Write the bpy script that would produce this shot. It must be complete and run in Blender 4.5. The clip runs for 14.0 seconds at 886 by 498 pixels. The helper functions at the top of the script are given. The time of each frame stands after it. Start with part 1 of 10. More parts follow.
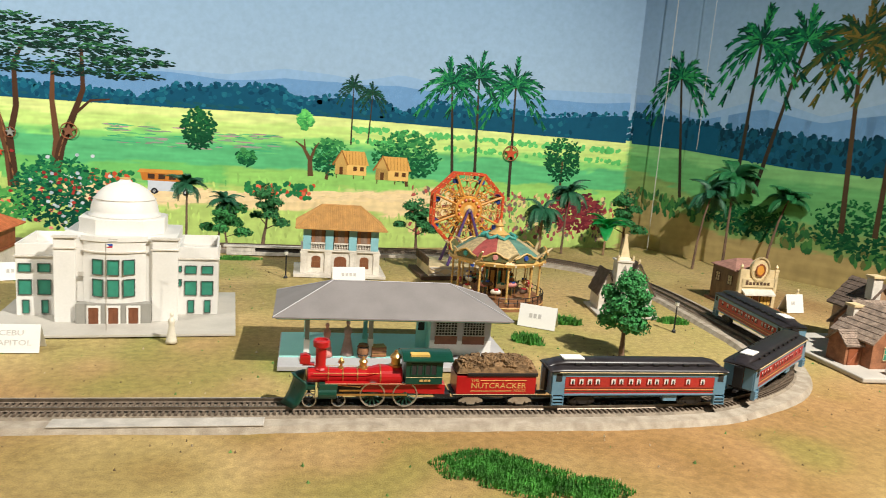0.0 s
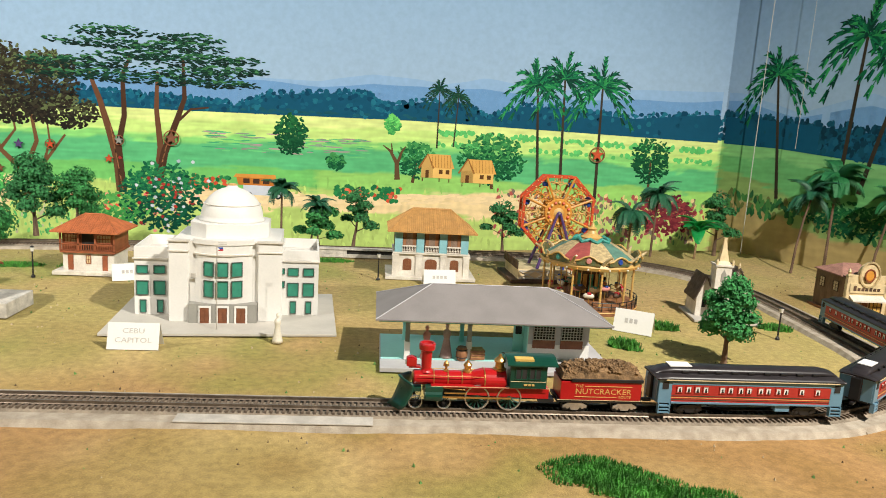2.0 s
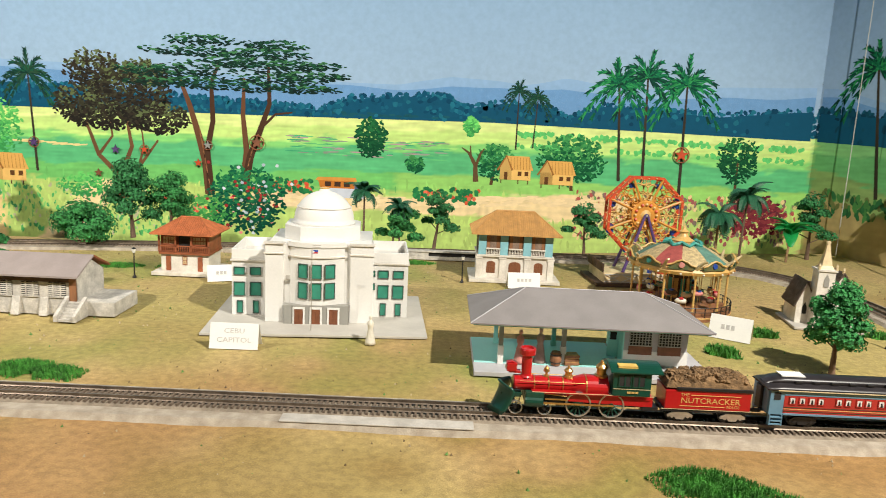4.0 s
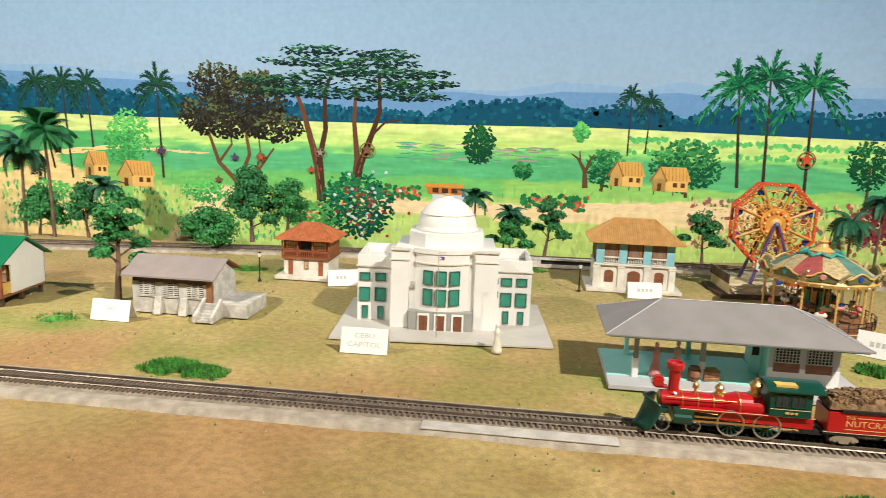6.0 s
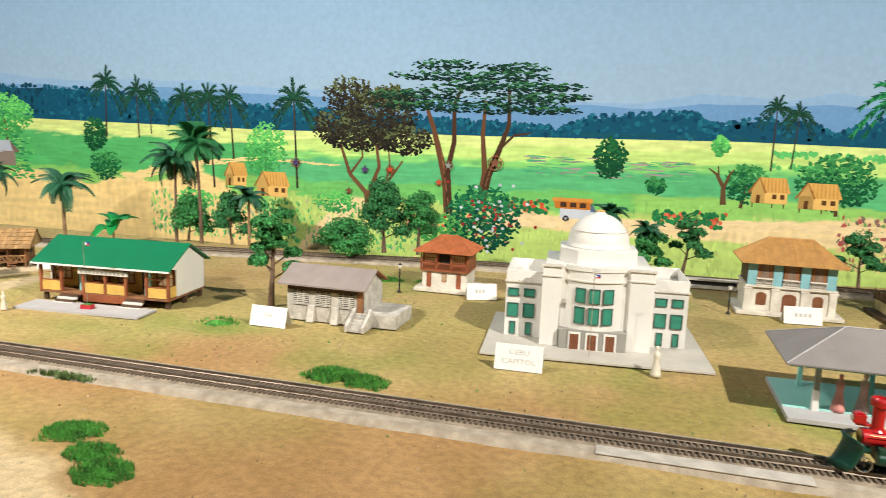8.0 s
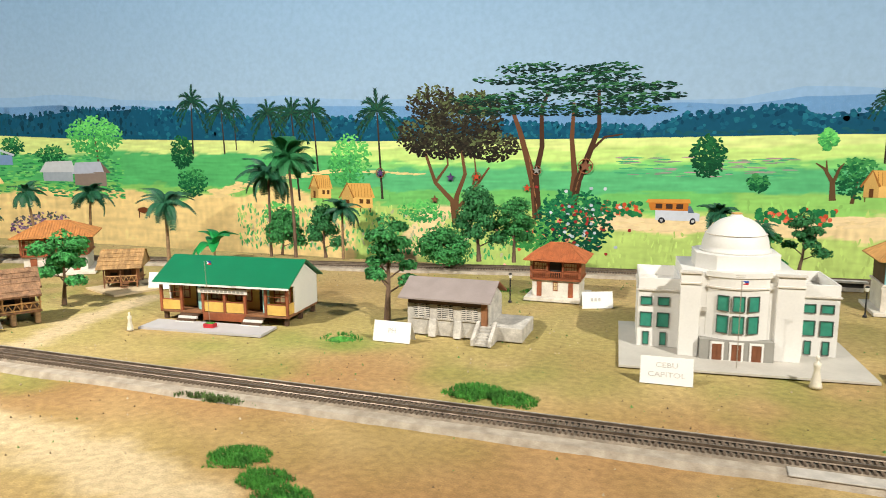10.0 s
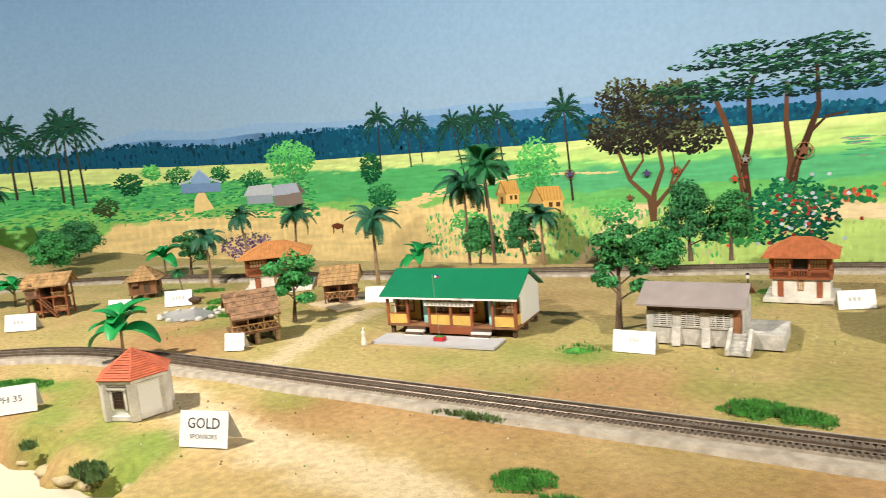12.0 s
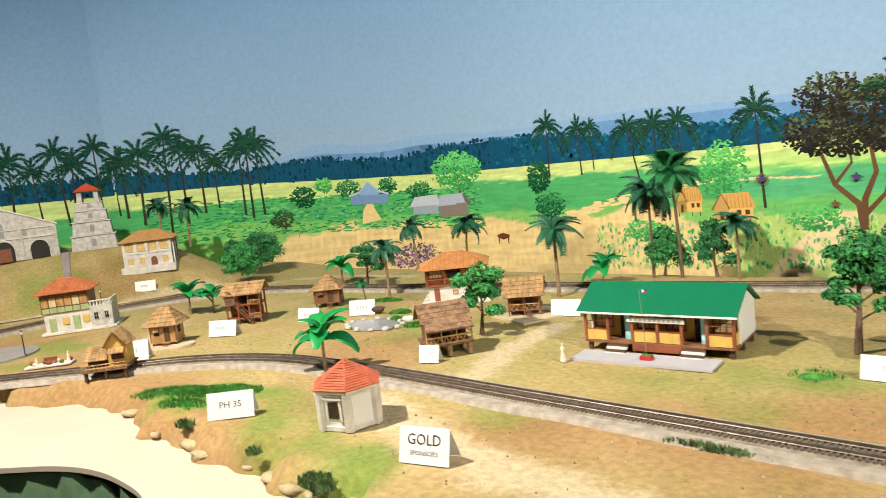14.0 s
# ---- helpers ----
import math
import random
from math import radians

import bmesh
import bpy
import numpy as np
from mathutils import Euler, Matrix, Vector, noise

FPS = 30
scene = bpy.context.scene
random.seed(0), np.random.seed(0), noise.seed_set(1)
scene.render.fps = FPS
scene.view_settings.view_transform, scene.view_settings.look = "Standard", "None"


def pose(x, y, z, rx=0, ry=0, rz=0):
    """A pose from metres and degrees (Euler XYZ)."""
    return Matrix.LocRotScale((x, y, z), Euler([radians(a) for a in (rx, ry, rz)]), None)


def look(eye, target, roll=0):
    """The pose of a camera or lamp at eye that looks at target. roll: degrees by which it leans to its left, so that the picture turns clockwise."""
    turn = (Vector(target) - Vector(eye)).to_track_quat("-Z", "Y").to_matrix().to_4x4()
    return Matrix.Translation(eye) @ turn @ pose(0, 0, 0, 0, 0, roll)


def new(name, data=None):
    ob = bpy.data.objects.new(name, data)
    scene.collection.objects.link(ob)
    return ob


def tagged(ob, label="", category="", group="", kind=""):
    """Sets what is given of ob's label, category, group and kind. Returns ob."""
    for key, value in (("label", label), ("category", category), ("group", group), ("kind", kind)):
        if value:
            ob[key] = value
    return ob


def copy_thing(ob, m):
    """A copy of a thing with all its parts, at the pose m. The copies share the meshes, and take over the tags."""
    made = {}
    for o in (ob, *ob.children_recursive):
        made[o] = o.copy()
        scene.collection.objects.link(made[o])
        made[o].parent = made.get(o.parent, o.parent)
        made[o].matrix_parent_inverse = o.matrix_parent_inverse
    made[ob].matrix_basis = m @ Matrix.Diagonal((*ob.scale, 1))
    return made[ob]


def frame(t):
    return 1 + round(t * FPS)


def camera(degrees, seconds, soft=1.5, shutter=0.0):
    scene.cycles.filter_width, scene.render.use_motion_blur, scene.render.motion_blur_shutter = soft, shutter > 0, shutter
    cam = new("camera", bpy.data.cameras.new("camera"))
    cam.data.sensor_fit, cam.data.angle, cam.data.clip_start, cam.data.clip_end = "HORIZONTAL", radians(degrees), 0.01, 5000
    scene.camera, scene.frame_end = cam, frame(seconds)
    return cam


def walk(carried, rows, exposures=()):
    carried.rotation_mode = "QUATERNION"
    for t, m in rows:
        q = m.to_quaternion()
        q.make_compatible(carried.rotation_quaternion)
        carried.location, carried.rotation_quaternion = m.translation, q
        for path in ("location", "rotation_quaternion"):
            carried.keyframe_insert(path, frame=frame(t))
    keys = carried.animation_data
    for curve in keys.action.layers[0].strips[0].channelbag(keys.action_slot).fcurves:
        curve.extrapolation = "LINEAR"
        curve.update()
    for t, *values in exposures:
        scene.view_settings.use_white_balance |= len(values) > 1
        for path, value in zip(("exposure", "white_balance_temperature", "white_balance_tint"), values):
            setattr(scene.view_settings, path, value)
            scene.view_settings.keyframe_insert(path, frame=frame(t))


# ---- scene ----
cam = camera(64.6, 14.0, soft=0.65, shutter=0.5)
METRES, EYE, TILT, LEAN, TURN = 0.85, 0.46, 0.0, 0.0, -11.8
ROWS = [
    (0.0, 0.0, 0.0, 0.0, 0.75, -9.83, -4.33),
    (0.5, -0.0125, -0.0011, -0.0023, 2.49, -10.42, -4.19),
    (1.0, -0.033, 0.0075, -0.0024, 3.97, -11.04, -4.22),
    (1.5, -0.0491, -0.0035, 0.0007, 5.79, -10.5, -3.75),
    (2.0, -0.0582, -0.0128, 0.0044, 6.68, -10.14, -3.45),
    (2.5, -0.0726, -0.0138, 0.0042, 8.05, -10.31, -3.39),
    (3.0, -0.089, -0.0148, 0.0055, 9.37, -10.29, -3.12),
    (5.5, -0.1948, -0.0212, 0.0011, 16.96, -10.29, -2.33),
    (6.0, -0.2258, -0.0252, 0.0005, 19.01, -10.12, -2.09),
    (6.5, -0.2558, -0.0245, -0.0014, 20.51, -10.33, -1.64),
    (7.0, -0.2929, -0.0295, 0.0004, 21.71, -9.77, -1.9),
    (7.5, -0.3285, -0.0473, 0.0015, 24.8, -9.58, -2.18),
    (8.0, -0.362, -0.0616, 0.0015, 27.11, -9.46, -2.14),
    (8.5, -0.3984, -0.0678, 0.0019, 29.8, -9.48, -1.68),
    (11.0, -0.6831, -0.1488, 0.0174, 33.25, -8.48, 3.18),
    (11.5, -0.7365, -0.1656, 0.0233, 39.73, -7.74, 4.45),
    (12.0, -0.7735, -0.1744, 0.0195, 42.78, -8.45, 4.96),
    (12.5, -0.7932, -0.179, 0.0216, 46.28, -7.53, 5.52),
    (13.0, -0.8277, -0.1956, 0.0253, 49.51, -7.4, 5.37),
    (13.5, -0.8832, -0.2188, 0.026, 52.57, -7.02, 5.8),
    (14.0, -0.9424, -0.2469, 0.0332, 54.17, -6.58, 6.33),
]
walk(cam, [(t, pose(0, 0, EYE, TILT, LEAN, TURN) @ pose(METRES * x, METRES * y, METRES * z, 90 + pitch, roll, yaw)) for t, x, y, z, yaw, pitch, roll in ROWS])

# ---- light ----
world = bpy.data.worlds.new("room_light")
scene.world = world
world.use_nodes = True
world.node_tree.nodes["Background"].inputs[0].default_value = (1.0, 0.93, 0.82, 1)
world.node_tree.nodes["Background"].inputs[1].default_value = 0.14


def spot(x, y, z, tx, ty, tz, watts, size, angle, colour=(1.0, 0.945, 0.845)):
    lamp = bpy.data.lights.new("track_spot", "SPOT")
    lamp.energy, lamp.color, lamp.shadow_soft_size = watts, colour, size
    lamp.spot_size, lamp.spot_blend = radians(angle), 0.75
    ob = new("track_spot", lamp)
    ob.matrix_world = look((x, y, z), (tx, ty, tz))
    return ob


def panel(x, y, z, w, d, watts, colour=(0.96, 1.0, 0.98)):
    lamp = bpy.data.lights.new("ceiling_panel", "AREA")
    lamp.shape, lamp.size, lamp.size_y, lamp.energy, lamp.color = "RECTANGLE", w, d, watts, colour
    ob = new("ceiling_panel", lamp)
    ob.matrix_world = look((x, y, z), (x, y + 0.35, z - 1))
    return ob


spot(1.42, -0.15, 2.25, 0.12, 1.72, 0.10, 575, 0.03, 93)
spot(-2.50, -0.20, 2.25, -3.1, 1.85, 0.3, 505, 0.03, 134)
# unseen overhead fill lamps, added to soften the shade between the spots
for px in (-4.0, -1.9, 0.2):
    panel(px, -0.3, 2.45, 1.8, 0.9, 5)
scene.view_settings.exposure = 0.0

# ---- materials ----


def mat(name, colour, rough=0.6, vary=0.12, scale=40.0, fine=300.0, bump=0.15, metal=0.0, stretch=(1, 1, 1), second=None, mix=0.5, random_tone=0.0, depth=0.002):
    """A procedural surface: a base colour varied at two scales, with fine relief. second: a stain colour mixed in by the coarse noise."""
    m = bpy.data.materials.new(name)
    m.use_nodes = True
    nt = m.node_tree
    n, l = nt.nodes, nt.links
    b = n["Principled BSDF"]
    tc = n.new("ShaderNodeTexCoord")
    mp = n.new("ShaderNodeMapping")
    mp.inputs["Scale"].default_value = stretch
    l.new(tc.outputs["Object"], mp.inputs["Vector"])
    a = n.new("ShaderNodeTexNoise")
    a.inputs["Scale"].default_value, a.inputs["Detail"].default_value = scale, 4
    f = n.new("ShaderNodeTexNoise")
    f.inputs["Scale"].default_value, f.inputs["Detail"].default_value = fine, 3
    for t in (a, f):
        l.new(mp.outputs["Vector"], t.inputs["Vector"])
    ramp = n.new("ShaderNodeValToRGB")
    lo = [c * (1 - vary) for c in colour]
    hi = [min(1, c * (1 + vary)) for c in colour]
    if second:
        lo = [c * (1 - mix) + s * mix for c, s in zip(colour, second)]
    ramp.color_ramp.elements[0].color, ramp.color_ramp.elements[1].color = (*lo, 1), (*hi, 1)
    ramp.color_ramp.elements[0].position, ramp.color_ramp.elements[1].position = 0.35, 0.65
    l.new(a.outputs["Fac"], ramp.inputs["Fac"])
    fm = n.new("ShaderNodeMix")
    fm.data_type, fm.blend_type = "RGBA", "MULTIPLY"
    fm.inputs["Factor"].default_value = 1.0
    fr = n.new("ShaderNodeMapRange")
    fr.inputs["From Min"].default_value, fr.inputs["From Max"].default_value = 0.3, 0.7
    fr.inputs["To Min"].default_value, fr.inputs["To Max"].default_value = 1 - vary * 0.8, 1 + vary * 0.4
    l.new(f.outputs["Fac"], fr.inputs["Value"])
    l.new(ramp.outputs["Color"], fm.inputs[6])
    l.new(fr.outputs["Result"], fm.inputs[7])
    out = fm.outputs[2]
    if random_tone:
        oi = n.new("ShaderNodeObjectInfo")
        rr = n.new("ShaderNodeMapRange")
        rr.inputs["To Min"].default_value, rr.inputs["To Max"].default_value = 1 - random_tone, 1 + random_tone
        l.new(oi.outputs["Random"], rr.inputs["Value"])
        rm = n.new("ShaderNodeMix")
        rm.data_type, rm.blend_type = "RGBA", "MULTIPLY"
        rm.inputs["Factor"].default_value = 1.0
        l.new(out, rm.inputs[6])
        l.new(rr.outputs["Result"], rm.inputs[7])
        out = rm.outputs[2]
    l.new(out, b.inputs["Base Color"])
    b.inputs["Roughness"].default_value, b.inputs["Metallic"].default_value = rough, metal
    if bump:
        bu = n.new("ShaderNodeBump")
        bu.inputs["Strength"].default_value, bu.inputs["Distance"].default_value = bump, depth
        l.new(f.outputs["Fac"], bu.inputs["Height"])
        l.new(bu.outputs["Normal"], b.inputs["Normal"])
    return m


def srgb(r, g, b):
    return tuple((c / 255 / 12.92) if c <= 10 else ((c / 255 + 0.055) / 1.055) ** 2.4 for c in (r, g, b))


WHITE = mat("white_painted_board", (0.76, 0.74, 0.70), 0.55, 0.04, 12, 200, 0.05)
OFFWHITE = mat("aged_white_plaster", (0.66, 0.62, 0.55), 0.8, 0.12, 30, 250, 0.2, second=(0.42, 0.36, 0.29), mix=0.35)
STONE = mat("grey_coral_stone", (0.52, 0.49, 0.44), 0.9, 0.2, 45, 260, 0.4, second=(0.30, 0.28, 0.25), mix=0.5)
GREYBASE = mat("grey_card_base", (0.50, 0.47, 0.42), 0.7, 0.06, 15, 250, 0.05)
GREYWALL = mat("grey_painted_wall", (0.29, 0.28, 0.25), 0.7, 0.06, 20, 250, 0.05)
PALEGREY = mat("pale_grey_floor", (0.46, 0.445, 0.46), 0.6, 0.06, 15, 250, 0.05)
GREENGLASS = mat("green_window_glass", (0.04, 0.26, 0.18), 0.25, 0.15, 25, 80, 0.03)
BROWNDOOR = mat("brown_panelled_door", (0.20, 0.07, 0.03), 0.5, 0.15, 60, 300, 0.1)
# near-black that stands in for shade inside openings; also plain dark panes
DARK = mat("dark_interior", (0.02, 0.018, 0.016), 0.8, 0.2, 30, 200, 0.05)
GREYROOF = mat("grey_felt_roof", (0.24, 0.22, 0.215), 0.8, 0.07, 18, 500, 0.15)
BROWNROOF = mat("grey_brown_roof", (0.30, 0.25, 0.235), 0.8, 0.08, 20, 400, 0.15)
GREENROOF = mat("green_painted_roof", (0.0, 0.155, 0.065), 0.45, 0.06, 15, 300, 0.05)
ORANGEROOF = mat("orange_tile_roof", (0.45, 0.135, 0.045), 0.75, 0.15, 60, 300, 0.2, random_tone=0.12)
TANROOF = mat("tan_ridged_roof", (0.50, 0.27, 0.085), 0.75, 0.12, 60, 300, 0.2, random_tone=0.1)
REDTILE = mat("red_clay_tiles", (0.50, 0.12, 0.055), 0.75, 0.15, 60, 300, 0.2, random_tone=0.15)
TURQ = mat("turquoise_painted_floor", (0.36, 0.72, 0.68), 0.5, 0.05, 15, 250, 0.05)
PALEBLUE = mat("pale_blue_paint", (0.22, 0.46, 0.52), 0.6, 0.08, 25, 250, 0.08)
WOOD = mat("brown_wood", (0.24, 0.105, 0.045), 0.65, 0.25, 30, 220, 0.25, stretch=(1, 1, 0.25))
WOODRED = mat("red_brown_wood", (0.28, 0.08, 0.03), 0.6, 0.2, 30, 220, 0.2)
WOODDARK = mat("dark_wood", (0.085, 0.045, 0.025), 0.7, 0.25, 40, 220, 0.25)
BAMBOO = mat("split_bamboo", (0.48, 0.27, 0.10), 0.65, 0.25, 60, 350, 0.3, stretch=(1, 1, 0.2))
THATCH = mat("dry_thatch", (0.42, 0.25, 0.105), 0.9, 0.35, 70, 420, 0.6, stretch=(1, 0.3, 0.3))
BARK = mat("tree_bark", (0.16, 0.10, 0.065), 0.9, 0.3, 80, 400, 0.5, stretch=(1, 1, 0.3))
PALMBARK = mat("palm_bark", (0.30, 0.19, 0.10), 0.9, 0.3, 80, 300, 0.5, stretch=(0.3, 0.3, 1))
LEAF = mat("model_tree_foam", (0.05, 0.29, 0.075), 0.85, 0.45, 90, 500, 0.8, depth=0.004)
LEAFLIGHT = mat("light_tree_foam", (0.06, 0.34, 0.08), 0.85, 0.45, 90, 500, 0.8, depth=0.004)
LEAFDARK = mat("dark_tree_foam", (0.042, 0.235, 0.072), 0.85, 0.45, 90, 500, 0.8, depth=0.004)
PALMLEAF = mat("palm_frond", (0.016, 0.17, 0.05), 0.65, 0.35, 60, 300, 0.2)
BANANA = mat("banana_leaf", (0.01, 0.28, 0.06), 0.4, 0.2, 50, 300, 0.1)
GRASS = mat("grass_flock", (0.075, 0.30, 0.04), 0.95, 0.4, 50, 400, 0.9, depth=0.004)
CARD = mat("white_card", (0.80, 0.79, 0.76), 0.6, 0.03, 10, 250, 0.03)
WINDOWEDGE = mat("dark_window_edge", (0.06, 0.09, 0.075), 0.6, 0.1, 40, 250, 0.0)
INK = mat("grey_pencil_ink", (0.07, 0.065, 0.075), 0.7, 0.1, 50, 300, 0.0)
BLACKINK = mat("black_print", (0.025, 0.02, 0.03), 0.6, 0.1, 50, 300, 0.0)
RAIL = mat("steel_rail", (0.20, 0.155, 0.115), 0.45, 0.25, 60, 400, 0.1, metal=0.5)
TIE = mat("brown_sleeper", (0.15, 0.11, 0.078), 0.85, 0.25, 60, 400, 0.3)
BALLAST = mat("grey_ballast_bed", (0.40, 0.345, 0.275), 0.95, 0.2, 45, 700, 0.6, second=(0.27, 0.215, 0.155), mix=0.55)
PALECONCRETE = mat("pale_roadbed_board", (0.47, 0.435, 0.385), 0.9, 0.14, 40, 500, 0.3)
LOCORED = mat("glossy_red_enamel", (0.43, 0.010, 0.012), 0.28, 0.06, 40, 200, 0.02)
LOCOGREEN = mat("dark_green_enamel", (0.006, 0.055, 0.035), 0.3, 0.1, 40, 200, 0.02)
BRASS = mat("polished_brass", (0.62, 0.36, 0.12), 0.3, 0.12, 50, 200, 0.03, metal=0.85)
STEEL = mat("bright_steel", (0.55, 0.52, 0.48), 0.3, 0.1, 50, 200, 0.03, metal=0.8)
BLACKMETAL = mat("black_metal", (0.012, 0.011, 0.012), 0.45, 0.2, 50, 200, 0.05)
BLACKROOF = mat("black_car_roof", (0.022, 0.018, 0.02), 0.4, 0.2, 50, 300, 0.05)
CARBLUE = mat("blue_grey_car_paint", (0.13, 0.26, 0.36), 0.35, 0.06, 40, 200, 0.02)
CARRED = mat("red_car_paint", (0.42, 0.03, 0.025), 0.35, 0.07, 40, 200, 0.02)
COALROCK = mat("brown_coal_load", (0.22, 0.13, 0.06), 0.9, 0.4, 90, 400, 0.7, depth=0.003)
GOLDPAINT = mat("gold_lettering", (0.62, 0.38, 0.12), 0.45, 0.08, 50, 200, 0.0)
FERRISRED = mat("orange_red_plastic", (0.55, 0.07, 0.02), 0.4, 0.12, 50, 250, 0.05)
ORANGE = mat("orange_gold_plastic", (0.62, 0.27, 0.045), 0.4, 0.12, 50, 250, 0.05)
PURPLE = mat("purple_plastic", (0.085, 0.045, 0.16), 0.4, 0.12, 50, 250, 0.05)
BLUE = mat("blue_plastic", (0.02, 0.07, 0.35), 0.4, 0.12, 50, 250, 0.05)
CREAM = mat("cream_paint", (0.66, 0.52, 0.30), 0.5, 0.1, 50, 250, 0.05)
YELLOW = mat("yellow_painted_panel", (0.66, 0.42, 0.10), 0.6, 0.08, 40, 250, 0.05)
TEAL = mat("teal_paint", (0.05, 0.30, 0.25), 0.5, 0.1, 40, 250, 0.05)
PINK = mat("pink_cloth", (0.62, 0.25, 0.22), 0.7, 0.1, 60, 300, 0.1)
FLAGRED = mat("red_cloth", (0.45, 0.02, 0.03), 0.7, 0.1, 60, 300, 0.05)
FIGWHITE = mat("white_porcelain", (0.74, 0.69, 0.58), 0.5, 0.08, 60, 300, 0.05)
SANDPATH = mat("sandy_path", (0.58, 0.46, 0.29), 0.95, 0.12, 30, 500, 0.4)
TABLECREAM = mat("cream_painted_board", (0.56, 0.48, 0.36), 0.6, 0.04, 8, 200, 0.04)
CLOTH = mat("dark_green_cloth", (0.035, 0.075, 0.03), 0.85, 0.2, 30, 500, 0.2)
ROCK = mat("tan_plaster_rock", (0.42, 0.33, 0.19), 0.95, 0.25, 30, 260, 0.6, second=(0.34, 0.29, 0.14), mix=0.5)
WATER = mat("grey_resin_pond", (0.30, 0.29, 0.28), 0.25, 0.08, 12, 80, 0.05)
GLOBE = mat("white_lamp_globe", (0.8, 0.78, 0.72), 0.3, 0.03, 10, 100, 0.0)
ROOMDARK = mat("dark_grey_room_paint", (0.10, 0.10, 0.10), 0.8, 0.1, 5, 100, 0.05)
STRING = mat("clear_nylon_line", (0.55, 0.55, 0.5), 0.3, 0.03, 10, 100, 0.0)

# ---- building blocks ----


class Geo:
    """Collects faces of one mesh."""

    def __init__(self):
        self.v, self.f = [], []

    def add(self, verts, faces, m=None):
        k = len(self.v)
        self.v += [tuple(m @ Vector(p)) if m else tuple(p) for p in verts]
        self.f += [tuple(i + k for i in f) for f in faces]
        return self

    def box(self, x0, x1, y0, y1, z0, z1, m=None):
        p = [(x, y, z) for z in (z0, z1) for y in (y0, y1) for x in (x0, x1)]
        return self.add(p, [(0, 2, 3, 1), (4, 5, 7, 6), (0, 1, 5, 4), (2, 6, 7, 3), (0, 4, 6, 2), (1, 3, 7, 5)], m)

    def lathe(self, profile, n=16, m=None, sweep=360.0):
        """profile: (radius, z) rows, from bottom to top, round the z axis."""
        full = abs(sweep - 360) < 1e-6
        k = n if full else n + 1
        p = [(r * math.cos(radians(sweep) * i / n), r * math.sin(radians(sweep) * i / n), z) for r, z in profile for i in range(k)]
        q = []
        for j in range(len(profile) - 1):
            for i in range(n):
                a, b = i, (i + 1) % k if full else i + 1
                q.append((j * k + a, j * k + b, (j + 1) * k + b, (j + 1) * k + a))
        q.append(tuple(reversed(range(k))))
        q.append(tuple(range((len(profile) - 1) * k, len(profile) * k)))
        return self.add(p, q, m)

    def tube(self, path, r, n=6, r2=None):
        """A round bar along a path, tapering from r to r2."""
        pts = [Vector(p) for p in path]
        r2 = r if r2 is None else r2
        rings, faces = [], []
        for i, p in enumerate(pts):
            d = (pts[min(i + 1, len(pts) - 1)] - pts[max(i - 1, 0)]).normalized()
            s = d.cross(Vector((0, 0, 1)))
            s = s.normalized() if s.length > 1e-4 else Vector((1, 0, 0))
            u = s.cross(d)
            rr = r + (r2 - r) * i / max(1, len(pts) - 1)
            rings += [p + rr * (math.cos(a) * s + math.sin(a) * u) for a in [2 * math.pi * j / n for j in range(n)]]
        for i in range(len(pts) - 1):
            faces += [(i * n + j, i * n + (j + 1) % n, (i + 1) * n + (j + 1) % n, (i + 1) * n + j) for j in range(n)]
        faces += [tuple(reversed(range(n))), tuple(range((len(pts) - 1) * n, len(pts) * n))]
        return self.add(rings, faces)

    def prism(self, outline, y0, y1, m=None):
        """An outline in x and z, pushed from y0 to y1."""
        n = len(outline)
        p = [(x, y0, z) for x, z in outline] + [(x, y1, z) for x, z in outline]
        return self.add(p, [tuple(range(n)), tuple(range(2 * n - 1, n - 1, -1))] + [(i, i + n, (i + 1) % n + n, (i + 1) % n) for i in range(n)], m)

    def slab(self, outline, z0, z1, m=None):
        """An outline in x and y, anticlockwise, pushed from z0 up to z1."""
        n = len(outline)
        p = [(x, y, z0) for x, y in outline] + [(x, y, z1) for x, y in outline]
        return self.add(p, [tuple(reversed(range(n))), tuple(range(n, 2 * n))] + [(i, (i + 1) % n, (i + 1) % n + n, i + n) for i in range(n)], m)

    def hip(self, x0, x1, y0, y1, z0, z1, inset, lip=0.003, ridge=None):
        """A hipped roof with a thin edge; the ridge runs along x, or along y where ridge is 'y'."""
        cx, cy = (x0 + x1) / 2, (y0 + y1) / 2
        top = [(cx, y0 + inset, z1), (cx, y1 - inset, z1)] if ridge == "y" else [(x0 + inset, cy, z1), (x1 - inset, cy, z1)]
        p = [(x0, y0, z0), (x1, y0, z0), (x1, y1, z0), (x0, y1, z0)]
        p += [(x, y, z + lip) for x, y, z in p] + top
        f = [(3, 2, 1, 0), (0, 1, 5, 4), (1, 2, 6, 5), (2, 3, 7, 6), (3, 0, 4, 7)]
        f += [(4, 5, 8), (5, 6, 9, 8), (6, 7, 9), (7, 4, 8, 9)] if ridge == "y" else [(4, 5, 9, 8), (5, 6, 9), (6, 7, 8, 9), (7, 4, 8)]
        return self.add(p, f)

    def ball(self, c, r, n=10, k=6, squash=1.0):
        prof = [(max(1e-4, r * math.sin(math.pi * i / k)), -r * squash * math.cos(math.pi * i / k)) for i in range(k + 1)]
        return self.lathe(prof, n, Matrix.Translation(c))


def mesh_of(geo, material, smooth=False, name="mesh"):
    me = bpy.data.meshes.new(name)
    me.from_pydata(geo.v, [], geo.f)
    me.materials.append(material)
    if smooth:
        me.polygons.foreach_set("use_smooth", [True] * len(me.polygons))
    me.update()
    return me


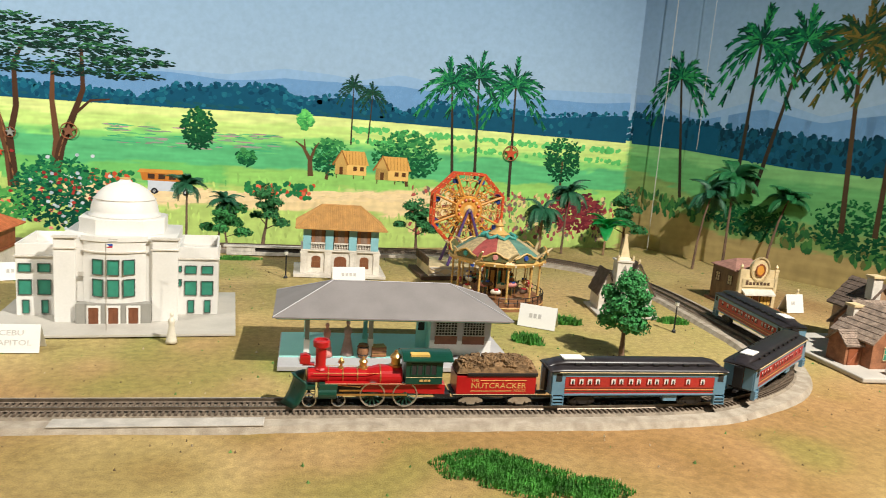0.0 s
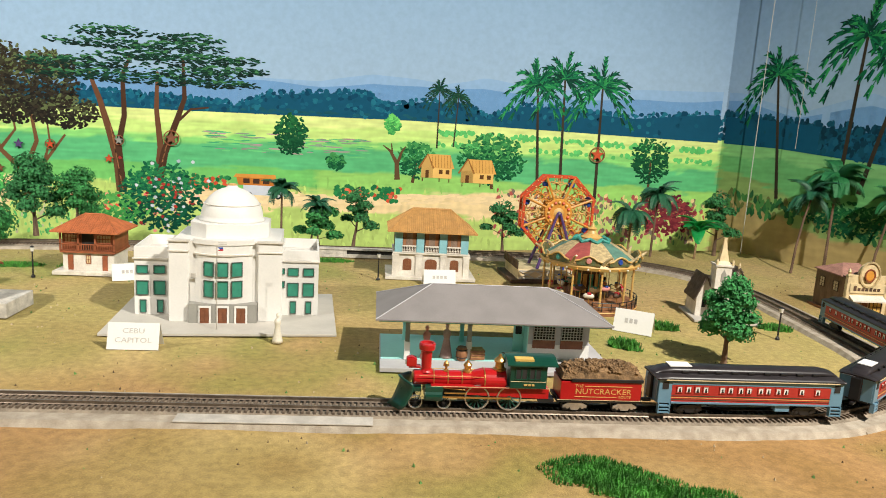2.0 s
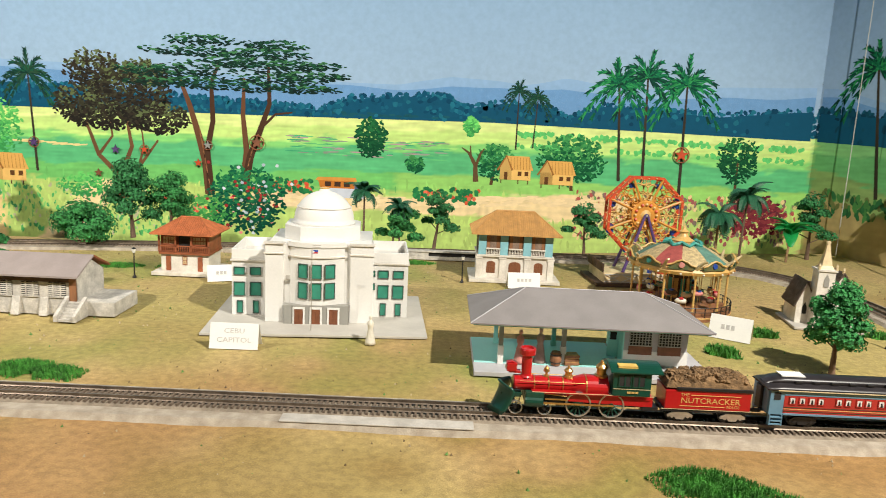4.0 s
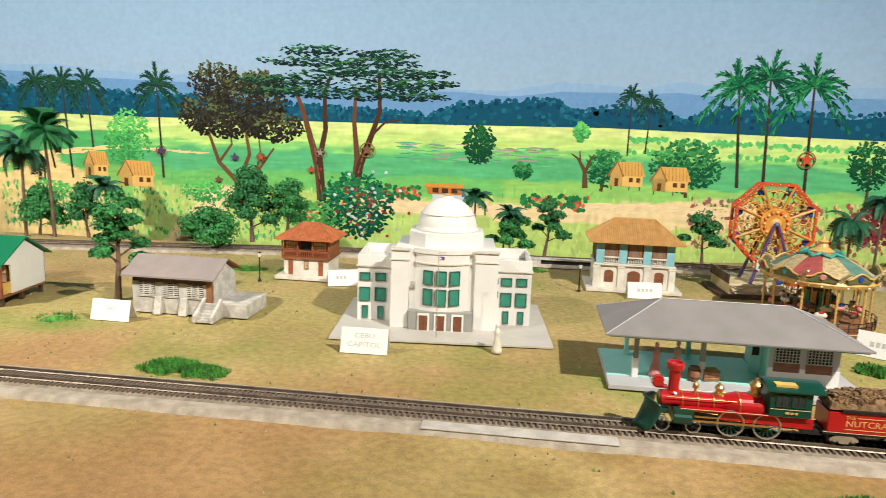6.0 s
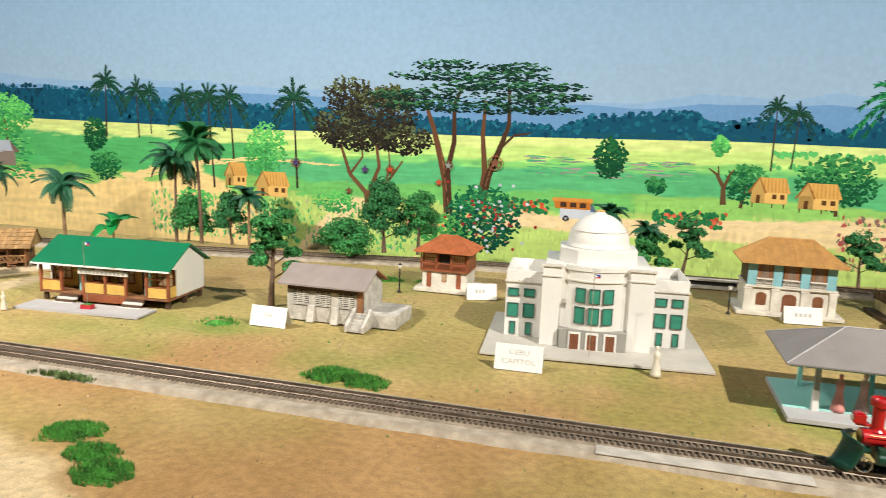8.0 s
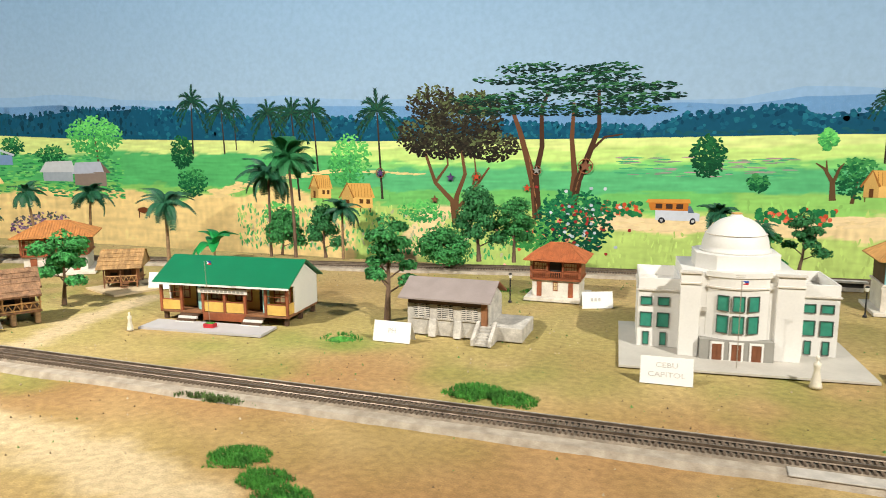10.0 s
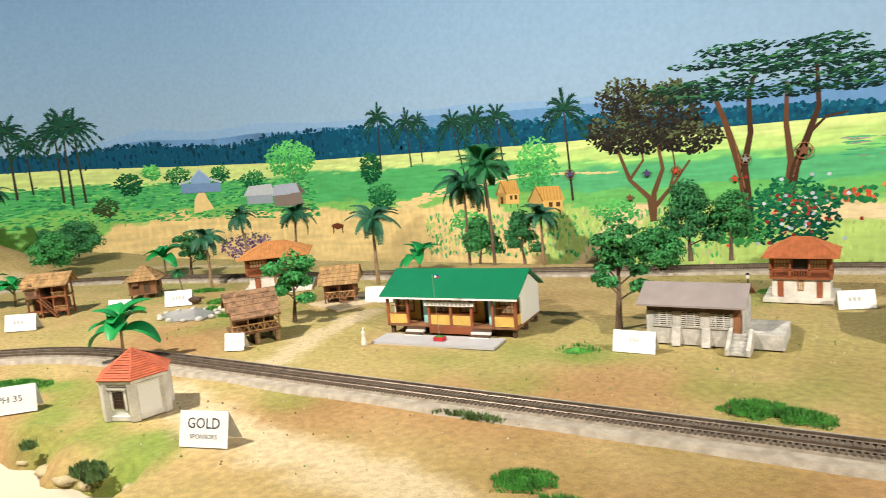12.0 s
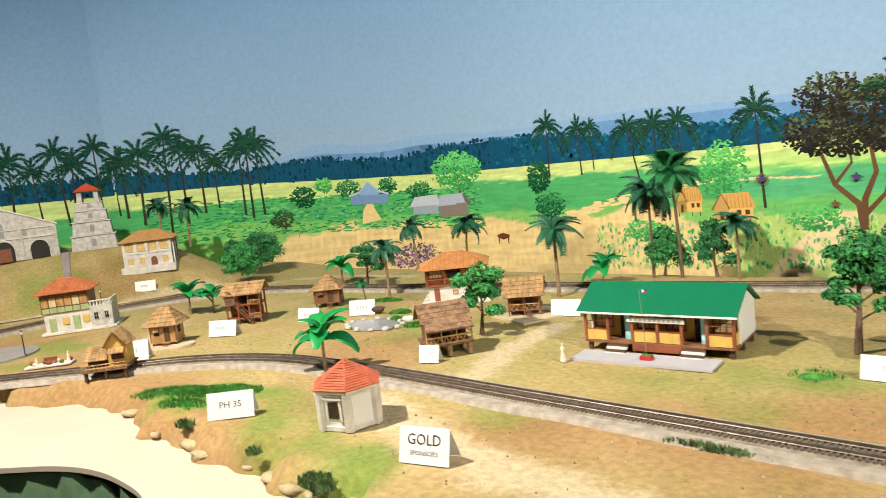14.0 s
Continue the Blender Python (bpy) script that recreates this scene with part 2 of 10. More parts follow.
def part(name, geo, material, parent=None, label="", bevel=0.0, smooth=False, m=None):
    """One mesh object, under a thing or a part."""
    ob = new(name, mesh_of(geo, material, smooth, name))
    if parent:
        ob.parent = parent
    if m:
        ob.matrix_basis = m
    if bevel:
        mod = ob.modifiers.new("edge", "BEVEL")
        mod.width, mod.segments, mod.limit_method, mod.angle_limit = bevel, 2, "ANGLE", radians(40)
    if label:
        ob["label"] = label
    return ob


def thing(name, label, category, m, group=""):
    ob = new(name)
    ob.empty_display_size = 0.02
    ob.matrix_basis = m
    return tagged(ob, label, category, group)


def T(x, y, z=0.0, rz=0.0):
    return pose(x, y, z, 0, 0, rz)


def writing(name, body, size, material, parent, m, width=None):
    """Letters as a thin mesh, centred on the pose m, in its xy plane."""
    c = bpy.data.curves.new(name, "FONT")
    c.body, c.size, c.align_x, c.align_y, c.extrude, c.resolution_u = body, size, "CENTER", "CENTER", 0.0002, 2
    tmp = bpy.data.objects.new(name, c)
    me = bpy.data.meshes.new_from_object(tmp)
    bpy.data.objects.remove(tmp)
    bpy.data.curves.remove(c)
    me.materials.clear()
    me.materials.append(material)
    ob = new(name, me)
    ob.parent, ob.matrix_basis = parent, m
    if width:
        xs = [v.co.x for v in me.vertices]
        k = width / max(1e-6, max(xs) - min(xs))
        for v in me.vertices:
            v.co.x *= k
    return ob

# ---- the setting ----
rnd = random.Random(7)


def hill(x, y):
    """The height of the ground: flat, with a hill beyond the rails at the far end."""
    d = -0.912 * (x + 4.1) + 0.41 * (y - 1.76)
    k = min(1.0, max(0.0, (d - 0.08) / 0.42))
    return 0.26 * k * (1.15 - 0.15 * k) * min(1.0, max(0.0, (y - 0.15) / 0.3)) * min(1.0, max(0.12, 1 - (y - 1.75) / 0.4))


def soft(k):
    k = min(1.0, max(0.0, k))
    return k * k * (3 - 2 * k)


def near_line(x, y, pts, half):
    """1 on a line of points, falling to 0 at its ragged edge."""
    best = 9.0
    for (a, b), (c, d) in zip(pts, pts[1:]):
        t = min(1.0, max(0.0, ((x - a) * (c - a) + (y - b) * (d - b)) / ((c - a) ** 2 + (d - b) ** 2)))
        best = min(best, math.hypot(x - a - t * (c - a), y - b - t * (d - b)))
    best += 0.035 * noise.noise((x * 14, y * 14, 3)) + 0.02 * noise.noise((x * 40, y * 40, 1))
    return soft((half - best) / 0.05 + 0.5)


PATHS = [([(-1.99, 0.92), (-1.83, 0.865), (-1.66, 0.80), (-1.50, 0.77), (-1.28, 0.76), (-1.08, 0.68), (-0.9, 0.55)], 0.058), ([(-1.90, 1.15), (-1.95, 1.35), (-1.97, 1.62)], 0.045), ([(-3.2, 0.95), (-3.35, 1.1), (-3.5, 1.2)], 0.06),
         ([(-4.5, 0.9), (-4.35, 1.35), (-4.25, 1.75), (-3.7, 2.2), (-3.2, 2.25)], 0.025)]
GREENS = [(-2.44, 0.75, 0.13, 1.0), (-2.34, 0.80, 0.10, 0.9), (-2.05, 0.72, 0.16, 0.7), (-1.80, 0.62, 0.2, 0.8), (-1.20, 1.42, 0.12, 0.55), (-1.70, 1.0, 0.1, 0.4), (-1.30, 1.30, 0.2, 0.4), (-0.80, 1.25, 0.2, 0.3), (-0.2, 1.3, 0.25, 0.35), (-2.2, 0.85, 0.12, 0.5), (0.45, 1.62, 0.25, 0.3), (-0.25, 2.1, 0.2, 0.35), (-1.05, 2.0, 0.2, 0.4), (-2.4, 1.5, 0.25, 0.55), (-3.6, 0.75, 0.25, 0.7), (-3.0, 1.75, 0.3, 0.4), (-4.6, 1.2, 0.25, 0.5), (0.0, 1.2, 0.12, 0.35), (0.78, 0.9, 0.1, 0.3), (0.1, 0.75, 0.2, 0.25)]
BROWNS = [(-1.6, 0.98, 0.12, 0.5), (-1.95, 0.70, 0.14, 0.3), (-0.9, 0.85, 0.3, 0.45), (0.3, 0.75, 0.5, 0.6), (0.9, 0.85, 0.3, 0.6), (-0.3, 0.8, 0.3, 0.5), (1.3, 1.9, 0.3, 0.55), (-2.15, 1.75, 0.2, 0.5), (-2.2, 0.80, 0.2, 0.3), (-4.5, 1.5, 0.3, 0.5), (0.75, 2.6, 0.4, 0.5), (-0.7, 1.4, 0.2, 0.3), (-1.5, 1.8, 0.4, 0.35)]


def soil(x, y):
    """The scatter's own colour: tan, with sandy paths, green and brown patches."""
    c = Vector(srgb(198, 170, 114))
    n1, n2 = noise.noise((x * 2.3, y * 2.3, 7)), noise.noise((x * 9, y * 9, 2))
    c = c.lerp(Vector(srgb(180, 140, 90)), soft(0.5 + n1 * 1.1 + n2 * 0.3 - max(0, (y - 1.1)) * 0.8))
    c = c.lerp(Vector(srgb(164, 160, 84)), 0.5 * soft(0.35 - n1 + n2 * 0.5 + 0.2 * (y > 1.12)))
    for gx, gy, r, k in BROWNS:
        c = c.lerp(Vector(srgb(150, 116, 64)), k * soft(1.2 - math.hypot(x - gx, y - gy) / r + n2 * 0.6))
    for gx, gy, r, k in GREENS:
        c = c.lerp(Vector(srgb(124, 152, 58)), k * soft(1.1 - math.hypot(x - gx, y - gy) / r + n2 * 0.9))
    for pts, half in PATHS:
        c = c.lerp(Vector(srgb(216, 192, 150)), near_line(x, y, pts, half))
    return c


def ground():
    g = Geo()
    xs = [-5.6 + 0.0225 * i for i in range(345)]
    n = 95
    rows = []
    for x in xs:
        back = 2.42 if x < -1.7 else 2.42 + (x + 1.7) * 0.05 if x < -0.1 else 2.5 + (x + 0.1) * 0.23
        front = 0.30 if x > -1.50 else 0.30 + 0.305 * min(1, (-1.50 - x) / 0.2)
        if x < -2.45:
            front += 0.05 * math.sin(math.pi * min(1, (-2.45 - x) / 0.5)) - 0.25 * max(0, min(1, (-2.85 - x) / 0.8))
        front += 0.012 * math.sin(x * 21) + 0.01 * math.sin(x * 47)
        row = []
        for j in range(n + 1):
            y = front + (back - front) * j / n
            k = max(0.0, 1 - (y - front) / 0.085) if x < -1.5 else 0.0
            edge = 0.050 * k * k - 0.075 * k * (1.1 - k) * max(0.0, 0.30 + 1.5 * noise.noise((x * 14, y * 10, 5)))
            z = hill(x, y) + 0.003 * noise.noise((x * 5, y * 5, 0)) + 0.0012 * noise.noise((x * 30, y * 30, 0)) - 0.002 - edge
            row.append((x, y, z))
        rows.append(row)
    cols = []
    for r in rows:
        g.v += r
        g.v.append((r[0][0], r[0][1] - 0.02, -0.12))
        cols += [(*soil(x, y), 1.0) for x, y, z in r] + [(0.3, 0.22, 0.12, 1.0)]
    w = n + 2
    for i in range(len(rows) - 1):
        for j in range(n):
            g.f.append((i * w + j, (i + 1) * w + j, (i + 1) * w + j + 1, i * w + j + 1))
        g.f.append((i * w + n + 1, (i + 1) * w + n + 1, (i + 1) * w, i * w))
    ob = part("ground", g, GROUND, smooth=True)
    at = ob.data.attributes.new("soil", "FLOAT_COLOR", "POINT")
    at.data.foreach_set("color", [q for c in cols for q in c])
    tagged(ob, "sandy tan model landscape with green and brown patches", "ground", kind="structure")


def ground_material():
    m = mat("tan_scatter_ground", (1.0, 1.0, 1.0), 0.97, 0.26, 70, 480, 0.7, depth=0.003)
    n, l = m.node_tree.nodes, m.node_tree.links
    b = n["Principled BSDF"]
    src = b.inputs["Base Color"].links[0].from_socket
    at = n.new("ShaderNodeAttribute")
    at.attribute_name = "soil"
    sp = n.new("ShaderNodeTexNoise")
    sp.inputs["Scale"].default_value, sp.inputs["Detail"].default_value = 900, 2
    tc = n.new("ShaderNodeTexCoord")
    l.new(tc.outputs["Object"], sp.inputs["Vector"])
    rp = n.new("ShaderNodeMapRange")
    rp.inputs["From Min"].default_value, rp.inputs["From Max"].default_value = 0.62, 0.72
    rp.inputs["To Min"].default_value, rp.inputs["To Max"].default_value = 1.0, 1.5
    l.new(sp.outputs["Fac"], rp.inputs["Value"])
    a, c = n.new("ShaderNodeMix"), n.new("ShaderNodeMix")
    for q in (a, c):
        q.data_type, q.blend_type = "RGBA", "MULTIPLY"
        q.inputs["Factor"].default_value = 1.0
    l.new(at.outputs["Color"], a.inputs[6])
    l.new(src, a.inputs[7])
    l.new(a.outputs[2], c.inputs[6])
    l.new(rp.outputs["Result"], c.inputs[7])
    l.new(c.outputs[2], b.inputs["Base Color"])
    return m


GROUND = ground_material()
ground()


def arc_point(u):
    """The plan of the painted wall: u runs along it, and equals x on its straight back stretch; it bends round at one end."""
    if u > 1.44:
        return (1.44 + 0.447 * (u - 1.44), 2.97 - 0.894 * (u - 1.44))
    if u >= -3.0:
        return (u, 2.97)
    d = -3.0 - u
    if d <= 2.4:
        k = d / 2.4
        a, b, c = (-3.0, 2.97), (-4.2, 2.97), (-4.9, 1.65)
        x, y = tuple((1 - k) ** 2 * p + 2 * k * (1 - k) * q + k * k * r for p, q, r in zip(a, b, c))
    else:
        x, y = (-4.9 - 0.08 * (d - 2.4), 1.65 - (d - 2.4))
    s = 1 + 0.12 * soft(d / 2.4)
    return (-0.83 + s * (x + 0.83), -0.04 + s * (y + 0.04))

# ---- large model buildings ----


def window_set(parent, x, y, z, w, h, glass, frame_mat, bars=(1, 1), depth=0.003, name="window", m=None):
    """A window standing proud on a front wall (facing -y): frame, pane and glazing bars."""
    fr = Geo()
    t = max(0.0012, w * 0.06)
    for yy in (y - depth, y):
        for q in (t, 0.0):
            fr.v += [(x - w / 2 - q, yy, z - q), (x + w / 2 + q, yy, z - q), (x + w / 2 + q, yy, z + h + q), (x - w / 2 - q, yy, z + h + q)]
    for k in range(4):
        a, b = k, (k + 1) % 4
        fr.f += [(a, b, b + 4, a + 4), (a + 8, a + 12, b + 12, b + 8), (a, a + 8, b + 8, b), (a + 4, b + 4, b + 12, a + 12)]
    ob = part(name, fr, frame_mat, parent, m=m)
    for i in range(1, bars[0] + 1):
        bx = x - w / 2 + w * i / (bars[0] + 1)
        part("glazing_bar", Geo().box(bx - t * 0.3, bx + t * 0.3, y - depth * 0.75, y, z, z + h), frame_mat, ob)
    for i in range(1, bars[1] + 1):
        bz = z + h * i / (bars[1] + 1)
        part("glazing_bar", Geo().box(x - w / 2, x + w / 2, y - depth * 0.7, y, bz - t * 0.3, bz + t * 0.3), frame_mat, ob)
    part("pane", Geo().box(x - w / 2, x + w / 2, y - depth * 0.35, y + 0.0005, z, z + h), glass, ob)
    return ob


def capitol(m):
    c = thing("capitol_building", "large white domed civic building model with green windows on grey base", "building", m)
    part("base", Geo().box(-0.248, 0.247, -0.149, 0.215, 0, 0.006), GREYBASE, c, "flat grey card base", bevel=0.001)
    # wings with sunk roofs behind parapets
    for nm, x0, x1 in (("wing", -0.208, -0.118), ("wing", 0.118, 0.206)):
        g = Geo().box(x0, x1, 0.0, 0.17, 0.006, 0.140)
        for a, b, p, q in ((x0, x1, 0, 0.004), (x0, x1, 0.166, 0.17), (x0, x0 + 0.004, 0.004, 0.166), (x1 - 0.004, x1, 0.004, 0.166)):
            g.box(a, b, p, q, 0.140, 0.165)
        w = part(nm, g, WHITE, c, bevel=0.0008)
        part("cornice", Geo().box(x0 - 0.003, x1 + 0.003, -0.004, 0.172, 0.1365, 0.1395), OFFWHITE, w, "thin tan cornice strip")
        s = 1 if x0 > 0 else 0
        for wx in ((-0.190, -0.153) if not s else (0.147, 0.183)):
            window_set(c, wx, 0, 0.104, 0.023, 0.017, GREENGLASS, WINDOWEDGE, (0, 0))
            window_set(c, wx, 0, 0.054, 0.024, 0.031, GREENGLASS, WINDOWEDGE, (0, 0))
            window_set(c, wx + 0.001, 0, 0.012, 0.012, 0.028, GREENGLASS, WINDOWEDGE, (0, 0))
        if s:
            for wz, wh in ((0.108, 0.012), (0.075, 0.014)):
                window_set(c, 0.124, 0, wz, 0.005, wh, GREENGLASS, WINDOWEDGE, (0, 0))
    # middle block with pylons and a bowed front
    g = Geo().box(-0.118, 0.118, -0.045, 0.165, 0.006, 0.19)
    mid = part("middle_block", g, WHITE, c, bevel=0.001)
    for x0, x1 in ((-0.123, -0.082), (0.070, 0.123)):
        py = part("pylon", Geo().box(x0, x1, -0.055, -0.045, 0.006, 0.192), WHITE, c, bevel=0.0008)
        part("cornice", Geo().box(x0 - 0.002, x1 + 0.002, -0.0575, -0.045, 0.166, 0.169).box(x0 - 0.003, x1 + 0.003, -0.0585, -0.04, 0.189, 0.1925), OFFWHITE, py, "thin tan cornice strip")

    def bow(r0, r1, z0, z1, half=0.062, n=14):
        p = []
        for i in range(n + 1):
            k = -1 + 2 * i / n
            p.append((-0.006 + half * k, -0.0455 - 0.022 * (1 - k * k) - r0))
        return Geo().slab([(q[0], q[1]) for q in p] + [(-0.006 + half, -0.0455), (-0.006 - half, -0.0455)], z0, z1)

    part("bowed_front", bow(0, 0, 0.05, 0.184), WHITE, c, bevel=0.0005)
    part("bowed_cornice", bow(0.003, 0, 0.160, 0.163, 0.064), OFFWHITE, c, "thin tan curved cornice")
    part("bowed_parapet", bow(0.002, 0, 0.184, 0.1955, 0.066), WHITE, c, bevel=0.0005)
    for k, wx in enumerate((-0.036, -0.006, 0.024)):
        tilt = (-24, 0, 24)[k]
        yy = -0.0455 - 0.022 * (1 - ((wx + 0.006) / 0.062) ** 2) - 0.0003
        mm = pose(wx, yy, 0, 0, 0, tilt)
        window_set(c, 0, 0, 0.066, 0.022, 0.036, GREENGLASS, WINDOWEDGE, (0, 0), m=mm)
        window_set(c, 0, 0, 0.114, 0.022, 0.031, GREENGLASS, WINDOWEDGE, (0, 0), m=mm)
    for z in (0.1865, 0.1905):
        part("inscription", bow(0.0026, 0, z, z + 0.0012, 0.045), GREYBASE, c, "faint raised lettering strip")
    part("entrance_wall", Geo().box(-0.080, 0.069, -0.068, -0.045, 0.006, 0.050), GREYWALL, c, "smooth grey entrance front", bevel=0.0006)
    for dx in (-0.045, -0.006, 0.034):
        fr = Geo()
        for a, b, e, h in ((-0.014, -0.010, 0, 0.04), (0.010, 0.014, 0, 0.04), (-0.010, 0.010, 0.0355, 0.04)):
            fr.box(dx + a, dx + b, -0.0705, -0.068, 0.006 + e, 0.006 + h)
        d = part("door_frame", fr, WHITE, c)
        part("door", Geo().box(dx - 0.010, dx + 0.010, -0.0695, -0.068, 0.006, 0.0415).box(dx - 0.008, dx - 0.001, -0.0702, -0.069, 0.010, 0.038).box(dx + 0.001, dx + 0.008, -0.0702, -0.069, 0.010, 0.038), BROWNDOOR, d, "brown double door")
    # drum and dome
    o = 0.088
    ch = 0.04
    oct_ = [(-o + ch, -0.02), (o - ch, -0.02), (o, -0.02 + ch), (o, 0.15 - ch), (o - ch, 0.15), (-o + ch, 0.15), (-o, 0.15 - ch), (-o, -0.02 + ch)]
    part("drum", Geo().slab(oct_, 0.19, 0.224), WHITE, c, bevel=0.001)
    prof = [(0.076, 0.224), (0.076, 0.229), (0.072, 0.230)] + [(0.072 * math.cos(radians(a)), 0.230 + 0.072 * math.sin(radians(a))) for a in range(6, 80, 8)]
    prof += [(0.014, 0.3015), (0.012, 0.304), (0.010, 0.3065), (0.001, 0.307)]
    part("dome", Geo().lathe(prof, 36, pose(0, 0.065, 0)), WHITE, c, smooth=True)
    part("dome_ring", Geo().lathe([(0.0655, 0.2625), (0.0665, 0.2632), (0.0655, 0.264)], 36, pose(0, 0.065, 0)), OFFWHITE, c)
    part("dome_cap", Geo().lathe([(0.011, 0.3065), (0.0115, 0.309), (0.003, 0.311)], 14, pose(0, 0.065, 0)), GOLDPAINT, c, "small tan disc on the dome top")
    part("plaque", Geo().box(-0.077, -0.065, -0.0465, -0.045, 0.105, 0.115), GREYBASE, c)
    # flagpole
    f = thing("flagpole", "thin pole with small tricolour flag before the domed building", "flagpole", m @ T(-0.012, -0.12, 0.006))
    part("pole", Geo().tube([(0, 0, 0), (0, 0, 0.185)], 0.0009), STEEL, f)
    flag(f, 0.176)


def flag(f, z, s=1.0):
    part("flag_upper", Geo().box(0.001 * s, 0.013 * s, -0.0003, 0.0003, z + 0.004 * s, z + 0.008 * s), BLUE, f, "blue cloth stripe")
    part("flag_lower", Geo().box(0.001 * s, 0.013 * s, -0.0003, 0.0003, z, z + 0.004 * s), FLAGRED, f, "red cloth stripe")
    part("flag_triangle", Geo().prism([(0.001 * s, z), (0.007 * s, z + 0.004 * s), (0.001 * s, z + 0.008 * s)], -0.0006, 0.0006), WHITE, f, "white cloth triangle")


capitol(T(-0.373, 1.5815, 0, 5.3) @ Matrix.Diagonal((0.967, 0.967, 0.967, 1)))


def station(m):
    s = thing("railway_station", "open railway station with grey hipped roof and turquoise floor", "station", m)
    part("platform", Geo().box(-0.235, 0.224, -0.123, 0.090, 0, 0.009), PALEGREY, s, "pale grey platform", bevel=0.001)
    part("floor", Geo().box(-0.233, 0.055, -0.072, 0.086, 0.009, 0.0105), TURQ, s, "turquoise painted floor")
    x0, x1, y0, y1, inset = -0.246, 0.207, -0.124, 0.083, 0.110
    mid = (y0 + y1) / 2
    roof = part("roof", Geo().hip(x0, x1, y0, y1, 0.100, 0.150, inset, 0.0025), GREYROOF, s)
    for ex, ey in ((x0, y0), (x1, y0), (x0, y1), (x1, y1)):
        rx = x0 + inset if ex < 0 else x1 - inset
        part("hip_cap", Geo().tube([(ex, ey, 0.1028), (rx, mid, 0.1505)], 0.0012, 5), PALEGREY, roof)
    part("ridge_cap", Geo().tube([(x0 + inset, mid, 0.1505), (x1 - inset, mid, 0.1505)], 0.0012, 5), PALEGREY, roof)
    part("ceiling_board", Geo().box(x0 + 0.006, x1 - 0.006, y0 + 0.006, y1 - 0.006, 0.0965, 0.0995), TURQ, s, "pale turquoise eaves board")
    for x, y in ((-0.183, -0.071), (-0.061, -0.062), (-0.183, 0.052), (-0.061, 0.052)):
        p = part("post", Geo().box(x - 0.0042, x + 0.0042, y - 0.0042, y + 0.0042, 0.009, 0.0965), GREYWALL if y < 0 else TURQ, s, bevel=0.0005)
        part("post_base", Geo().box(x - 0.0055, x + 0.0055, y - 0.0055, y + 0.0055, 0.009, 0.046 if y < 0 else 0.02), WHITE if y < 0 else TURQ, p, bevel=0.0005)
        for sx in (-1, 1):
            part("brace", Geo().tube([(x, y, 0.085), (x + sx * 0.012, y, 0.0965)], 0.0011, 5), GREYWALL, p)
    # waiting room at one end
    f, b = -0.050, 0.076
    body = Geo().box(0.060, 0.184, f, f + 0.005, 0.009, 0.0965).box(0.060, 0.184, b, b + 0.005, 0.009, 0.0965).box(0.179, 0.184, f + 0.005, b, 0.009, 0.0965)
    body.box(0.060, 0.065, 0.032, b, 0.009, 0.0965).box(0.060, 0.065, f + 0.005, -0.012, 0.009, 0.0965).box(0.060, 0.065, -0.012, 0.032, 0.084, 0.0965)
    part("ticket_room", body, PALEGREY, s, "grey upper wall", bevel=0.0005)
    part("plinth", Geo().box(0.059, 0.1855, f - 0.0015, f - 0.0005, 0.009, 0.040), WHITE, s, "white painted lower wall")
    part("side_wall", Geo().box(0.0575, 0.0595, 0.032, b + 0.005, 0.0105, 0.0965), TURQ, s, "pale turquoise inner wall")
    part("side_wall", Geo().box(0.0575, 0.0595, f, -0.012, 0.0105, 0.0965), TURQ, s, "pale turquoise inner wall")
    leaf = part("open_shutter", Geo().box(0.036, 0.0572, -0.015, -0.013, 0.014, 0.088), TURQ, s, "open turquoise door leaf")
    part("panel", Geo().box(0.040, 0.053, -0.0158, -0.0151, 0.050, 0.080), DARK, leaf)
    # black sheet across the gap, in place of the room's inner shade
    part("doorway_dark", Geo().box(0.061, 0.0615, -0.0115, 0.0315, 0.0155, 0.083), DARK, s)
    for x in (0.091, 0.148):
        w = part("window", Geo().box(x - 0.022, x + 0.022, f - 0.0045, f - 0.002, 0.0505, 0.052), GREYBASE, s, "grey lattice window")
        part("lattice_bar", Geo().box(x - 0.022, x + 0.022, f - 0.0045, f - 0.002, 0.0785, 0.080), GREYBASE, w)
        for i in range(8):
            part("lattice_bar", Geo().box(x - 0.022 + 0.00614 * i, x - 0.021 + 0.00614 * i, f - 0.0043, f - 0.002, 0.052, 0.0785), GREYBASE, w)
        for i in range(1, 5):
            part("lattice_bar", Geo().box(x - 0.022, x + 0.022, f - 0.0038, f - 0.002, 0.0515 + i * 0.0054, 0.0523 + i * 0.0054), GREYBASE, w)
        part("pane", Geo().box(x - 0.022, x + 0.022, f - 0.002, f - 0.0005, 0.0505, 0.080), DARK, w)
        part("lower_panel", Geo().box(x - 0.023, x + 0.023, f - 0.004, f - 0.0016, 0.033, 0.050), BROWNDOOR, w, "red-brown wooden panel", bevel=0.0005)
    for x in (0.066, 0.120, 0.178):
        part("brace", Geo().tube([(x, f - 0.002, 0.084), (x, f - 0.022, 0.096)], 0.0011, 5), GREYWALL, s)


station(T(0.205, 1.375, 0))


GREYBROWN = mat("grey_brown_shutter", (0.22, 0.15, 0.11), 0.7, 0.2, 60, 300, 0.2)


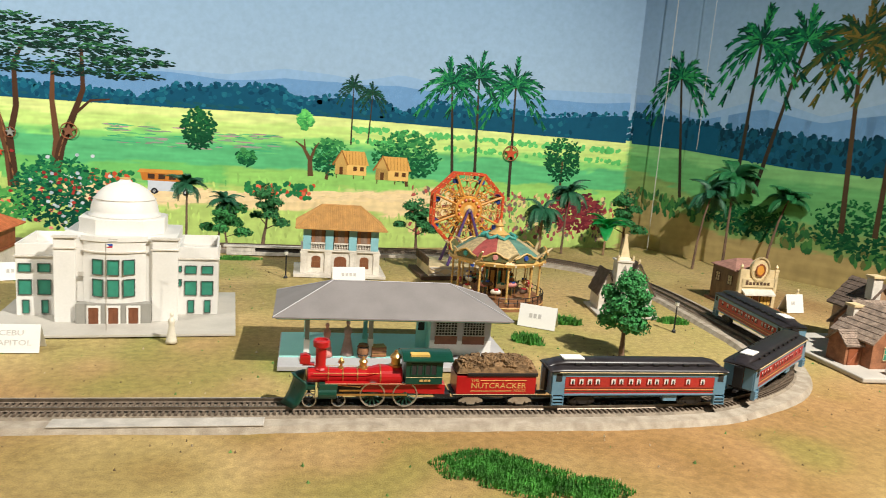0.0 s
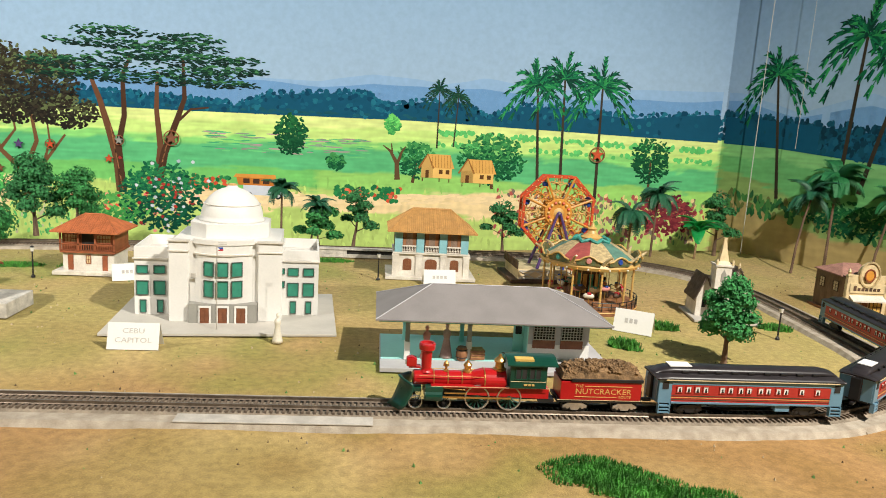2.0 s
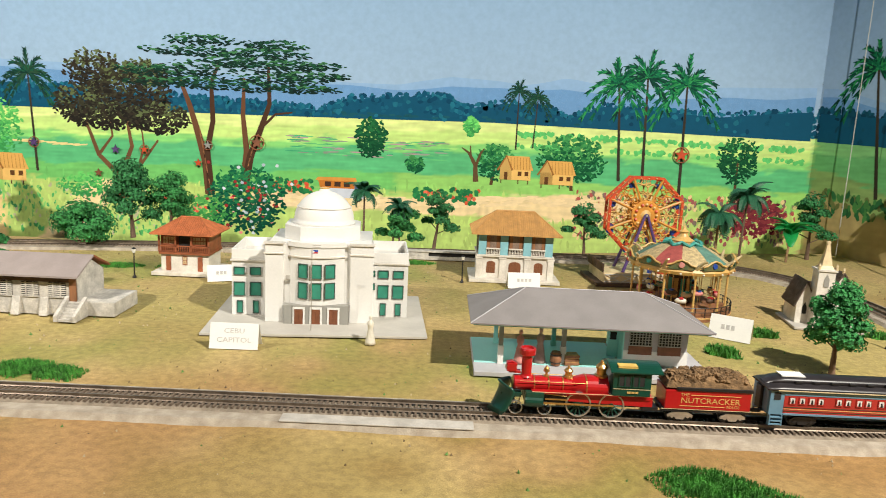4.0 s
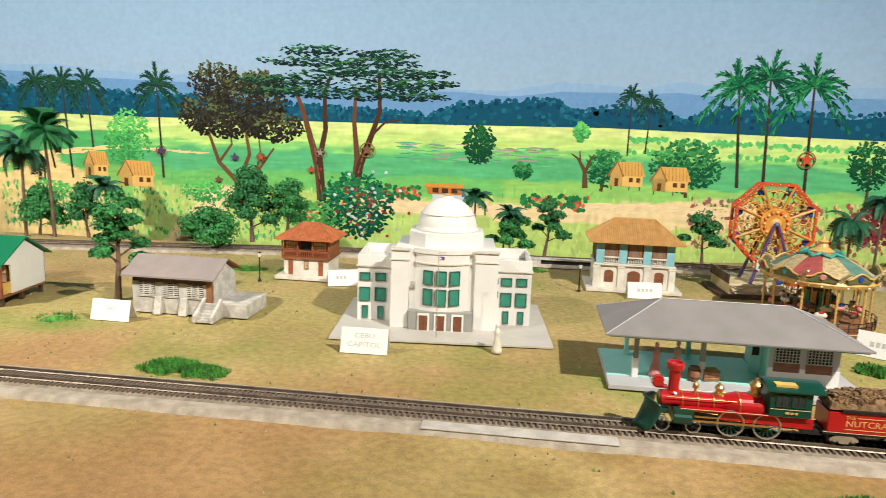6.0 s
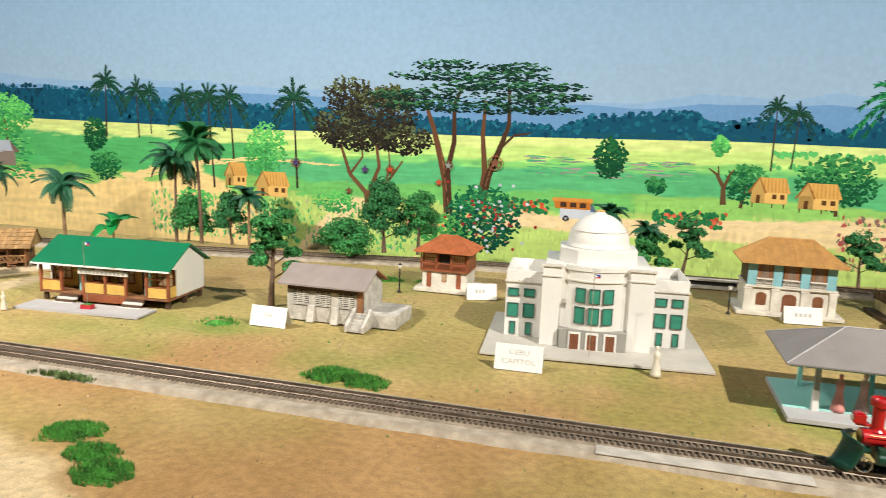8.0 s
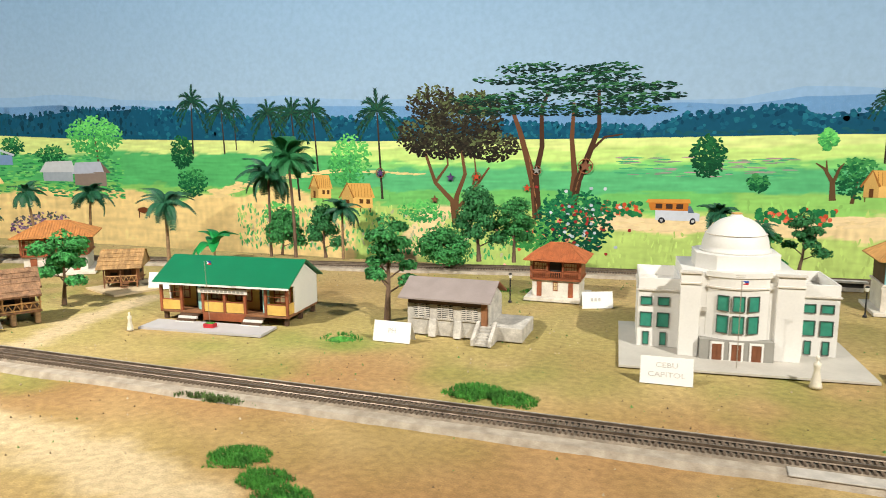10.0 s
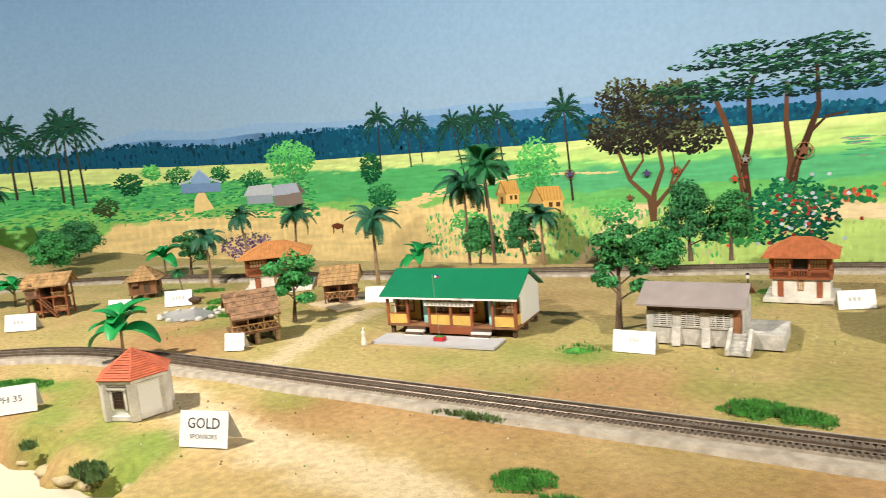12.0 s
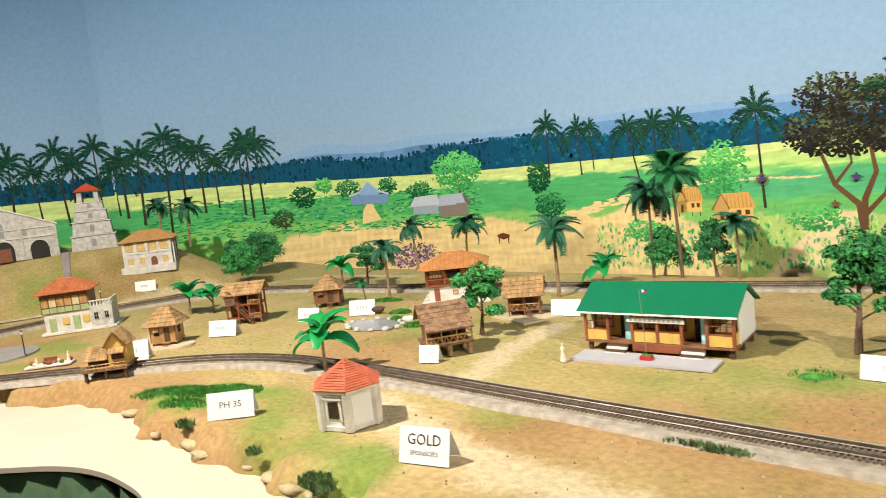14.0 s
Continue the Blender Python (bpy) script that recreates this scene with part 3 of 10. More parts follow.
def stone_house_two_floors(m):
    """A town house: stone below, wood and pale blue above, ridged tan roof."""
    h = thing("town_house", "two-storey town house with tan tiled hip roof and pale blue panels", "house", m)
    part("base", Geo().box(-0.135, 0.135, -0.025, 0.145, 0, 0.008), OFFWHITE, h, bevel=0.001)
    lower = Geo().box(-0.112, 0.112, 0, 0.13, 0.008, 0.062)
    part("lower_wall", lower, OFFWHITE, h, "worn white plaster", bevel=0.0008)
    for x in (-0.107, -0.037, 0.037, 0.107):
        part("pilaster", Geo().box(x - 0.009, x + 0.009, -0.005, -0.0005, 0.008, 0.06).box(x - 0.011, x + 0.011, -0.006, -0.0005, 0.056, 0.061), OFFWHITE, h, bevel=0.0006)
    part("string_course", Geo().box(-0.116, 0.116, -0.007, 0.134, 0.0615, 0.066), OFFWHITE, h, bevel=0.0006)
    part("upper_wall", Geo().box(-0.11, 0.11, 0.002, 0.128, 0.066, 0.117), WOODDARK, h, "dark wooden upper storey")
    for x in (-0.099, -0.0345, 0.0345, 0.099):
        part("blue_panel", Geo().box(x - 0.0115, x + 0.0115, -0.003, 0.002, 0.066, 0.116), PALEBLUE, h, "pale blue painted panel", bevel=0.0006)
    for x in (-0.067, 0.0, 0.067):
        for i in range(4):
            part("shutter", Geo().box(x - 0.019 + 0.0096 * i, x - 0.0098 + 0.0096 * i, -0.001 - 0.0006 * (i % 2), 0.002, 0.083, 0.114), WOOD if i in (0, 3) else GREYBROWN, h, "sliding wooden shutter")
        bal = Geo().box(x - 0.021, x + 0.021, -0.008, -0.0005, 0.0805, 0.083).box(x - 0.021, x + 0.021, -0.008, -0.0005, 0.066, 0.068)
        for i in range(9):
            bal.lathe([(0.0008, 0.068), (0.0016, 0.072), (0.0008, 0.076), (0.0012, 0.0805)], 6, pose(x - 0.019 + 0.00475 * i, -0.0045, 0))
        part("balcony_rail", bal, OFFWHITE, h, "white balustrade")

    def arched(x, w, z0, z1, y=-0.0012):
        pts = [(x - w / 2, z0), (x + w / 2, z0)] + [(x + w / 2 * math.cos(radians(a)), z1 - w * 0.22 + w * 0.22 * math.sin(radians(a))) for a in range(0, 181, 30)]
        return Geo().prism(pts, y, 0.0)

    for x, w, z0, z1 in ((-0.071, 0.026, 0.021, 0.05), (0.0, 0.036, 0.008, 0.05), (0.071, 0.026, 0.021, 0.05)):
        d = part("door" if x == 0 else "window", arched(x, w, z0, z1), BROWNDOOR, h, "arched brown wooden opening")
        for i in range(4):
            xx = x - w / 2 + w * (i + 0.5) / 4
            part("bar", Geo().box(xx - 0.0006, xx + 0.0006, -0.0022, -0.0012, z0 + 0.001, z1 - 0.005), WOOD, d)
        if x:
            part("bar", Geo().box(x - w / 2, x + w / 2, -0.0022, -0.0012, (z0 + z1) / 2 - 0.0008, (z0 + z1) / 2 + 0.0008), WOOD, d)
    roof = part("roof", Geo().hip(-0.133, 0.133, -0.026, 0.156, 0.117, 0.168, 0.075, 0.002), TANROOF, h)
    ridged(roof, -0.133, 0.133, -0.026, 0.156, 0.119, 0.168, 0.075, TANROOF, 44)


def ridged(roof, x0, x1, y0, y1, z0, z1, inset, material, n):
    """Round tile ridges down the front and the two ends of a hipped roof, each one a piece."""
    cy = (y0 + y1) / 2
    k = (x1 - x0) / n
    for i in range(n):
        x = x0 + k * (i + 0.5)
        top = min(1.0, (x - x0) / inset, (x1 - x) / inset)
        a, b = Vector((x, y0, z0)), Vector((x, y0 + (cy - y0) * top, z0 + (z1 - z0) * top))
        part("tile_ridge", Geo().tube([a, b], k * 0.28, 5), material, roof)
    ne = int((y1 - y0) / k)
    for side, xe, sx in ((0, x0, 1), (1, x1, -1)):
        for i in range(ne):
            y = y0 + k * (i + 0.5)
            top = min(1.0, (y - y0) / (cy - y0), (y1 - y) / (y1 - cy))
            part("tile_ridge", Geo().tube([(xe, y, z0), (xe + sx * inset * top, y, z0 + (z1 - z0) * top)], k * 0.28, 5), material, roof)
    part("ridge_cap", Geo().tube([(x0 + inset, cy, z1), (x1 - inset, cy, z1)], 0.003, 6), material, roof)
    for xa, xb in ((x0, x0 + inset), (x1, x1 - inset)):
        for ya in (y0, y1):
            part("ridge_cap", Geo().tube([(xa, ya, z0), (xb, cy, z1)], 0.0022, 6), material, roof)


stone_house_two_floors(T(0.122, 2.06, 0) @ Matrix.Diagonal((1, 1, 1.22, 1)))


def balcony_house(m, s=1.0, label="small two-storey house with orange roof and wooden balcony", tiles=ORANGEROOF):
    """Red-brown wooden upper floor over a white ground floor, orange hip roof."""
    h = thing("balcony_house", label, "house", m @ Matrix.Diagonal((s, s, s, 1)), "orange-roofed balcony houses")
    part("base", Geo().box(-0.10, 0.10, -0.03, 0.14, 0, 0.009), OFFWHITE, h, bevel=0.001)
    part("lower_wall", Geo().box(-0.078, 0.078, 0, 0.12, 0.009, 0.052), OFFWHITE, h, "whitewashed lower wall", bevel=0.0006)
    for x in (-0.054, 0.05):
        part("door", Geo().box(x - 0.008, x + 0.008, -0.0016, 0, 0.009, 0.047).box(x - 0.006, x + 0.006, -0.0022, -0.0015, 0.012, 0.027).box(x - 0.006, x + 0.006, -0.0022, -0.0015, 0.030, 0.044), WOODRED, h, "red-brown door")
    window_set(h, 0, 0, 0.027, 0.012, 0.019, CREAM, WOODRED, (1, 1))
    part("upper_floor", Geo().box(-0.083, 0.083, -0.008, 0.125, 0.052, 0.058), WOODRED, h, bevel=0.0006)
    part("upper_wall", Geo().box(-0.08, 0.08, 0.004, 0.122, 0.058, 0.102), WOODRED, h, "red-brown wooden upper wall")
    rail = Geo().box(-0.084, 0.084, -0.0105, -0.0065, 0.073, 0.0755)
    for i in range(24):
        rail.box(-0.083 + 0.0071 * i, -0.0805 + 0.0071 * i, -0.0095, -0.0075, 0.058, 0.073)
    part("balcony_rail", rail, WOODRED, h, "slatted balcony rail")
    for x in (-0.05, 0.047):
        window_set(h, x, 0.004, 0.078, 0.042, 0.018, CREAM, WOODRED, (4, 1), depth=0.004)
    # dark sheet stands in for the shade behind the balcony door
    part("inner_door", Geo().box(-0.02, 0.018, 0.002, 0.0045, 0.059, 0.098), DARK, h)
    for x in (-0.081, -0.027, 0.024, 0.081):
        part("post", Geo().box(x - 0.0025, x + 0.0025, -0.0105, -0.0055, 0.058, 0.104), WOODRED, h)
    roof = part("roof", Geo().hip(-0.102, 0.102, -0.03, 0.145, 0.104, 0.142, 0.072, 0.002), tiles, h)
    ridged(roof, -0.102, 0.102, -0.03, 0.145, 0.106, 0.142, 0.072, tiles, 30)


balcony_house(T(-0.825, 1.96, 0) @ Matrix.Diagonal((0.93, 0.95, 1.2, 1)), 0.93)


def stone_hall(m):
    """Rough stone hall with a lean grey roof, buttresses and a stepped terrace."""
    h = thing("stone_hall", "rough grey stone building with brown roof, buttresses and stepped terrace", "building", m)
    body = Geo().box(-0.115, 0.085, 0, 0.006, 0, 0.075).box(-0.115, 0.085, 0.114, 0.12, 0, 0.075).box(-0.115, -0.109, 0.006, 0.114, 0, 0.075)
    body.prism([(0, 0), (0.12, 0), (0.12, 0.085), (0.06, 0.118), (0, 0.085)], 0, 0.006, Matrix(((0, 1, 0, 0.08), (1, 0, 0, 0), (0, 0, 1, 0), (0, 0, 0, 1))))
    part("wall", body, STONE, h, "mottled coral stone wall", bevel=0.001)
    part("roof_front", Geo().add([(-0.132, -0.018, 0.088), (0.094, -0.018, 0.088), (0.094, 0.06, 0.124), (-0.132, 0.06, 0.124), (-0.132, -0.018, 0.092), (0.094, -0.018, 0.092), (0.094, 0.06, 0.128), (-0.132, 0.06, 0.128)], [(3, 2, 1, 0), (4, 5, 6, 7), (0, 1, 5, 4), (1, 2, 6, 5), (2, 3, 7, 6), (3, 0, 4, 7)]), BROWNROOF, h, "grey-brown roof slope")
    part("roof_back", Geo().add([(-0.132, 0.06, 0.124), (0.094, 0.06, 0.124), (0.094, 0.138, 0.088), (-0.132, 0.138, 0.088), (-0.132, 0.06, 0.128), (0.094, 0.06, 0.128), (0.094, 0.138, 0.092), (-0.132, 0.138, 0.092)], [(3, 2, 1, 0), (4, 5, 6, 7), (0, 1, 5, 4), (1, 2, 6, 5), (2, 3, 7, 6), (3, 0, 4, 7)]), WOODRED, h, "red-brown rear roof slope")
    part("eaves_board", Geo().box(-0.113, 0.083, -0.001, 0.0045, 0.075, 0.087), WOODDARK, h)
    for i, x in enumerate((-0.078, -0.02, 0.04)):
        win = part("louvred_window", Geo().box(x - 0.0205, x + 0.0205, -0.0026, 0.0, 0.0395, 0.0412), STONE, h, "stone louvred window")
        for k in range(7):
            z = 0.042 + 0.0046 * k
            part("slat", Geo().box(x - 0.019, x + 0.019, -0.0022, -0.0003, z, z + 0.0026), STONE, win)
        part("pane", Geo().box(x - 0.019, x + 0.019, -0.0008, 0.0, 0.041, 0.074), DARK, win)
        part("mullion", Geo().box(x - 0.0095, x - 0.007, -0.003, 0, 0.041, 0.074).box(x + 0.007, x + 0.0095, -0.003, 0, 0.041, 0.074), STONE, win)
    for x in (-0.05, 0.012):
        part("buttress", Geo().prism([(-0.014, 0), (0, 0), (0, 0.04), (-0.003, 0.04)], -0.009, 0.009, Matrix(((0, 1, 0, x), (1, 0, 0, 0), (0, 0, 1, 0), (0, 0, 0, 1)))), STONE, h, bevel=0.001)
    part("corner_post", Geo().box(0.068, 0.083, -0.0025, 0, 0.03, 0.087), WOOD, h, "brown corner door")
    part("terrace", Geo().box(0.086, 0.165, 0.0, 0.12, 0, 0.034), STONE, h, bevel=0.002)
    for k in range(6):
        part("step", Geo().box(0.066, 0.098, -0.052 + 0.0085 * k, 0.0, 0.0055 * k, 0.0055 * (k + 1)), STONE, h, bevel=0.0004)
    for x in (0.058, 0.098):
        part("stair_wall", Geo().prism([(-0.055, 0), (0, 0), (0, 0.045), (-0.055, 0.014)], 0, 0.008, Matrix(((0, 1, 0, x), (1, 0, 0, 0), (0, 0, 1, 0), (0, 0, 0, 1)))), STONE, h, bevel=0.0008)


stone_hall(T(-0.985, 1.515, 0, 0))


def school(m):
    s = thing("school_house", "long school house with green roof, red posts and yellow panels", "school", m)
    L, D = 0.19, 0.17
    part("floor", Geo().box(-L, L, -0.012, D, 0.018, 0.023), WOOD, s, "raised wooden floor", bevel=0.0006)
    for x in (-0.18, -0.06, 0.06, 0.18):
        for y in (0.0, 0.08, 0.16):
            part("stilt", Geo().box(x - 0.005, x + 0.005, y - 0.005, y + 0.005, 0, 0.018), WOODDARK, s)
    part("back_wall", Geo().box(-L, L, D - 0.004, D, 0.023, 0.092), WHITE, s)
    for x0 in (-L, L - 0.005):
        part("gable_wall", Geo().prism([(0.03, 0.023), (D, 0.023), (D, 0.092), (D / 2, 0.134), (0.005, 0.09), (0.03, 0.085)], 0, 0.005, Matrix(((0, 1, 0, x0), (1, 0, 0, 0), (0, 0, 1, 0), (0, 0, 0, 1)))), WHITE, s, "plain white gable wall", bevel=0.0006)
    inner = part("front_wall", Geo().box(-L + 0.005, L - 0.005, 0.04, 0.044, 0.023, 0.09), YELLOW, s, "tan inner front wall")
    for x in (-0.155, -0.04, 0.035, 0.15):
        window_set(s, x, 0.04, 0.045, 0.045, 0.036, CREAM, WOODRED, (2, 1))
    for x, nm in ((-0.098, 0), (0.095, 1)):
        # doorway shade laid on the solid wall as a black sheet
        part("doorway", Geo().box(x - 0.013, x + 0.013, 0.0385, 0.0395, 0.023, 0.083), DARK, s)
        part("door_leaf", Geo().box(x + 0.010, x + 0.029, 0.012, 0.015, 0.023, 0.084), TURQ, s, "pale turquoise door leaf")
    for x in (-0.187, -0.125, -0.06, 0.005, 0.065, 0.125, 0.187):
        part("post", Geo().box(x - 0.0035, x + 0.0035, -0.012, -0.005, 0.018, 0.088), WOODRED, s, "red-brown post", bevel=0.0004)
    for x0, x1 in ((-0.183, -0.129), (-0.056, 0.001), (0.009, 0.061), (0.129, 0.183)):
        part("yellow_panel", Geo().box(x0, x1, -0.010, -0.007, 0.024, 0.047), YELLOW, s, "yellow painted panel", bevel=0.0004)
        part("rail", Geo().box(x0, x1, -0.0105, -0.0065, 0.0475, 0.0495).box(x0, x1, -0.0095, -0.0075, 0.066, 0.0672), WOODRED, s)
    part("side_rail", Geo().box(0.184, 0.187, -0.005, 0.04, 0.047, 0.049).box(0.184, 0.1865, -0.005, 0.04, 0.024, 0.047), YELLOW, s)
    part("skirt", Geo().box(-0.06, 0.068, -0.0125, -0.0095, 0.004, 0.022), WOODRED, s, "red-brown skirting board")
    part("name_board", Geo().box(-0.07, 0.075, -0.0165, -0.0125, 0.069, 0.0800), OFFWHITE, s, "pale name board", bevel=0.0004)
    for i in range(11):
        part("lettering", Geo().box(-0.062 + 0.012 * i, -0.054 + 0.012 * i, -0.0172, -0.0166, 0.072, 0.0768), GREYWALL, s)
    for x in (-0.098, 0.095):
        for k in range(4):
            part("step", Geo().box(x - 0.027, x + 0.027, -0.045 + 0.008 * k, -0.037 + 0.008 * k + 0.001, 0.0045 * k, 0.0045 * (k + 1)), WHITE if k % 2 == 0 else WOODDARK, s)
    for y0, z0, y1, z1, nm in ((-0.024, 0.0875, D / 2, 0.138, "roof_front"), (D + 0.02, 0.0875, D / 2, 0.138, "roof_back")):
        part(nm, Geo().add([(-0.205, y0, z0), (0.2, y0, z0), (0.2, y1, z1), (-0.205, y1, z1), (-0.205, y0, z0 + 0.003), (0.2, y0, z0 + 0.003), (0.2, y1, z1 + 0.003), (-0.205, y1, z1 + 0.003)], [(3, 2, 1, 0), (4, 5, 6, 7), (0, 1, 5, 4), (1, 2, 6, 5), (2, 3, 7, 6), (3, 0, 4, 7)]), GREENROOF, s, "smooth green roof slope")
    part("eaves_strip", Geo().box(-0.205, 0.2, -0.0255, -0.0245, 0.086, 0.0903), WHITE, s)
    part("forecourt", Geo().box(-0.185, 0.165, -0.115, -0.03, -0.001, 0.004), PALEGREY, s, "flat grey forecourt slab")
    f = thing("flagpole_planter", "small red planter with thin pole and tricolour flag", "flagpole", m @ T(0.0, -0.075, 0.004))
    part("planter", Geo().box(-0.014, 0.014, -0.010, 0.010, 0, 0.009), FLAGRED, f, "red planter box", bevel=0.0005)
    part("planter_grass", Geo().box(-0.011, 0.011, -0.007, 0.007, 0.009, 0.0105), GRASS, f)
    part("pole", Geo().tube([(0, 0, 0.009), (-0.006, 0, 0.15)], 0.0007), STEEL, f)
    flag(f, 0.142)


school(T(-1.580, 1.465, 0, 5) @ Matrix.Diagonal((0.95, 0.95, 1.1, 1)))

# ---- the railway ----


def spline(pts, step):
    """Even points along a smooth line through pts (x, y)."""
    P = [Vector((*p, 0)) for p in pts]
    fine = []
    for i in range(len(P) - 1):
        a, b, c, d = P[max(0, i - 1)], P[i], P[i + 1], P[min(len(P) - 1, i + 2)]
        for k in range(40):
            t = k / 40
            fine.append(0.5 * (2 * b + (c - a) * t + (2 * a - 5 * b + 4 * c - d) * t * t + (3 * b - a - 3 * c + d) * t ** 3))
    fine.append(P[-1])
    out, acc = [fine[0]], 0.0
    for p, q in zip(fine, fine[1:]):
        seg = (q - p).length
        while acc + seg >= step:
            p = p + (q - p) * ((step - acc) / seg)
            out.append(p.copy())
            seg, acc = (q - p).length, 0.0
        acc += seg
    return out


def ribbon(line, sections):
    """Sweeps a cross-section of (side, z) along a line on the ground."""
    g = Geo()
    n = len(sections)
    for i, p in enumerate(line):
        d = (line[min(i + 1, len(line) - 1)] - line[max(i - 1, 0)]).normalized()
        s = Vector((-d.y, d.x, 0))
        g.v += [(p.x + s.x * a, p.y + s.y * a, p.z + b) for a, b in sections]
    for i in range(len(line) - 1):
        g.f += [(i * n + j, i * n + (j + 1) % n, (i + 1) * n + (j + 1) % n, (i + 1) * n + j) for j in range(n)]
    return g


LOOP = [(-3.75, 0.1), (-3.42, 0.36), (-3.0, 0.72), (-2.78, 0.91), (-2.52, 1.025), (-2.2, 1.06), (-1.6, 1.06), (-0.8, 1.06), (0.0, 1.06), (0.60, 1.06), (0.81, 1.105), (0.975, 1.21), (1.065, 1.37), (1.09, 1.55), (1.10, 1.95),
        (1.06, 2.18), (0.95, 2.34), (0.79, 2.43), (0.55, 2.46), (0.0, 2.44), (-0.78, 2.38), (-1.45, 2.26), (-2.26, 2.12), (-3.0, 1.97), (-3.55, 1.86), (-3.9, 1.70), (-4.1, 1.42), (-4.2, 1.1), (-4.2, 0.7)]


def railway():
    t = thing("railway_track", "model railway track with brown sleepers on grey ballast bed", "railway track", Matrix())
    line = spline(LOOP, 0.02)
    for p in line:
        p.z = max(0.0, hill(p.x, p.y) - 0.01)
    part("roadbed", ribbon(line, [(-0.066, -0.004), (-0.058, 0.007), (0.052, 0.007), (0.060, -0.004)]), BALLAST, t, "grey ballast roadbed")
    part("track_base", ribbon(line, [(-0.034, 0.0065), (-0.027, 0.0105), (0.027, 0.0105), (0.034, 0.0065)]), TIEBED, t, "brown grey track bed")
    for s in (-0.016, 0.016):
        part("rail", ribbon(line, [(s - 0.0022, 0.014), (s - 0.001, 0.0155), (s - 0.0016, 0.020), (s + 0.0016, 0.020), (s + 0.001, 0.0155), (s + 0.0022, 0.014)]), RAIL, t)
    shared = mesh_of(Geo().box(-0.0019, 0.0019, -0.028, 0.028, 0.009, 0.0138), TIE, name="sleeper")
    rest = Geo()
    fine = spline(LOOP, 0.0095)
    count = 0
    for i, p in enumerate(fine[:-1]):
        d = fine[i + 1] - p
        m = Matrix.Translation((p.x, p.y, max(0.0, hill(p.x, p.y) - 0.01))) @ Matrix.Rotation(math.atan2(d.y, d.x), 4, "Z")
        if -1.75 < p.x < 0.95 and p.y < 1.3 and count < 300:
            ob = new("sleeper", shared)
            ob.parent, ob.matrix_basis = t, m
            count += 1
        else:
            rest.box(-0.0019, 0.0019, -0.028, 0.028, 0.009, 0.0138, m)
    ob = part("sleeper_rest", rest, TIE, t)
    ob["kind"] = "stuff"
    part("pale_board", Geo().box(-0.335, -0.04, 1.000, 1.029, 0.0068, 0.0092), PALECONCRETE, t, "pale board beside the rails", bevel=0.0008)


TIEBED = mat("track_bed_plastic", (0.26, 0.21, 0.155), 0.9, 0.25, 60, 600, 0.4)
railway()


def wheel(parent, x, y, z, r, spokes, material, name="wheel", rim=STEEL):
    """A spoked wheel in the xz plane, with a bright tyre."""
    g = Geo()
    mm = pose(x, y, z, 90, 0, 0)
    g.lathe([(r * 0.22, -0.003), (r * 0.22, 0.003)], 10, mm)
    w = part(name, g, material, parent)
    for k in range(spokes):
        a = 2 * math.pi * k / spokes
        part("wheel_spoke", Geo().tube([(x + r * 0.15 * math.cos(a), y, z + r * 0.15 * math.sin(a)), (x + r * 0.9 * math.cos(a), y, z + r * 0.9 * math.sin(a))], r * 0.06, 5), material, w)
    n = 24
    rimg = Geo()
    P = [(r * 0.90, -0.0025), (r, -0.0025), (r, 0.0025), (r * 0.90, 0.0025)]
    for i in range(n):
        a = 2 * math.pi * i / n
        rimg.v += [(x + q * math.cos(a), y + h, z + q * math.sin(a)) for q, h in P]
    for i in range(n):
        for j in range(4):
            rimg.f.append((i * 4 + j, i * 4 + (j + 1) % 4, ((i + 1) % n) * 4 + (j + 1) % 4, ((i + 1) % n) * 4 + j))
    part("tyre", rimg, rim, w, "bright metal tyre")
    return w


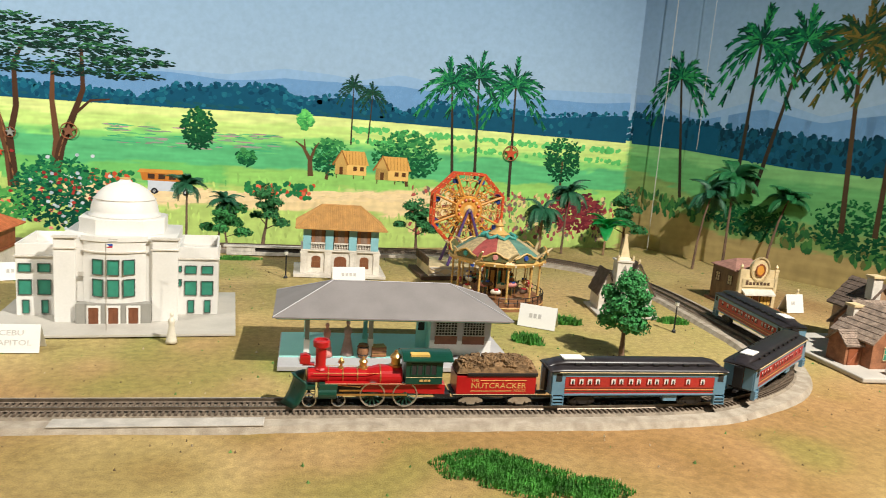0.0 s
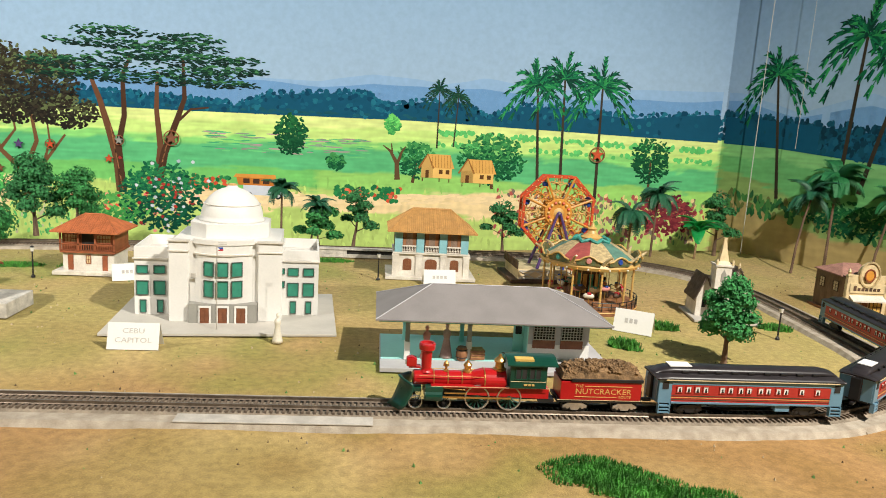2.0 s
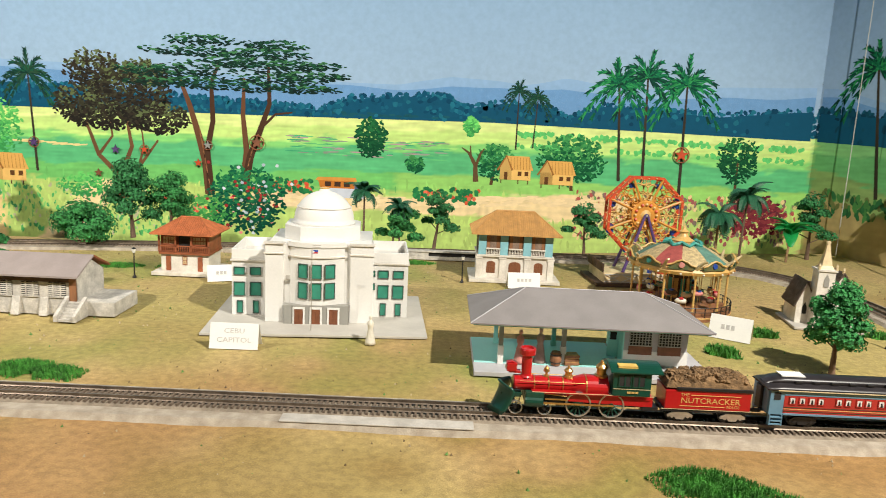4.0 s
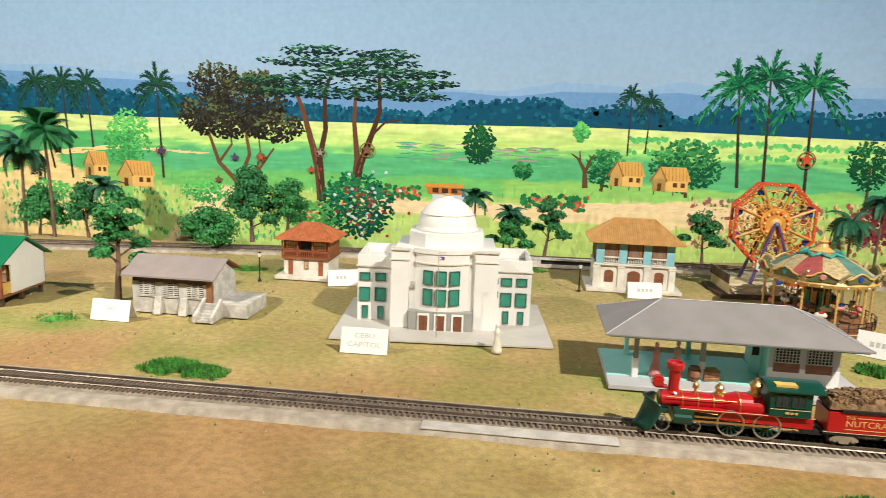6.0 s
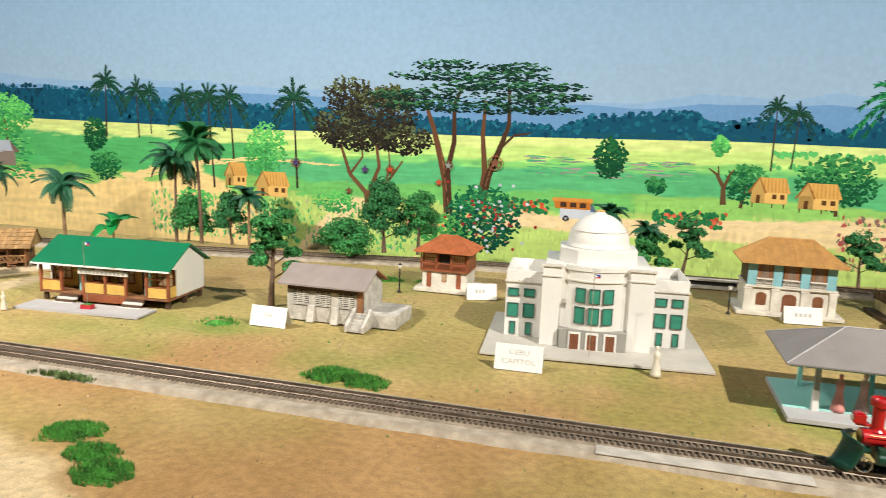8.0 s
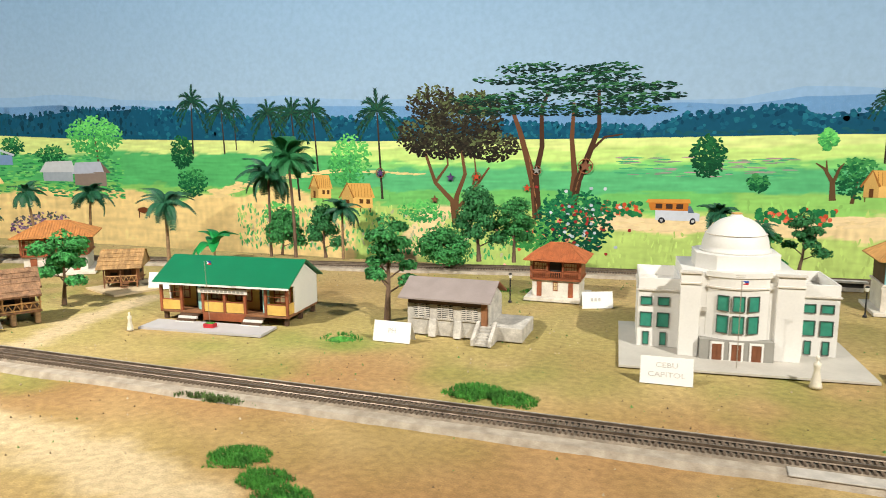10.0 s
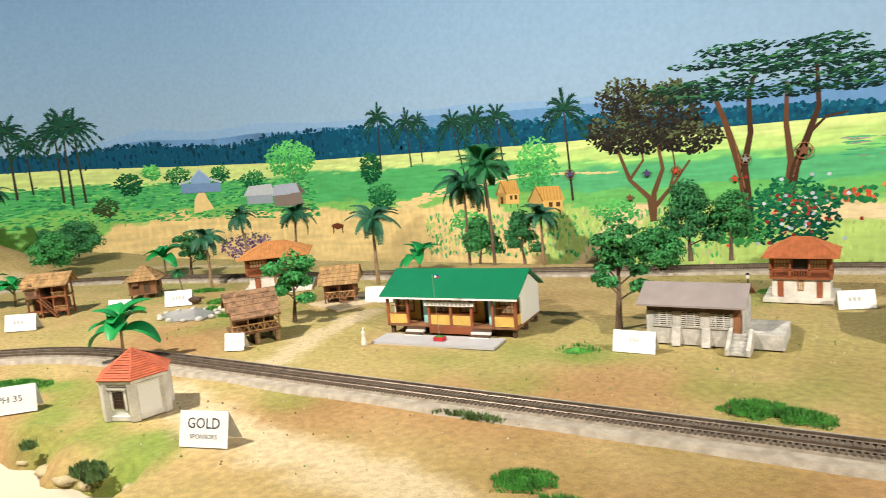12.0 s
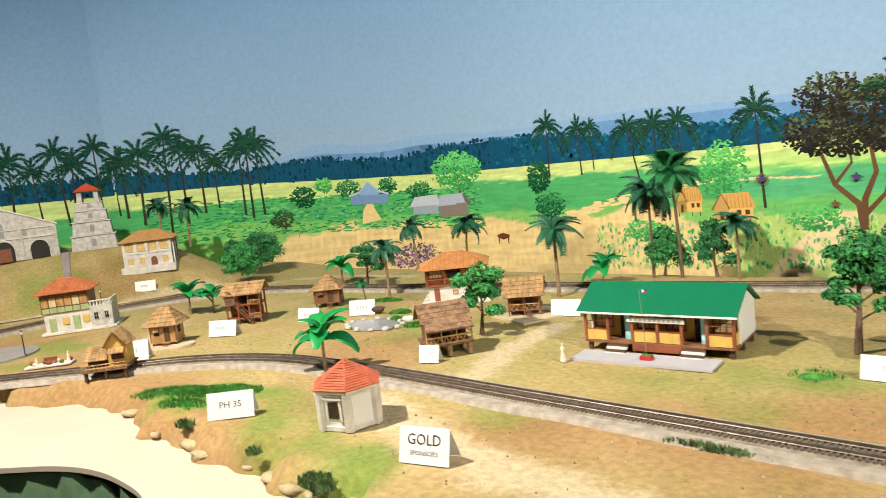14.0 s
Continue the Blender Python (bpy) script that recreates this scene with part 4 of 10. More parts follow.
def locomotive(m):
    """Faces -x; the rails are at z = 0."""
    e = thing("steam_locomotive", "red and green toy steam locomotive with brass domes on rails", "locomotive", m)
    cz = 0.052
    R = Matrix.Rotation(radians(90), 4, "Y")

    def along(prof, mat_, nm, label="", n=20):
        return part(nm, Geo().lathe([(r, x) for r, x in prof], n, Matrix.Translation((0, 0, cz)) @ R), mat_, e, label, smooth=False)

    along([(0.013, 0.030), (0.016, 0.032), (0.016, 0.062)], LOCORED, "smokebox", n=24)
    along([(0.0165, 0.062), (0.0165, 0.064), (0.0155, 0.064), (0.0155, 0.128), (0.0225, 0.150), (0.0225, 0.188)], LOCORED, "boiler", n=24)
    for x in (0.064, 0.088, 0.112):
        along([(0.0162, x), (0.0165, x + 0.0004), (0.0165, x + 0.0018), (0.0162, x + 0.0022)], BRASS, "boiler_band", n=24)
    along([(0.0228, 0.150), (0.0232, 0.1503), (0.0232, 0.152), (0.0228, 0.1523)], BRASS, "boiler_band", n=24)
    along([(0.004, 0.0275), (0.011, 0.0285), (0.0135, 0.0302)], BRASS, "smokebox_door", "brass smokebox door")
    part("chimney", Geo().lathe([(0.012, 0.066), (0.0095, 0.070), (0.0085, 0.074), (0.009, 0.112), (0.0135, 0.116), (0.014, 0.127), (0.0128, 0.130), (0.0105, 0.130), (0.0095, 0.126)], 20, pose(0.052, 0, 0)), LOCORED, e, "tall red chimney", smooth=False)
    hl = part("headlamp", Geo().box(0.018, 0.035, -0.008, 0.008, 0.078, 0.096).prism([(0.018, 0.096), (0.035, 0.096), (0.0265, 0.1)], -0.006, 0.006), LOCORED, e, "red box headlamp", bevel=0.0012)
    part("lamp_glass", Geo().lathe([(0.006, 0), (0.006, 0.002)], 14, pose(0.018, 0, 0.087, 0, -90, 0)), GLOBE, hl)
    part("lamp_bracket", Geo().box(0.022, 0.042, -0.006, 0.006, 0.0745, 0.078), LOCORED, e)
    for x, s in ((0.123, 1.0), (0.178, 1.35)):
        z0 = 0.066 if x < 0.15 else 0.072
        part("dome", Geo().lathe([(0.008 * s, z0), (0.0085 * s, z0 + 0.004), (0.006 * s, z0 + 0.006), (0.0058 * s, z0 + 0.013 * s), (0.0075 * s, z0 + 0.0145 * s), (0.0075 * s, z0 + 0.017 * s), (0.005 * s, z0 + 0.021 * s), (0.002 * s, z0 + 0.024 * s), (0.0024 * s, z0 + 0.026 * s), (0.0005, z0 + 0.028 * s)], 16, pose(x, 0, 0)), BRASS, e, "brass steam dome")
    b = part("bell", Geo().lathe([(0.005, 0.066), (0.005, 0.069), (0.002, 0.071), (0.0022, 0.077), (0.0055, 0.079), (0.0045, 0.085), (0.002, 0.089), (0.0005, 0.092)], 14, pose(0.086, 0, 0)), BRASS, e, "brass bell on stand")
    # running board and frame
    part("running_board", Geo().box(0.06, 0.205, -0.027, 0.027, 0.041, 0.044), LOCORED, e, bevel=0.0006)
    part("board_edge", Geo().box(0.06, 0.262, -0.0275, -0.0269, 0.0435, 0.0448), CREAM, e, "thin cream lining")
    part("frame", Geo().box(0.05, 0.255, -0.014, 0.014, 0.018, 0.040), BLACKMETAL, e)
    part("splasher", Geo().prism([(0.122, 0.026), (0.245, 0.022), (0.262, 0.022), (0.262, 0.041), (0.118, 0.041)], -0.0215, 0.0215), LOCORED, e, "red wheel guard plate", bevel=0.0006)
    # cab
    cab = part("cab", Geo().box(0.192, 0.255, -0.028, -0.025, 0.044, 0.096).box(0.192, 0.255, 0.025, 0.028, 0.044, 0.096).box(0.192, 0.195, -0.025, 0.025, 0.044, 0.096), LOCOGREEN, e, "dark green cab", bevel=0.0006)
    n = 10
    sec = [(-0.033 + 0.066 * i / n, 0.096 + 0.011 * math.sin(math.pi * i / n)) for i in range(n + 1)]
    g = Geo()
    for x in (0.186, 0.272):
        g.v += [(x, a, b) for a, b in sec] + [(x, a, b + 0.0025) for a, b in reversed(sec)]
    k = 2 * (n + 1)
    g.f += [(j, (j + 1) % k, k + (j + 1) % k, k + j) for j in range(k)] + [tuple(reversed(range(k))), tuple(range(k, 2 * k))]
    roof = part("cab_roof", g, LOCOGREEN, e, "curved dark green cab roof")
    part("roof_panel", Geo().box(0.2, 0.232, -0.024, -0.006, 0.1035, 0.1085), YELLOW, roof, "yellow roof label")
    for x in (0.211, 0.2345):
        w = Geo()
        for a, b_, c_, d_ in ((-0.0105, -0.0092, 0.0645, 0.0905), (0.0092, 0.0105, 0.0645, 0.0905), (-0.0092, 0.0092, 0.0645, 0.066), (-0.0092, 0.0092, 0.089, 0.0905), (-0.001, 0.001, 0.066, 0.089)):
            w.box(x + a, x + b_, -0.0295, -0.028, c_, d_)
        wn = part("cab_window", w, LOCOGREEN, cab)
        part("pane", Geo().box(x - 0.0092, x + 0.0092, -0.0288, -0.0281, 0.066, 0.089), DARK, wn)
    part("number_plate", Geo().box(0.216, 0.222, -0.0292, -0.0281, 0.0505, 0.0545).box(0.2235, 0.2285, -0.0292, -0.0281, 0.0505, 0.0545).box(0.230, 0.234, -0.0292, -0.0281, 0.0505, 0.0545), GOLDPAINT, cab, "gold numeral bars")
    part("cab_lining", Geo().box(0.193, 0.254, -0.0288, -0.0281, 0.0592, 0.0602), CREAM, cab)
    part("footplate", Geo().box(0.245, 0.272, -0.022, 0.022, 0.016, 0.022), BLACKMETAL, e)
    # cylinder, rods, wheels
    for y in (-1, 1):
        part("cylinder", Geo().lathe([(0.0095, -0.015), (0.0105, -0.013), (0.0105, 0.013), (0.0095, 0.015)], 16, pose(0.064, y * 0.0235, 0.026, 0, 90, 0)), LOCOGREEN, e, "dark green cylinder")
        part("steam_chest", Geo().box(0.05, 0.08, y * 0.0235 - 0.007, y * 0.0235 + 0.007, 0.033, 0.043), LOCOGREEN, e, bevel=0.0008)
        part("main_rod", Geo().box(0.08, 0.197, y * 0.0255 - 0.001, y * 0.0255 + 0.001, 0.0215, 0.0245), BRASS, e, "pale metal rod", bevel=0.0004)
        part("valve_gear", Geo().tube([(0.08, y * 0.024, 0.040), (0.118, y * 0.024, 0.036)], 0.0012, 6).box(0.083, 0.12, y * 0.0235 - 0.0015, y * 0.0235 + 0.0015, 0.0285, 0.0305), BRASS, e)
        for x in (0.139, 0.194):
            wheel(e, x, y * 0.020, 0.0215, 0.0215, 14, LOCOGREEN, "driving_wheel")
        for x in (0.035, 0.083):
            wheel(e, x, y * 0.019, 0.0115, 0.0115, 8, BLACKMETAL, "leading_wheel")
        part("handrail", Geo().tube([(0.04, y * 0.0185, 0.063), (0.188, y * 0.0185, 0.063)], 0.0007, 5), BRASS, e)
    # snow plough
    g = Geo()
    rows = []
    for j in range(8):
        z = 0.001 + 0.049 * j / 7
        back = 0.026 * (j / 7) ** 0.6 if j < 6 else 0.026 - 0.004 * (j - 5)
        for i in range(9):
            k = -1 + i / 4
            rows.append((-0.012 + back * 0.9 + 0.020 * abs(k) ** 1.2, 0.030 * k, z + 0.006 * (1 - abs(k)) * (j / 7)))
    g.v = rows + [(x + 0.004, y, z) for x, y, z in rows]
    for j in range(7):
        for i in range(8):
            a = j * 9 + i
            g.f += [(a, a + 9, a + 10, a + 1), (a + 72, a + 73, a + 82, a + 81)]
    for i in range(8):
        g.f += [(i, i + 1, i + 73, i + 72), (63 + i, 63 + i + 72, 64 + i + 72, 64 + i)]
    for j in range(7):
        g.f += [(j * 9, j * 9 + 72, j * 9 + 81, j * 9 + 9), (j * 9 + 8, j * 9 + 17, j * 9 + 89, j * 9 + 80)]
    part("snow_plough", g, LOCOGREEN, e, "dark green wedge plough", smooth=True)
    part("plough_brace", Geo().box(0.01, 0.045, -0.012, 0.012, 0.026, 0.034), LOCOGREEN, e, bevel=0.0008)
    lower(e, 0.036, 0.78)


def lower(ob, z0, k):
    """Presses what lies above z0 down by the factor k, in all parts but the wheels."""
    seen = set()
    for o in ob.children_recursive:
        if "wheel" in o.name or "tyre" in o.name or o.data.name in seen:
            continue
        seen.add(o.data.name)
        dz = o.matrix_basis.translation.z
        if dz > z0:
            o.matrix_basis.translation.z = z0 + (dz - z0) * k
        for v in o.data.vertices:
            if dz == 0 and v.co.z > z0:
                v.co.z = z0 + (v.co.z - z0) * k


def bogie(parent, x, material=STEEL, name="bogie"):
    g = Geo()
    for y in (-0.0215, 0.0215):
        g.prism([(x - 0.021, 0.012), (x - 0.012, 0.017), (x + 0.012, 0.017), (x + 0.021, 0.012), (x + 0.021, 0.008), (x + 0.009, 0.009), (x + 0.006, 0.004), (x - 0.006, 0.004), (x - 0.009, 0.009), (x - 0.021, 0.008)], y - 0.0015, y + 0.0015)
        for s in (-0.013, 0.013):
            g.lathe([(0.003, -0.0022), (0.003, 0.0022)], 8, pose(x + s, y, 0.0095, 90, 0, 0))
    g.box(x - 0.006, x + 0.006, -0.02, 0.02, 0.010, 0.016)
    b = part(name, g, material, parent)
    for s in (-0.013, 0.013):
        for y in (-0.0165, 0.0165):
            part("wheel", Geo().lathe([(0.0095, -0.002), (0.0105, -0.001), (0.0105, 0.001), (0.0095, 0.002)], 16, pose(x + s, y, 0.0105, 90, 0, 0)), BLACKMETAL, b)


def tender(m):
    t = thing("tender", "red tender with gold lettering and heaped brown coal load", "tender", m)
    part("underframe", Geo().box(-0.075, 0.075, -0.024, 0.024, 0.018, 0.0235), BLACKMETAL, t, bevel=0.0006)
    part("frame_lining", Geo().box(-0.075, 0.075, -0.0252, -0.0242, 0.0225, 0.0235), CREAM, t)
    part("body", Geo().box(-0.070, 0.072, -0.0255, 0.0255, 0.0235, 0.056), LOCORED, t, bevel=0.001)
    part("rim", Geo().box(-0.052, 0.074, -0.0275, -0.0235, 0.056, 0.0615).box(-0.052, 0.074, 0.0235, 0.0275, 0.056, 0.0615).box(0.070, 0.074, -0.0235, 0.0235, 0.056, 0.0615).box(-0.052, -0.048, -0.0235, 0.0235, 0.056, 0.0615), BLACKMETAL, t, "black tender rim", bevel=0.0008)
    g = Geo()
    r = random.Random(3)
    nx, ny = 30, 12
    for j in range(ny + 1):
        for i in range(nx + 1):
            a, b = i / nx * 2 - 1, j / ny * 2 - 1
            edge = (1 - a ** 4) * (1 - b ** 4)
            h = 0.060 + 0.0235 * edge ** 0.5 * (0.8 + 0.2 * noise.noise((a * 2, b * 2, 4))) + 0.004 * r.random() * edge ** 0.2
            g.v.append((0.003 + a * 0.073, b * 0.0255, h))
    for j in range(ny):
        for i in range(nx):
            k = j * (nx + 1) + i
            g.f.append((k, k + 1, k + nx + 2, k + nx + 1))
    part("coal_load", g, COALROCK, t, "heaped brown lumpy load")
    lumps = Geo()
    for k in range(260):
        a, b = r.uniform(-0.9, 0.9), r.uniform(-0.9, 0.9)
        edge = (1 - a ** 4) * (1 - b ** 4)
        s = r.uniform(0.0022, 0.0045)
        mm = Matrix.Translation((0.003 + a * 0.070, b * 0.024, 0.060 + 0.0225 * edge ** 0.5)) @ Euler((r.random() * 6, r.random() * 6, r.random() * 6)).to_matrix().to_4x4()
        lumps.box(-s, s, -s * 0.7, s * 0.7, -s * 0.6, s * 0.6, mm)
    ob = part("load_rest", lumps, COALROCK, t)
    ob["kind"] = "stuff"
    front = pose(0, -0.0258, 0, 90, 0, 0)
    writing("lettering", "NUTCRACKER", 0.014, GOLDPAINT, t, Matrix.Translation((0.005, -0.0258, 0.0385)) @ pose(0, 0, 0, 90, 0, 0), 0.098)
    writing("lettering", "THE", 0.0075, GOLDPAINT, t, Matrix.Translation((-0.038, -0.0258, 0.0485)) @ pose(0, 0, 0, 90, 0, 0), 0.014)
    writing("lettering", "ROUTE", 0.0065, GOLDPAINT, t, Matrix.Translation((0.043, -0.0258, 0.0295)) @ pose(0, 0, 0, 90, 0, 0), 0.021)
    part("gold_line", Geo().box(-0.028, 0.055, -0.0262, -0.0256, 0.0478, 0.049).box(-0.045, 0.029, -0.0262, -0.0256, 0.0288, 0.030), GOLDPAINT, t)
    bogie(t, -0.042)
    bogie(t, 0.046)
    part("coupler", Geo().box(0.074, 0.095, -0.003, 0.003, 0.016, 0.020).box(-0.09, -0.074, -0.003, 0.003, 0.016, 0.020), BLACKMETAL, t)
    part("rear_box", Geo().box(0.0725, 0.079, -0.012, 0.012, 0.024, 0.036), BLACKMETAL, t, bevel=0.0006)


def coach(m):
    """A passenger coach along x, 0.32 long; rails at z = 0."""
    c = thing("passenger_coach", "red and blue toy passenger coach with black clerestory roof on rails", "railway coach", m, "coaches of the train")
    L, W = 0.136, 0.0285
    body = Geo().box(-L, L, -W, W, 0.024, 0.066)
    part("body", body, CARRED, c, bevel=0.0006)
    part("upper_band", Geo().box(-L, L, -W - 0.0006, W + 0.0006, 0.0615, 0.0715), CARBLUE, c, "blue grey upper band", bevel=0.0004)
    part("sill_band", Geo().box(-L, L, -W - 0.0008, W + 0.0008, 0.0215, 0.0255), CARBLUE, c, "blue grey sill band", bevel=0.0004)
    for z, mt in ((0.0292, LOCOGREEN), (0.0335, GOLDPAINT), (0.0372, LOCOGREEN)):
        part("stripe", Geo().box(-L, L, -W - 0.0004, W + 0.0004, z, z + 0.0012), mt, c)
    xs = [-0.123, -0.108, -0.093, -0.079, -0.051, -0.037, -0.0195, -0.0055, 0.0145, 0.0275, 0.045, 0.058, 0.0855, 0.113]
    for x in xs:
        for y in (-1, 1):
            f = Geo()
            for a, b, p, q in ((-0.0052, -0.0038, 0.0445, 0.0595), (0.0038, 0.0052, 0.0445, 0.0595), (-0.0038, 0.0038, 0.0445, 0.0458), (-0.0038, 0.0038, 0.0582, 0.0595)):
                f.box(x + a, x + b, y * (W + 0.0006) - 0.0008, y * (W + 0.0006) + 0.0008, p, q)
            w = part("window", f, CARRED, c)
            # white colour stands in for the glow of a lit coach window
            part("blind", Geo().box(x - 0.0038, x + 0.0038, y * (W + 0.0004) - 0.0004, y * (W + 0.0004) + 0.0004, 0.0458, 0.0582), CARD, w, "white pane coloured as if lit from inside")
            part("silhouette", Geo().prism([(x - 0.002, 0.0458), (x + 0.0022, 0.0458), (x + 0.0015, 0.051), (x + 0.0008, 0.0545), (x - 0.0008, 0.0545), (x - 0.0013, 0.051)], y * (W + 0.001) - 0.0003, y * (W + 0.001) + 0.0003), BLACKMETAL, w, "dark shape in the window")
    # vestibules at both ends
    for s in (-1, 1):
        x0, x1 = (L, 0.158) if s > 0 else (-0.158, -L)
        xo = x1 if s > 0 else x0
        for ya, yb in ((-W, -W + 0.003), (W - 0.003, W)):
            part("vestibule_side", Geo().box(x0, x1, ya, yb, 0.022, 0.0715), CARBLUE, c, "blue grey vestibule side", bevel=0.0004)
        for ya, yb in ((-W + 0.003, -0.009), (0.009, W - 0.003)):
            part("vestibule_end", Geo().box(xo - 0.0015, xo + 0.0015, ya, yb, 0.022, 0.0715), CARBLUE, c, "blue grey end panel")
        part("gangway", Geo().box(min(xo, xo + s * 0.006), max(xo, xo + s * 0.006), -0.0085, 0.0085, 0.022, 0.07), BLACKMETAL, c, "black gangway bellows", bevel=0.001)
        for y in (-1, 1):
            part("door_window", Geo().box((x0 + x1) / 2 - 0.005, (x0 + x1) / 2 + 0.005, y * W - 0.0006, y * W + 0.0006, 0.052, 0.067), DARK, c)
            st = Geo()
            for k in range(3):
                st.box(x0 + 0.002, x1 - 0.002, y * (W - 0.001) - 0.004, y * (W - 0.001) + 0.003, 0.006 + 0.0055 * k, 0.008 + 0.0055 * k)
            st.box(x0 + 0.001, x0 + 0.0025, y * (W - 0.001) - 0.004, y * (W - 0.001) + 0.003, 0.005, 0.022).box(x1 - 0.0025, x1 - 0.001, y * (W - 0.001) - 0.004, y * (W - 0.001) + 0.003, 0.005, 0.022)
            part("step", st, CARBLUE, c, "blue grey entrance steps")
    # roof: a rounded section with a raised clerestory
    sec = []
    n = 12
    for i in range(n + 1):
        a = math.pi * i / n
        sec.append((-0.0315 * math.cos(a), 0.0715 + 0.011 * math.sin(a) ** 0.7))
    up = [(-0.0175, 0.0805), (-0.0165, 0.0875), (-0.012, 0.0905), (0.0, 0.0922), (0.012, 0.0905), (0.0165, 0.0875), (0.0175, 0.0805)]

    def loft(section, ends):
        g = Geo()
        k = len(section)
        for x, sy, dz in ends:
            g.v += [(x, a * sy, 0.0715 + (b - 0.0715) * dz) for a, b in section]
        for i in range(len(ends) - 1):
            g.f += [(i * k + j, i * k + (j + 1) % k, (i + 1) * k + (j + 1) % k, (i + 1) * k + j) for j in range(k)]
        g.f += [tuple(range(k)), tuple(reversed(range((len(ends) - 1) * k, len(ends) * k)))]
        return g

    roof = part("roof", loft(sec, [(-0.163, 0.9, 0.35), (-0.155, 1, 0.75), (-0.14, 1, 1), (0.14, 1, 1), (0.155, 1, 0.75), (0.163, 0.9, 0.35)]), BLACKROOF, c, "black rounded roof", smooth=True)
    part("clerestory", loft(up, [(-0.160, 0.7, 0.3), (-0.148, 0.92, 0.8), (-0.13, 1, 1), (0.13, 1, 1), (0.148, 0.92, 0.8), (0.160, 0.7, 0.3)]), BLACKROOF, roof, "raised black clerestory", smooth=True)
    for i in range(9):
        x = -0.112 + 0.028 * i
        for y in (-0.0185, 0.0185):
            part("vent", Geo().box(x - 0.0055, x + 0.0055, y - 0.002, y + 0.002, 0.0815, 0.0865), BLACKMETAL, roof, bevel=0.0008)
    part("eaves_line", Geo().box(-L - 0.012, L + 0.012, -0.0322, -0.0308, 0.0712, 0.0728), CREAM, roof, "thin cream eaves line")
    part("roof_label", Geo().box(-0.135, -0.098, -0.011, 0.011, 0.0915, 0.0935), CARD, roof, "white card label")
    bogie(c, -0.100, BLACKMETAL)
    bogie(c, 0.098, BLACKMETAL)
    part("underframe", Geo().box(-0.15, 0.15, -0.018, 0.018, 0.016, 0.0215), BLACKMETAL, c)
    part("battery_box", Geo().box(0.045, 0.07, -0.026, -0.015, 0.010, 0.0205), CARBLUE, c, "blue grey equipment box", bevel=0.0006)
    part("truss_rod", Geo().tube([(-0.07, -0.02, 0.016), (-0.03, -0.02, 0.009), (0.03, -0.02, 0.009), (0.07, -0.02, 0.016)], 0.0008, 5), BLACKMETAL, c)
    part("coupler", Geo().box(0.158, 0.172, -0.003, 0.003, 0.014, 0.018).box(-0.172, -0.158, -0.003, 0.003, 0.014, 0.018), BLACKMETAL, c)
    lower(c, 0.022, 0.80)
    return c


RAILTOP = 0.020
locomotive(T(-0.008, 1.06, RAILTOP) @ Matrix.Diagonal((0.937, 0.937, 0.937, 1)))
tender(T(0.321, 1.06, RAILTOP) @ Matrix.Diagonal((0.937, 0.937, 0.937, 1)))
c1 = coach(T(0.573, 1.06, RAILTOP))
copy_thing(c1, T(0.908, 1.165, RAILTOP, 37))
copy_thing(c1, T(1.100, 1.475, RAILTOP, 84))

# ---- the painted wall ----


def wall_at(u, v, off):
    x, y = arc_point(u)
    x2, y2 = arc_point(u + 0.001)
    dx, dy = x2 - x, y2 - y
    k = math.hypot(dx, dy)
    v += 0.12 * soft((-3.0 - u) / 2.4) * (v - 0.488)
    return (x + off * dy / k, y - off * dx / k, v)


MURAL = bpy.data.materials.new("matt_mural_paint")
MURAL.use_nodes = True
_n, _l = MURAL.node_tree.nodes, MURAL.node_tree.links
_b = _n["Principled BSDF"]
_at = _n.new("ShaderNodeAttribute")
_at.attribute_name = "paint"
_tc = _n.new("ShaderNodeTexCoord")
_no = _n.new("ShaderNodeTexNoise")
_no.inputs["Scale"].default_value, _no.inputs["Detail"].default_value = 45, 5
_mr = _n.new("ShaderNodeMapRange")
_mr.inputs["From Min"].default_value, _mr.inputs["From Max"].default_value = 0.3, 0.7
_mr.inputs["To Min"].default_value, _mr.inputs["To Max"].default_value = 0.94, 1.05
_mx = _n.new("ShaderNodeMix")
_mx.data_type, _mx.blend_type = "RGBA", "MULTIPLY"
_mx.inputs["Factor"].default_value = 1.0
_l.new(_tc.outputs["Object"], _no.inputs["Vector"])
_l.new(_no.outputs["Fac"], _mr.inputs["Value"])
_l.new(_at.outputs["Color"], _mx.inputs[6])
_l.new(_mr.outputs["Result"], _mx.inputs[7])
_l.new(_mx.outputs[2], _b.inputs["Base Color"])
_b.inputs["Roughness"].default_value = 0.75
_b.inputs["Specular IOR Level"].default_value = 0.12

mural = tagged(new("painted_wall"), "hand-painted landscape mural of fields, palms and hills", "mural", kind="structure")
prnd = random.Random(21)


